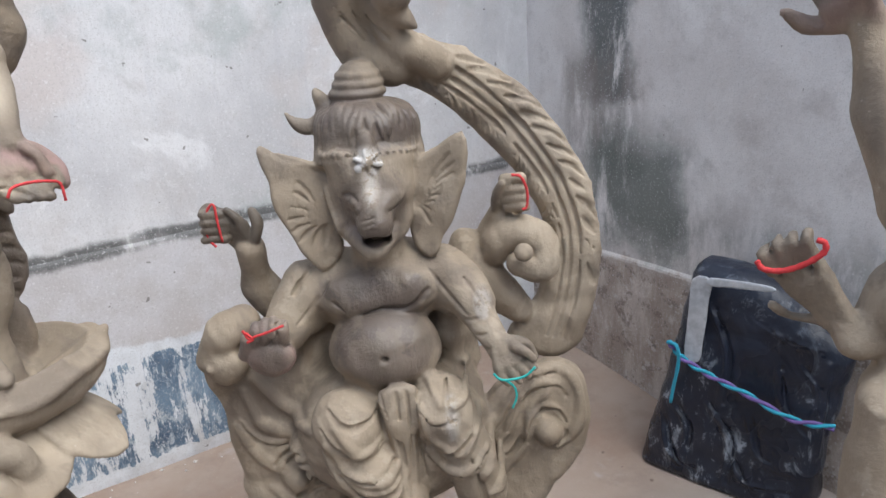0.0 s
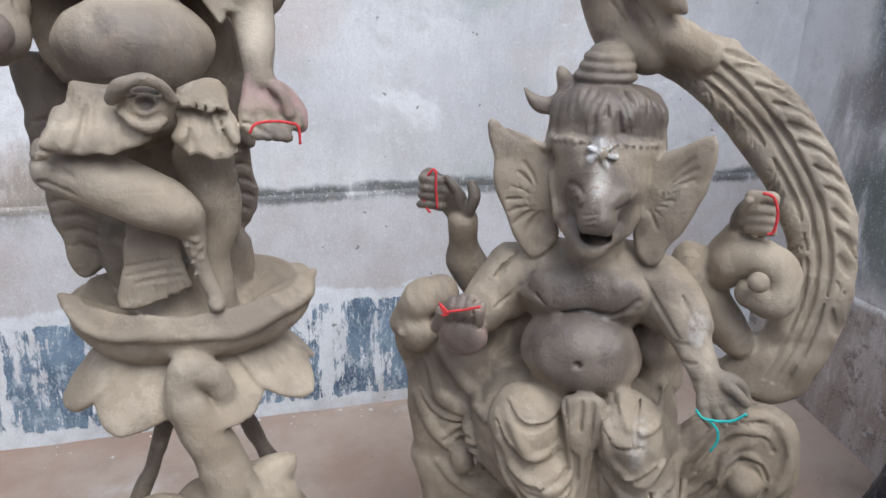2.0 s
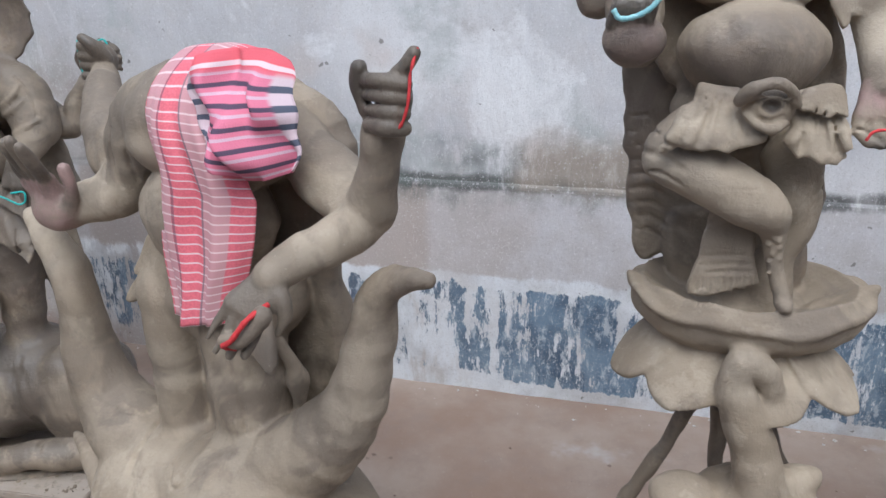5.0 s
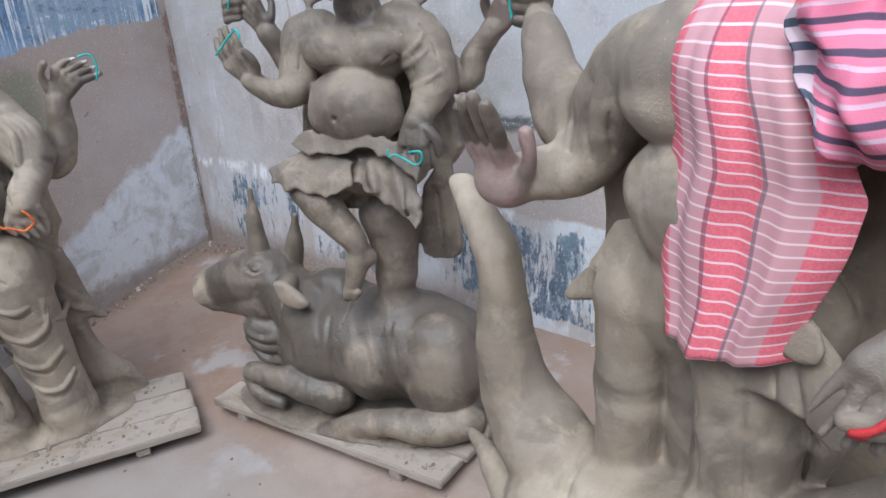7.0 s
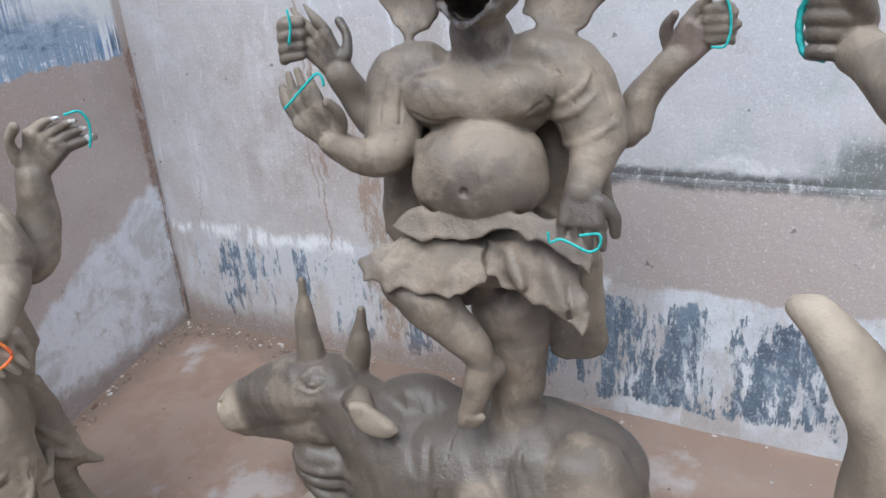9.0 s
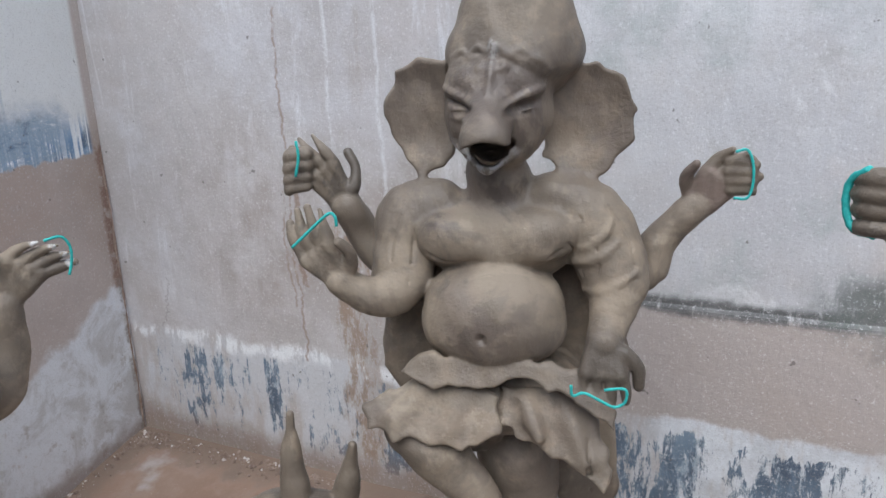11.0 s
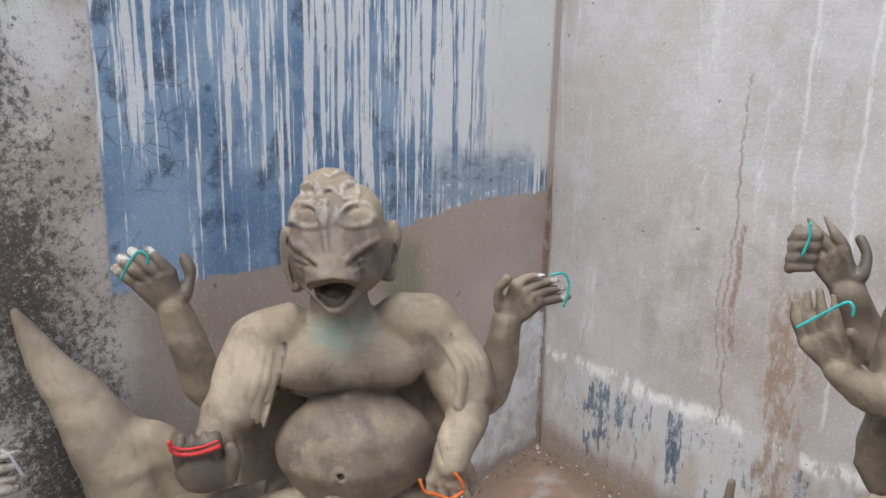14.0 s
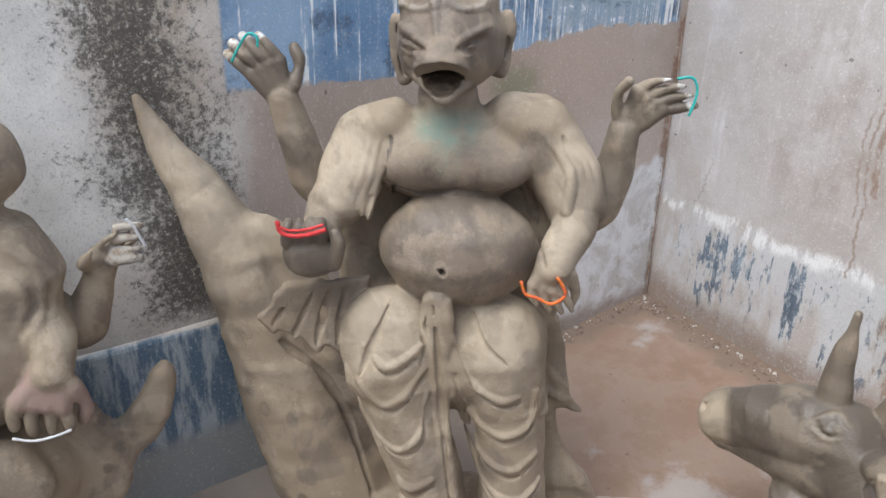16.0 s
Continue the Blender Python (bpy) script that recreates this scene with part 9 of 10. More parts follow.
purple_mat = plain("purple_cord", (0.19, 0.12, 0.36), (0.14, 0.09, 0.28), 200, 0.6, 0.4)
blue_mat = plain("blue_cord", (0.03, 0.38, 0.52), (0.05, 0.30, 0.45), 200, 0.6, 0.4)
cord_mat = plain("grey_cord", (0.26, 0.25, 0.24), (0.34, 0.32, 0.30), 150, 0.8, 0.3)
rag_mat = plain("blue_rag", (0.02, 0.10, 0.24), (0.03, 0.05, 0.10), 60, 0.8, 0.4)


def wood():
    g = Nodes("weathered_wood", 0.85)
    grain = g.noise(9, 6, 0.7, stretch=(0.6, 7, 7), warp=0.6)
    dust = g.noise(4, 5, 0.65)
    c = g.mix(g.step(grain, 0.35, 0.65), (0.235, 0.175, 0.130), (0.33, 0.27, 0.215))
    c = g.mix(g.all(g.step(dust, 0.36, 0.56), 0.8), c, (0.345, 0.30, 0.255))
    c = g.mix(g.all(g.step(g.noise(11, 5, 0.7, shift=6), 0.54, 0.62), 0.6), c, (0.21, 0.175, 0.145))
    g.color(c)
    return g.bump(g.math("ADD", grain, g.math("MULTIPLY", dust, 0.5)), 0.5, 0.004).mat


def plastic():
    g = Nodes("black_plastic_sheet", 0.22)
    crease = g.noise(6, 3, 0.5, warp=1.0)
    streaks = g.noise(16, 6, 0.8, stretch=(1, 1.6, 0.5), warp=0.4)
    patchy = g.noise(4, 3, 0.6, shift=8)
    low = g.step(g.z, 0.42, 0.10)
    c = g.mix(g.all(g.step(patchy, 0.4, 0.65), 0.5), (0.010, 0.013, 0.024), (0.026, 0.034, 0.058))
    # sky glints on the wrinkles, painted as pale streaks, stronger low down
    painted_shine = g.all(g.step(streaks, 0.53, 0.64), g.step(patchy, 0.40, 0.58), g.math("ADD", 0.25, g.math("MULTIPLY", low, 0.6)))
    g.color(g.mix(g.all(painted_shine, 0.9), c, (0.46, 0.51, 0.58)))
    g.link(g.math("ADD", 0.16, g.math("MULTIPLY", patchy, 0.25)), g.bsdf.inputs["Roughness"])
    return g.bump(g.math("ADD", crease, g.math("MULTIPLY", streaks, 0.25)), 0.7, 0.02).mat


def checked_cloth():
    """Red and white checked cotton: stripes laid along the weave."""
    g = Nodes("checked_cotton", 0.9)
    uv = g.tree.nodes.new("ShaderNodeTexCoord")
    sep = g.tree.nodes.new("ShaderNodeSeparateXYZ")
    g.link(uv.outputs["UV"], sep.inputs[0])
    u, v = sep.outputs[0], sep.outputs[1]
    wave = lambda a, n: g.math("FRACT", g.math("MULTIPLY", a, n))
    near = lambda a, at, half, soft: g.step(g.math("ABSOLUTE", g.math("SUBTRACT", a, at)), half + soft, half)
    c = g.mix(g.step(g.noise(300, 2), 0.4, 0.6), (0.74, 0.17, 0.21), (0.66, 0.14, 0.18))
    mauve = g.math("MAXIMUM", near(u, 0.29, 0.115, 0.012), near(u, 0.74, 0.13, 0.012))
    c = g.mix(mauve, c, (0.58, 0.30, 0.32))
    c = g.mix(near(wave(v, 58.0), 0.5, 0.05, 0.07), c, (0.76, 0.58, 0.59))
    dark = g.math("MAXIMUM", near(u, 0.43, 0.012, 0.006), near(u, 0.615, 0.008, 0.005))
    c = g.mix(g.all(dark, 0.6), c, (0.10, 0.08, 0.11))
    ends = g.step(v, 1.02, 1.03)
    e = g.mix(near(wave(v, 20.0), 0.5, 0.09, 0.05), g.mix(near(wave(v, 20.0), 0.0, 0.12, 0.06), (0.66, 0.19, 0.28), (0.62, 0.42, 0.50)), (0.09, 0.06, 0.10))
    e = g.mix(g.math("MAXIMUM", g.step(u, 0.12, 0.09), g.step(u, 0.88, 0.91)), e, g.mix(near(wave(v, 20.0), 0.5, 0.16, 0.05), (0.64, 0.50, 0.54), (0.09, 0.10, 0.14)))
    e = g.mix(g.step(v, 1.30, 1.32), e, g.mix(near(wave(v, 20.0), 0.5, 0.1, 0.04), (0.66, 0.115, 0.145), (0.70, 0.55, 0.57)))
    c = g.mix(ends, c, e)
    g.color(c)
    return g.bump(g.math("ADD", g.noise(420, 2), g.noise(24, 4)), 0.35, 0.003).mat


wood_mat, plastic_mat, cloth_mat = wood(), plastic(), checked_cloth()
tape_mat = plain("silver_tape", (0.55, 0.57, 0.60), (0.42, 0.44, 0.47), 40, 0.35, 0.5, 0.3)


def smooth_path(pts, per=5):
    p = np.array(pts, float)
    if len(p) == 2:
        return np.linspace(p[0], p[1], 8)
    q, out = np.vstack([2 * p[0] - p[1], p, 2 * p[-1] - p[-2]]), []
    for i in range(1, len(q) - 2):
        for s in np.arange(0, 1, 1 / per):
            a, b, c, d = q[i - 1], q[i], q[i + 1], q[i + 2]
            out.append(0.5 * (2 * b + (c - a) * s + (2 * a - 5 * b + 4 * c - d) * s**2 + (3 * b - 3 * c + d - a) * s**3))
    return np.vstack([out, p[-1]])


def tube_mesh(name, pts, r, material, sides=8, per=5):
    path = smooth_path(pts, per)
    verts, faces = [], []
    up = Vector((0.13, 0.31, 0.94))
    for i, p in enumerate(path):
        d = Vector(path[min(i + 1, len(path) - 1)] - path[max(i - 1, 0)]).normalized()
        a = d.cross(up).normalized()
        b = d.cross(a)
        rr = r * (1 + 0.12 * math.sin(i * 2.3))
        for k in range(sides):
            v = 2 * math.pi * k / sides
            verts.append(tuple(Vector(p) + (a * math.cos(v) + b * math.sin(v)) * rr))
    for i in range(len(path) - 1):
        for k in range(sides):
            faces.append((i * sides + k, i * sides + (k + 1) % sides, (i + 1) * sides + (k + 1) % sides, (i + 1) * sides + k))
    faces += [tuple(range(sides))[::-1], tuple(range((len(path) - 1) * sides, len(path) * sides))]
    return solid(name, verts, faces, material, smooth=True)


def cord(name, pts, r, material, label, category):
    return tagged(tube_mesh(name, pts, r, material), label, category)


GAMCHA = pose(-0.060, 1.720, 0, 0, 0, -16.4)
cloth_main = {'tl': (-0.03, 0.02, 1.318), 'tr': (0.15, 0.02, 1.332), 'ml': (-0.025, -0.1, 1.15), 'mr': (0.25, -0.1, 1.13), 'bl': (-0.005, -0.115, 0.893), 'br': (0.195, -0.115, 0.922)}
cloth_bundle = {'tl': (0.12, -0.06, 1.362), 'tr': (0.285, 0.0, 1.362), 'br': (0.350, -0.055, 1.168), 'bl': (0.200, -0.120, 1.180)}


def bag_body(s):
    s.slab([(-0.138, 0.637), (0.1, 0.604), (0.316, 0.462), (0.309, 0.312), (0.283, 0.111), (0.256, -0.115), (0.014, -0.148), (-0.256, -0.129), (-0.294, -0.07), (-0.236, 0.229), (-0.184, 0.509)], -0.0, 0.1734, k=0.01, gz=0.12)
    s.slab([(-0.144, 0.619), (0.108, 0.596), (0.082, 0.517), (-0.153, 0.505)], 0.03, 0.1097, k=0.006, gz=0.1)
    s.line([(-0.177, 0.158), (-0.125, 0.089), (-0.139, -0.047)], 0.0096, -0.04, cut=False, k=0.007)
    s.line([(-0.159, 0.155), (-0.108, 0.087), (-0.121, -0.05)], 0.0076, -0.04, cut=True, k=0.0015, sink=-0.25)
    s.line([(-0.081, 0.507), (-0.021, 0.367), (-0.029, 0.205)], 0.009, -0.04, cut=False, k=0.007)
    s.line([(-0.065, 0.503), (-0.005, 0.364), (-0.013, 0.202)], 0.0072, -0.04, cut=True, k=0.0015, sink=-0.25)
    s.line([(0.039, 0.497), (0.155, 0.451), (0.247, 0.439)], 0.0081, -0.04, cut=False, k=0.007)
    s.line([(0.054, 0.493), (0.169, 0.448), (0.261, 0.436)], 0.0064, -0.04, cut=True, k=0.0015, sink=-0.25)
    s.line([(0.059, 0.193), (0.093, 0.083), (0.137, 0.058)], 0.0088, -0.04, cut=False, k=0.007)
    s.line([(0.075, 0.19), (0.108, 0.08), (0.152, 0.056)], 0.007, -0.04, cut=True, k=0.0015, sink=-0.25)
    s.line([(0.191, 0.388), (0.242, 0.329), (0.235, 0.232)], 0.0084, -0.04, cut=False, k=0.007)
    s.line([(0.205, 0.384), (0.256, 0.325), (0.25, 0.229)], 0.0067, -0.04, cut=True, k=0.0015, sink=-0.25)
    s.line([(-0.214, 0.103), (-0.17, -0.014), (-0.09, -0.051)], 0.0095, -0.04, cut=False, k=0.007)
    s.line([(-0.196, 0.1), (-0.152, -0.017), (-0.073, -0.053)], 0.0076, -0.04, cut=True, k=0.0015, sink=-0.25)
    s.line([(0.016, 0.054), (0.074, -0.029), (0.193, -0.023)], 0.0088, -0.04, cut=False, k=0.007)
    s.line([(0.032, 0.052), (0.09, -0.031), (0.208, -0.025)], 0.007, -0.04, cut=True, k=0.0015, sink=-0.25)
    s.line([(-0.065, 0.194), (0.013, 0.095), (0.004, -0.058)], 0.0093, -0.04, cut=False, k=0.007)
    s.line([(-0.048, 0.191), (0.029, 0.093), (0.021, -0.06)], 0.0074, -0.04, cut=True, k=0.0015, sink=-0.25)
    s.line([(0.13, 0.37), (0.154, 0.263), (0.225, 0.171)], 0.0085, -0.04, cut=False, k=0.007)
    s.line([(0.144, 0.367), (0.169, 0.26), (0.24, 0.168)], 0.0067, -0.04, cut=True, k=0.0015, sink=-0.25)
    s.line([(0.265, 0.408), (0.264, 0.261), (0.262, 0.106)], 0.0084, -0.04, cut=False, k=0.007)
    s.line([(0.278, 0.405), (0.277, 0.258), (0.276, 0.104)], 0.0067, -0.04, cut=True, k=0.0015, sink=-0.25)


def bag_tape(s):
    s.slab([(-0.135, 0.594), (-0.075, 0.599), (-0.079, 0.524), (-0.083, 0.409), (-0.091, 0.336), (-0.138, 0.339), (-0.14, 0.472)], -0.085, 0.0088, k=0.004, gz=0.12)


def bag_trim(s):
    s.slab([(-0.076, 0.613), (0.014, 0.62), (0.102, 0.62), (0.107, 0.604), (0.015, 0.595), (-0.075, 0.588)], -0.085, 0.0085, k=0.004, gz=0.12)


BAG = pose(2.870, 1.780, 0, 0, 0, -74.29)
bag_rope = [(-0.183, -0.115, 0.382), (-0.141, -0.118, 0.344), (-0.057, -0.122, 0.311), (0.064, -0.122, 0.278), (0.195, -0.122, 0.238), (0.304, -0.1, 0.235)]
bag_tail = [(-0.188, -0.12, 0.386), (-0.156, -0.125, 0.383), (-0.147, -0.125, 0.33), (-0.164, -0.12, 0.222), (-0.17, -0.12, 0.174)]

cord("string", [(1.394, 2.007, 1.016), (1.391, 2.009, 1.056), (1.389, 2.011, 1.095), (1.378, 2.018, 1.086), (1.37, 2.024, 1.055), (1.372, 2.022, 1.024), (1.382, 2.015, 1.006)], 0.0026, red_mat, "thin red string tied round the clay fingers", "string")
cord("string", [(1.349, 1.82, 0.895), (1.357, 1.815, 0.877), (1.369, 1.807, 0.882), (1.387, 1.795, 0.888), (1.413, 1.777, 0.9)], 0.0025, red_mat, "thin red string tied across clay fingers", "string")
cord("string", [(1.353, 1.818, 0.89), (1.363, 1.811, 0.876), (1.353, 1.818, 0.87)], 0.0024, red_mat, "loose ends of a thin red string", "string")
cord("string", [(1.895, 1.681, 1.114), (1.911, 1.671, 1.108), (1.92, 1.664, 1.079), (1.919, 1.665, 1.046), (1.911, 1.67, 1.04)], 0.0029, red_mat, "thin red string tied round curled fingers", "string")
cord("string", [(1.741, 1.568, 0.766), (1.751, 1.561, 0.753), (1.769, 1.549, 0.751), (1.792, 1.534, 0.757), (1.808, 1.523, 0.775)], 0.0025, teal_mat, "thin teal string tied round clay fingers", "string")
cord("string", [(1.758, 1.557, 0.752), (1.773, 1.546, 0.735), (1.776, 1.544, 0.712), (1.769, 1.549, 0.688)], 0.0024, teal_mat, "hanging end of a teal string", "string")
cord("string", [(0.572, 1.816, 1.576), (0.553, 1.815, 1.568), (0.54, 1.814, 1.551), (0.536, 1.814, 1.531), (0.542, 1.814, 1.513)], 0.002, red_mat, "thin red string over raised clay fingers", "string")
cord("string", [(0.679, 1.651, 1.414), (0.689, 1.651, 1.402), (0.71, 1.652, 1.405), (0.728, 1.653, 1.415), (0.739, 1.654, 1.428)], 0.004, pale_teal_mat, "pale teal ribbon round dark clay fingers", "string")
cord("string", [(1.112, 1.863, 1.634), (1.128, 1.863, 1.619), (1.145, 1.864, 1.597), (1.15, 1.864, 1.581)], 0.0023, red_mat, "thin red string over raised clay fingers", "string")
cord("string", [(1.027, 1.698, 1.239), (1.036, 1.699, 1.252), (1.061, 1.7, 1.255), (1.083, 1.701, 1.252), (1.095, 1.702, 1.246), (1.097, 1.702, 1.221)], 0.0021, red_mat, "thin red string hanging from an open palm", "string")
cord("string", [(0.246, 1.421, 1.035), (0.23, 1.388, 1.025), (0.207, 1.379, 0.995), (0.19, 1.384, 0.982), (0.2, 1.399, 0.972)], 0.0041, red_mat, "red ribbon tied round a drooping clay finger", "string")
cord("string", [(0.436, 1.54, 1.372), (0.43, 1.526, 1.34), (0.426, 1.522, 1.3), (0.412, 1.524, 1.268), (0.389, 1.523, 1.262)], 0.0023, red_mat, "thin red string down curled clay fingers", "string")
cord("string", [(-0.572, 2.105, 1.325), (-0.592, 2.125, 1.305), (-0.595, 2.128, 1.27), (-0.584, 2.119, 1.24), (-0.558, 2.101, 1.235)], 0.0056, teal_mat, "teal ribbon round curled clay fingers", "string")
cord("string", [(-1.532, 2.158, 1.33), (-1.53, 2.159, 1.298), (-1.539, 2.157, 1.26)], 0.0029, teal_mat, "thin teal string round raised clay fingers", "string")
cord("string", [(-1.474, 2.039, 1.155), (-1.451, 2.045, 1.176), (-1.426, 2.051, 1.199), (-1.402, 2.058, 1.219), (-1.391, 2.06, 1.213), (-1.39, 2.061, 1.196)], 0.0029, teal_mat, "thin teal string slanting across an open palm", "string")
cord("string", [(-0.756, 2.389, 1.299), (-0.737, 2.394, 1.302), (-0.726, 2.397, 1.276), (-0.724, 2.398, 1.239), (-0.732, 2.396, 1.215), (-0.754, 2.39, 1.215)], 0.0026, teal_mat, "thin teal string round curled clay fingers", "string")
cord("string", [(-0.982, 2.14, 0.92), (-0.979, 2.141, 0.9), (-0.96, 2.146, 0.906), (-0.933, 2.153, 0.893), (-0.91, 2.159, 0.882), (-0.892, 2.163, 0.893), (-0.893, 2.163, 0.917), (-0.927, 2.154, 0.914)], 0.0027, teal_mat, "thin teal string looped round lowered fingers", "string")
cord("string", [(-2.438, 1.112, 1.162), (-2.431, 1.124, 1.188), (-2.419, 1.145, 1.22), (-2.41, 1.161, 1.214), (-2.41, 1.161, 1.194)], 0.0029, teal_mat, "thin teal string round raised clay fingers", "string")
cord("string", [(-2.232, 1.13, 0.875), (-2.229, 1.136, 0.851), (-2.216, 1.159, 0.844), (-2.198, 1.189, 0.85), (-2.183, 1.216, 0.861)], 0.0049, red_mat, "red string wound round a clay fist", "string")
cord("string", [(-2.23, 1.134, 0.863), (-2.219, 1.153, 0.856), (-2.201, 1.184, 0.86), (-2.186, 1.212, 0.871)], 0.0031, red_mat, "second turn of red string round a fist", "string")
cord("string", [(-2.005, 1.579, 0.749), (-1.999, 1.589, 0.72), (-1.987, 1.611, 0.711), (-1.972, 1.638, 0.698), (-1.958, 1.662, 0.718), (-1.962, 1.655, 0.743), (-1.968, 1.644, 0.76)], 0.0037, orange_mat, "orange string looped round lowered clay fingers", "string")
cord("string", [(-2.001, 1.939, 1.15), (-1.986, 1.966, 1.153), (-1.979, 1.978, 1.13), (-1.98, 1.976, 1.098), (-1.984, 1.969, 1.072)], 0.003, teal_mat, "thin teal string round raised clay fingers", "string")
cord("string", [(-2.406, 0.862, 0.862), (-2.404, 0.875, 0.845), (-2.404, 0.881, 0.829), (-2.402, 0.893, 0.797)], 0.0033, white_mat, "white string hanging from raised clay fingers", "string")
cord("string", [(-2.307, 0.589, 0.47), (-2.304, 0.624, 0.455), (-2.3, 0.663, 0.456), (-2.297, 0.695, 0.464)], 0.0029, white_mat, "pale string across lowered clay fingers", "string")
cord("string", [(1.772, 1.054, 1.122), (1.776, 1.046, 1.112), (1.785, 1.026, 1.113), (1.794, 1.004, 1.125), (1.802, 0.987, 1.142), (1.802, 0.987, 1.154), (1.798, 0.995, 1.157)], 0.0037, red_mat, "thick red string tied round an upturned palm", "string")
cord("bamboo_stick", [(0.858, 1.85, 1.533), (0.844, 1.869, 1.719)], 0.0095, wood_mat, "bare bamboo armature stick standing in the neck", "stick")
cord("cord", [(0.809, 1.888, 1.528), (0.814, 1.888, 1.637), (0.815, 1.888, 1.722)], 0.0022, cord_mat, "thin grey cord hanging beside the bamboo stick", "cord")
cord("cord", [(0.881, 1.891, 1.523), (0.88, 1.891, 1.594), (0.87, 1.881, 1.653), (0.859, 1.88, 1.721)], 0.0022, cord_mat, "thin grey cord hanging beside the bamboo stick", "cord")
cord("cloth_knot", [(0.843, 1.859, 1.659), (0.861, 1.84, 1.662), (0.878, 1.851, 1.67), (0.875, 1.851, 1.68)], 0.010, rag_mat, "blue rag knotted round the bamboo stick", "rag")


def sheet(name, rows, uvs, material, thick=0.003):
    """A cloth of two skins from rows of points, with the weave's coordinates."""
    n, m = len(rows), len(rows[0])
    pts = np.array(rows, float)
    du, dv = np.gradient(pts, axis=1), np.gradient(pts, axis=0)
    nor = np.cross(du, dv)
    nor /= np.linalg.norm(nor, axis=2, keepdims=True) + 1e-9
    verts = np.vstack([(pts + nor * thick / 2).reshape(-1, 3), (pts - nor * thick / 2).reshape(-1, 3)])
    idx = lambda i, j, s: s * n * m + i * m + j
    faces = []
    for i in range(n - 1):
        for j in range(m - 1):
            faces.append((idx(i, j, 0), idx(i, j + 1, 0), idx(i + 1, j + 1, 0), idx(i + 1, j, 0)))
            faces.append((idx(i, j, 1), idx(i + 1, j, 1), idx(i + 1, j + 1, 1), idx(i, j + 1, 1)))
    for i in range(n - 1):
        faces.append((idx(i, 0, 0), idx(i + 1, 0, 0), idx(i + 1, 0, 1), idx(i, 0, 1)))
        faces.append((idx(i, m - 1, 0), idx(i, m - 1, 1), idx(i + 1, m - 1, 1), idx(i + 1, m - 1, 0)))
    for j in range(m - 1):
        faces.append((idx(0, j, 0), idx(0, j, 1), idx(0, j + 1, 1), idx(0, j + 1, 0)))
        faces.append((idx(n - 1, j, 0), idx(n - 1, j + 1, 0), idx(n - 1, j + 1, 1), idx(n - 1, j, 1)))
    ob = solid(name, [tuple(v) for v in verts], faces, material, smooth=True)
    flat = np.array(uvs, float).reshape(-1, 2)
    layer = ob.data.uv_layers.new(name="weave")
    for lp in ob.data.loops:
        layer.data[lp.index].uv = flat[lp.vertex_index % (n * m)]
    return ob


def quad(c, s, t):
    a, b = (np.array(c[k]) for k in ("tl", "tr"))
    d, e = (np.array(c[k]) for k in ("bl", "br"))
    return (a * (1 - s) + b * s) * (1 - t) + (d * (1 - s) + e * s) * t


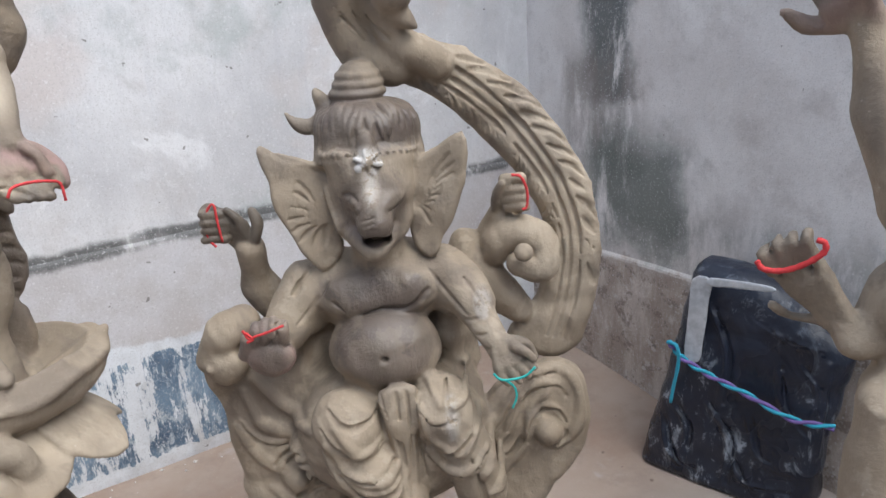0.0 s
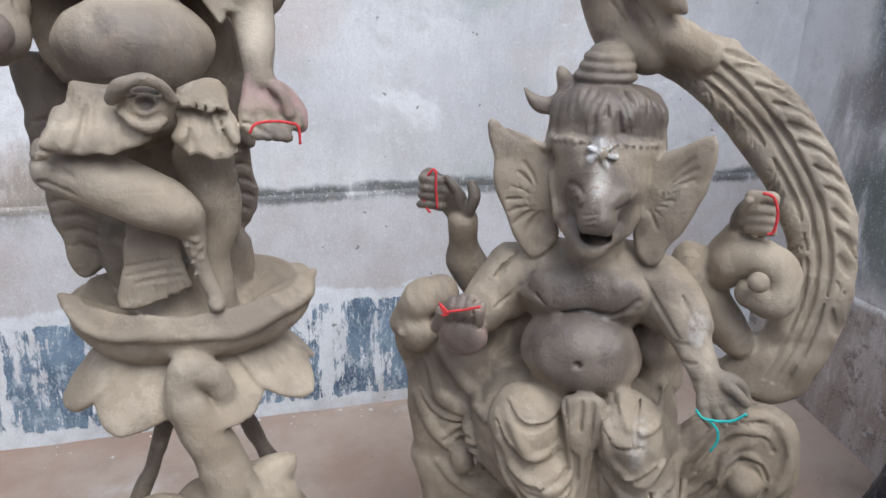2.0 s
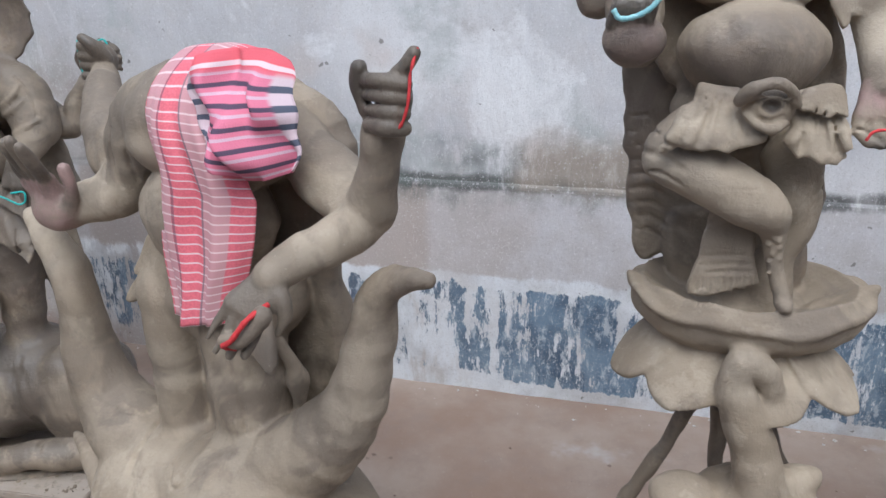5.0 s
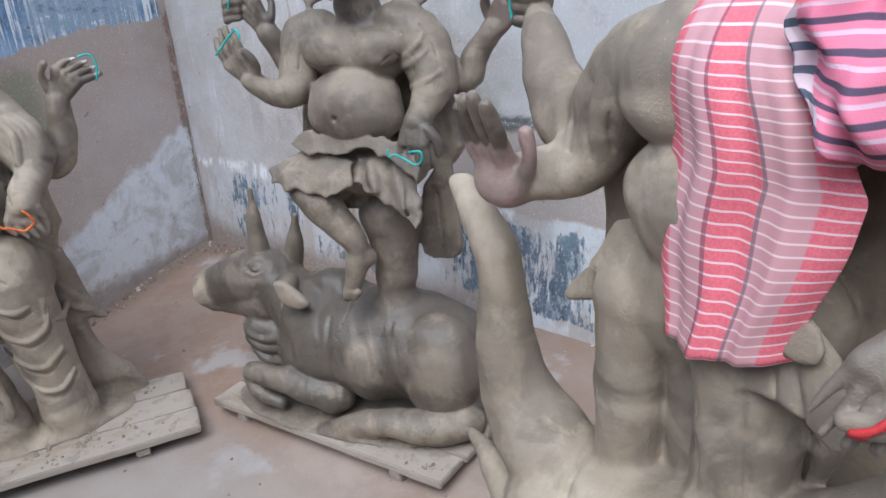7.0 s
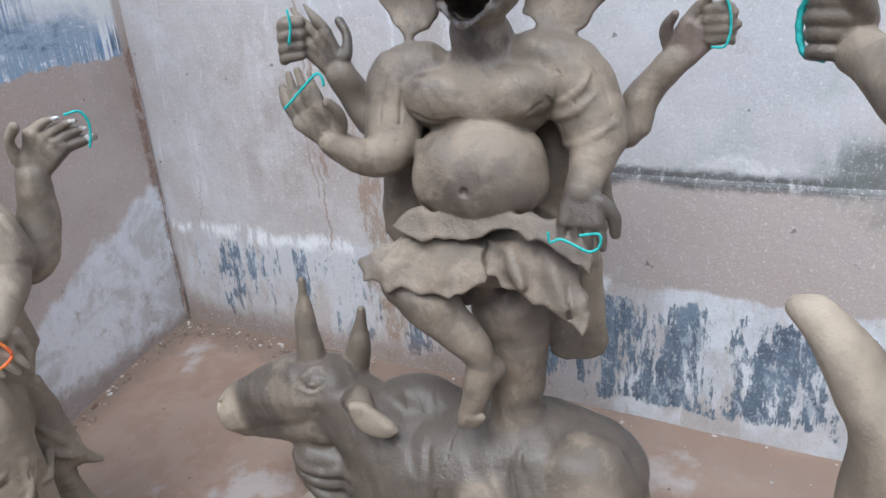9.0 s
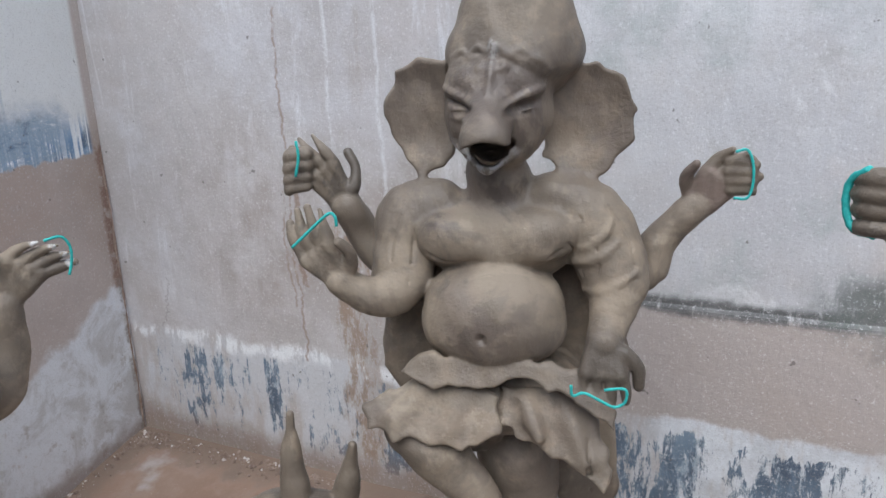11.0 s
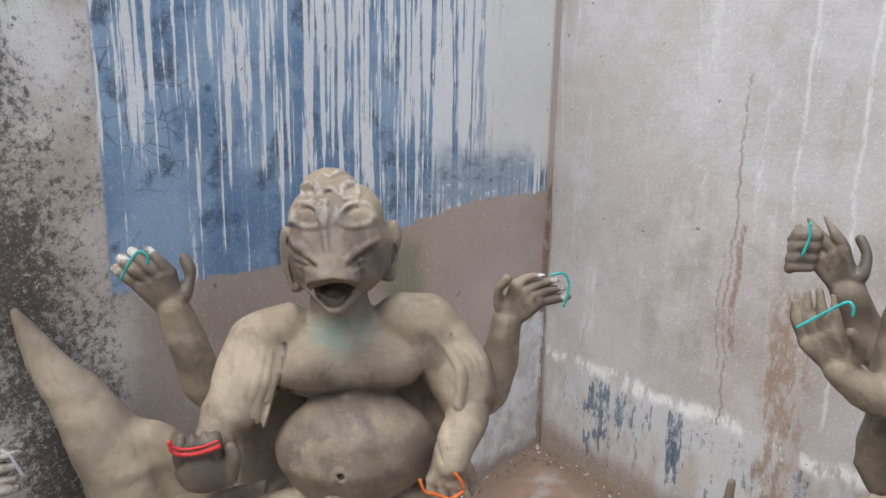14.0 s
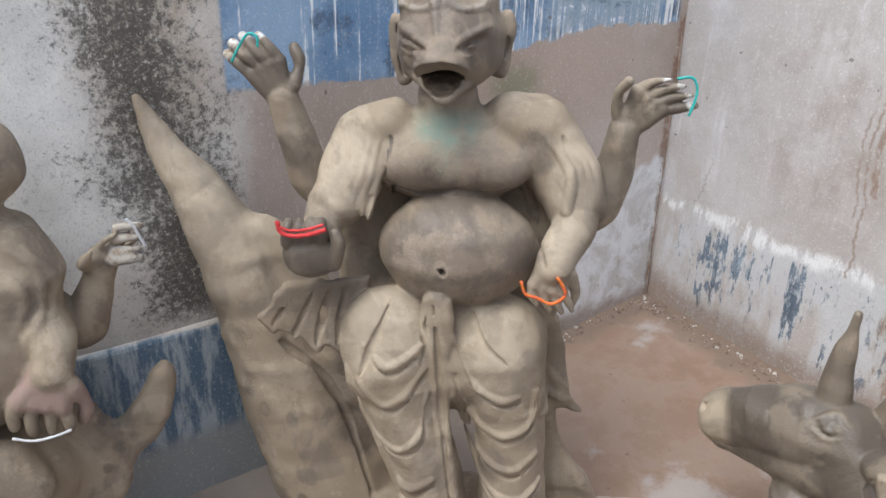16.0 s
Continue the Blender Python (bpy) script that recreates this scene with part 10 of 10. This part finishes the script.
def gamcha():
    rag = tagged(new("cotton_towel"), "red and white checked cotton towel draped over a shoulder", "towel")
    rag.matrix_world = GAMCHA
    upper = {k: cloth_main[k] for k in ("tl", "tr")} | {"bl": cloth_main["ml"], "br": cloth_main["mr"]}
    lower = {"tl": cloth_main["ml"], "tr": cloth_main["mr"]} | {k: cloth_main[k] for k in ("bl", "br")}
    rows, uvs = [], []
    n, m = 84, 64
    for i in range(n):
        v = -0.45 + 1.45 * i / (n - 1)
        row, uv = [], []
        for j in range(m):
            s = j / (m - 1)
            if v < 0:
                p = quad(upper, s, 0) + np.array([0.0, 0.0, 0.03 - max(-v - 0.1, 0) * 0.5])
                p[1] = 0.02 - v * 0.25
            elif v < 0.5:
                p = quad(upper, s, v * 2)
                p[1] = 0.02 - 0.12 * (1 - (1 - v * 2) ** 5)
                p[2] += 0.03 * max(1 - v * 6, 0)
            else:
                p = quad(lower, s, v * 2 - 1)
            p[2] -= 0.03 * (2 * s - 1) ** 4 * max(1 - abs(v) * 5, 0)
            deep = 0.3 + 0.7 * min(max(v, 0) * 2, 1)
            fold = 0.007 * math.sin(s * 17 + 1.2 * math.sin(v * 3)) + 0.002 * math.sin(s * 41 + 2 * v) + 0.004 * math.sin(s * 9 + v * 9)
            edge = 0.02 * (2 * s - 1) ** 4 + 0.05 * max(1 - s / 0.4, 0) ** 2 * min(max(v, 0) * 4, 1)
            p = p + np.array([0.004 * math.sin(v * 14 + s * 5), -fold * deep + edge, -0.012 * math.sin(s * 3.14) * max(v, 0)])
            row.append(p)
            uv.append((s * 1.0 + 0.02 * math.sin(s * 17), v * 0.5 + 0.25))
        rows.append(row)
        uvs.append(uv)
    fall = sheet("hanging_end", rows, uvs, cloth_mat)
    fall.parent = rag
    for part_name, corners, v0, v1, puff in (("bunched_end", cloth_bundle, 1.36, 1.04, 0.05),):
        rows, uvs = [], []
        for i in range(40):
            t = i / 39
            row, uv = [], []
            for j in range(40):
                s = j / 39
                a, b = 2 * s - 1, 2 * t - 1
                p = quad(corners, 0.5 + 0.5 * a * math.sqrt(1 - b * b / 2.4), 0.5 + 0.5 * b * math.sqrt(1 - a * a / 2.4))
                swell = puff * (math.sin(math.pi * min(max(s, 0.02), 0.98)) * math.sin(math.pi * min(max(t, 0.02), 0.98))) ** 0.5
                wr = (0.014 * math.sin(t * 7 + s * 6) + 0.012 * math.sin(s * 12 - t * 6) + 0.006 * math.sin(s * 23 + t * 5)) * min(puff / 0.03, 1)
                row.append(p + np.array([0.004 * math.sin(t * 17), -swell - wr, 0.0015 * math.sin(s * 9 + 1)]))
                uv.append((s, v0 + (v1 - v0) * t))
            rows.append(row)
            uvs.append(uv)
        sheet(part_name, rows, uvs, cloth_mat).parent = rag
    return rag


gamcha()


def rough_box(name, size, material, parent, at, turn=0.0, seed=1):
    """A board with worn, slightly uneven edges."""
    bm = bmesh.new()
    bmesh.ops.create_cube(bm, size=1)
    bmesh.ops.scale(bm, vec=size, verts=bm.verts)
    bmesh.ops.subdivide_edges(bm, edges=[e for e in bm.edges if e.calc_length() > max(size) * 0.9], cuts=9)
    bmesh.ops.bevel(bm, geom=[e for e in bm.edges if len(e.link_faces) == 2 and e.calc_face_angle(0) > 1.0], offset=min(size) * 0.14, segments=2, affect="EDGES")
    for v in bm.verts:
        v.co += Vector([noise.noise(v.co * 9 + Vector((seed * 7 + k * 3, 0, 0))) for k in range(3)]) * min(size) * 0.14
    me = bpy.data.meshes.new(name)
    bm.to_mesh(me)
    bm.free()
    me.materials.append(material)
    ob = new(name, me)
    ob.parent = parent
    ob.matrix_local = pose(*at, 0, 0, turn)
    return ob


def platform(at, turn, length, depth, boards, label, seed):
    """Low stand of planks nailed on cross battens; its origin is the front left corner of the top."""
    stand = tagged(new("wooden_platform"), label, "platform", "work platforms")
    stand.matrix_world = pose(*at, 0, 0, turn)
    w = depth / boards
    for i in range(boards):
        rough_box("plank", (length + 0.02 * math.sin(i * 5 + seed), w - 0.002, 0.026), wood_mat, stand, (length / 2, w * (i + 0.5), -0.013), 0.3 * math.sin(i * 3 + seed), seed + i)
    for i, x in enumerate((0.13, 0.82)):
        rough_box("batten", (0.045, depth * 0.96, 0.03), wood_mat, stand, (length * x, depth / 2, -0.041), 0, seed + 10 + i)
        for j, y in enumerate((0.04, depth - 0.05)):
            rough_box("foot_block", (0.04, 0.05, 0.04), wood_mat, stand, (length * x, y, -0.074), 4 * i + 3, seed + 20 + i + 2 * j)
    return stand


platform((-1.768, 1.992, -0.026), 3.9, 0.94, 0.40, 3, "low platform of weathered planks under the bull", 3)
platform((-2.18, 0.994, -0.03), 60.0, 1.0, 0.40, 3, "low platform of weathered planks under an idol", 8)


def bundle():
    bag = tagged(new("wrapped_bundle"), "black plastic-wrapped bundle tied with blue and purple cord", "bundle")
    bag.matrix_world = BAG
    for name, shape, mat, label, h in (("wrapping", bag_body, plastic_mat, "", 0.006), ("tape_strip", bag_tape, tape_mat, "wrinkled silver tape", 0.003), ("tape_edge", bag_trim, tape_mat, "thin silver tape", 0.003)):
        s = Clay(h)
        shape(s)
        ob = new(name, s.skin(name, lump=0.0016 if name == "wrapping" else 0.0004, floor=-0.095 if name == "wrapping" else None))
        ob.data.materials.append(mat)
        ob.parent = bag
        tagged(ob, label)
    p = smooth_path(bag_rope, 8)
    for k, mat in ((0, blue_mat), (1, purple_mat)):
        twist = [tuple(q + 0.0055 * np.array([0, math.sin(i * 0.8 + 3.14 * k), math.cos(i * 0.8 + 3.14 * k)])) for i, q in enumerate(p)]
        tube_mesh("cord_strand", twist, 0.0058, mat, 8, 2).parent = bag
    tube_mesh("cord_end", bag_tail, 0.006, blue_mat, 8, 4).parent = bag
    return bag


bundle()


def rubble(name, spots, material, label, seed, size, level=None):
    """Crumbs of earth and lime swept against the foot of a wall, joined."""
    rnd = random.Random(seed)
    verts, faces = [], []
    for x, y, spread, n in spots:
        for _ in range(n):
            px, py = x + rnd.gauss(0, spread), y + rnd.gauss(0, spread)
            if py > 2.925 or px < -2.985 + 0.14 * (2.93 - py) + 0.012:
                continue
            r = size * rnd.choice((0.3, 0.4, 0.5, 0.7, 1.0, 1.6)) * rnd.uniform(0.7, 1.3)
            z = (ground_height(px, py) if level is None else level) + r * 0.3
            base = len(verts)
            for d in ((1, 0, 0), (-1, 0, 0), (0, 1, 0), (0, -1, 0), (0, 0, 1), (0, 0, -1)):
                k = r * rnd.uniform(0.6, 1.3)
                verts.append((px + d[0] * k, py + d[1] * k, z + d[2] * k * 0.7))
            for a, b, c in ((0, 2, 4), (2, 1, 4), (1, 3, 4), (3, 0, 4), (2, 0, 5), (1, 2, 5), (3, 1, 5), (0, 3, 5)):
                faces.append((base + a, base + b, base + c))
    return tagged(solid(name, verts, faces, material), label, "rubble", kind="stuff")


edge = [(-2.96 + 0.14 * 0.06 * i, 2.87 - 0.06 * i, 0.03, 30) for i in range(14)] + [(-2.93 + 0.07 * i, 2.885, 0.03, 30) for i in range(14)]
rubble("earth_crumbs", edge + [(-2.9, 2.85, 0.05, 160)], dirt_mat, "dark earth crumbs swept into the corner", 4, 0.0068)
rubble("lime_crumbs", [(x, y, 0.025, 6) for x, y, *_ in edge] + [(-2.0 + 0.2 * i, 2.88, 0.05, 6) for i in range(24)], lime_mat, "pale lime crumbs along the wall foot", 6, 0.005)
rubble("floor_grit", [(-2.6 + 0.35 * i, 1.6 + 0.3 * j, 0.2, 9) for i in range(16) for j in range(4)], dirt_mat, "fine grit on the yard floor", 9, 0.004)

for at, turn, length in (((-1.768, 1.992, -0.026), 3.9, 0.94), ((-2.18, 0.994, -0.03), 60.0, 1.0)):
    board = pose(*at, 0, 0, turn)
    rnd = random.Random(12)
    spots = []
    for _ in range(46):
        p = board @ Vector((length * rnd.uniform(0.04, 0.96), rnd.choice((rnd.uniform(0.02, 0.14), rnd.uniform(0.03, 0.36))), 0))
        spots.append((p.x, p.y, 0.016, 9))
    rubble("clay_crumbs", spots, clay_mat, "dried clay crumbs strewn over the platform boards", 15, 0.0055, at[2])
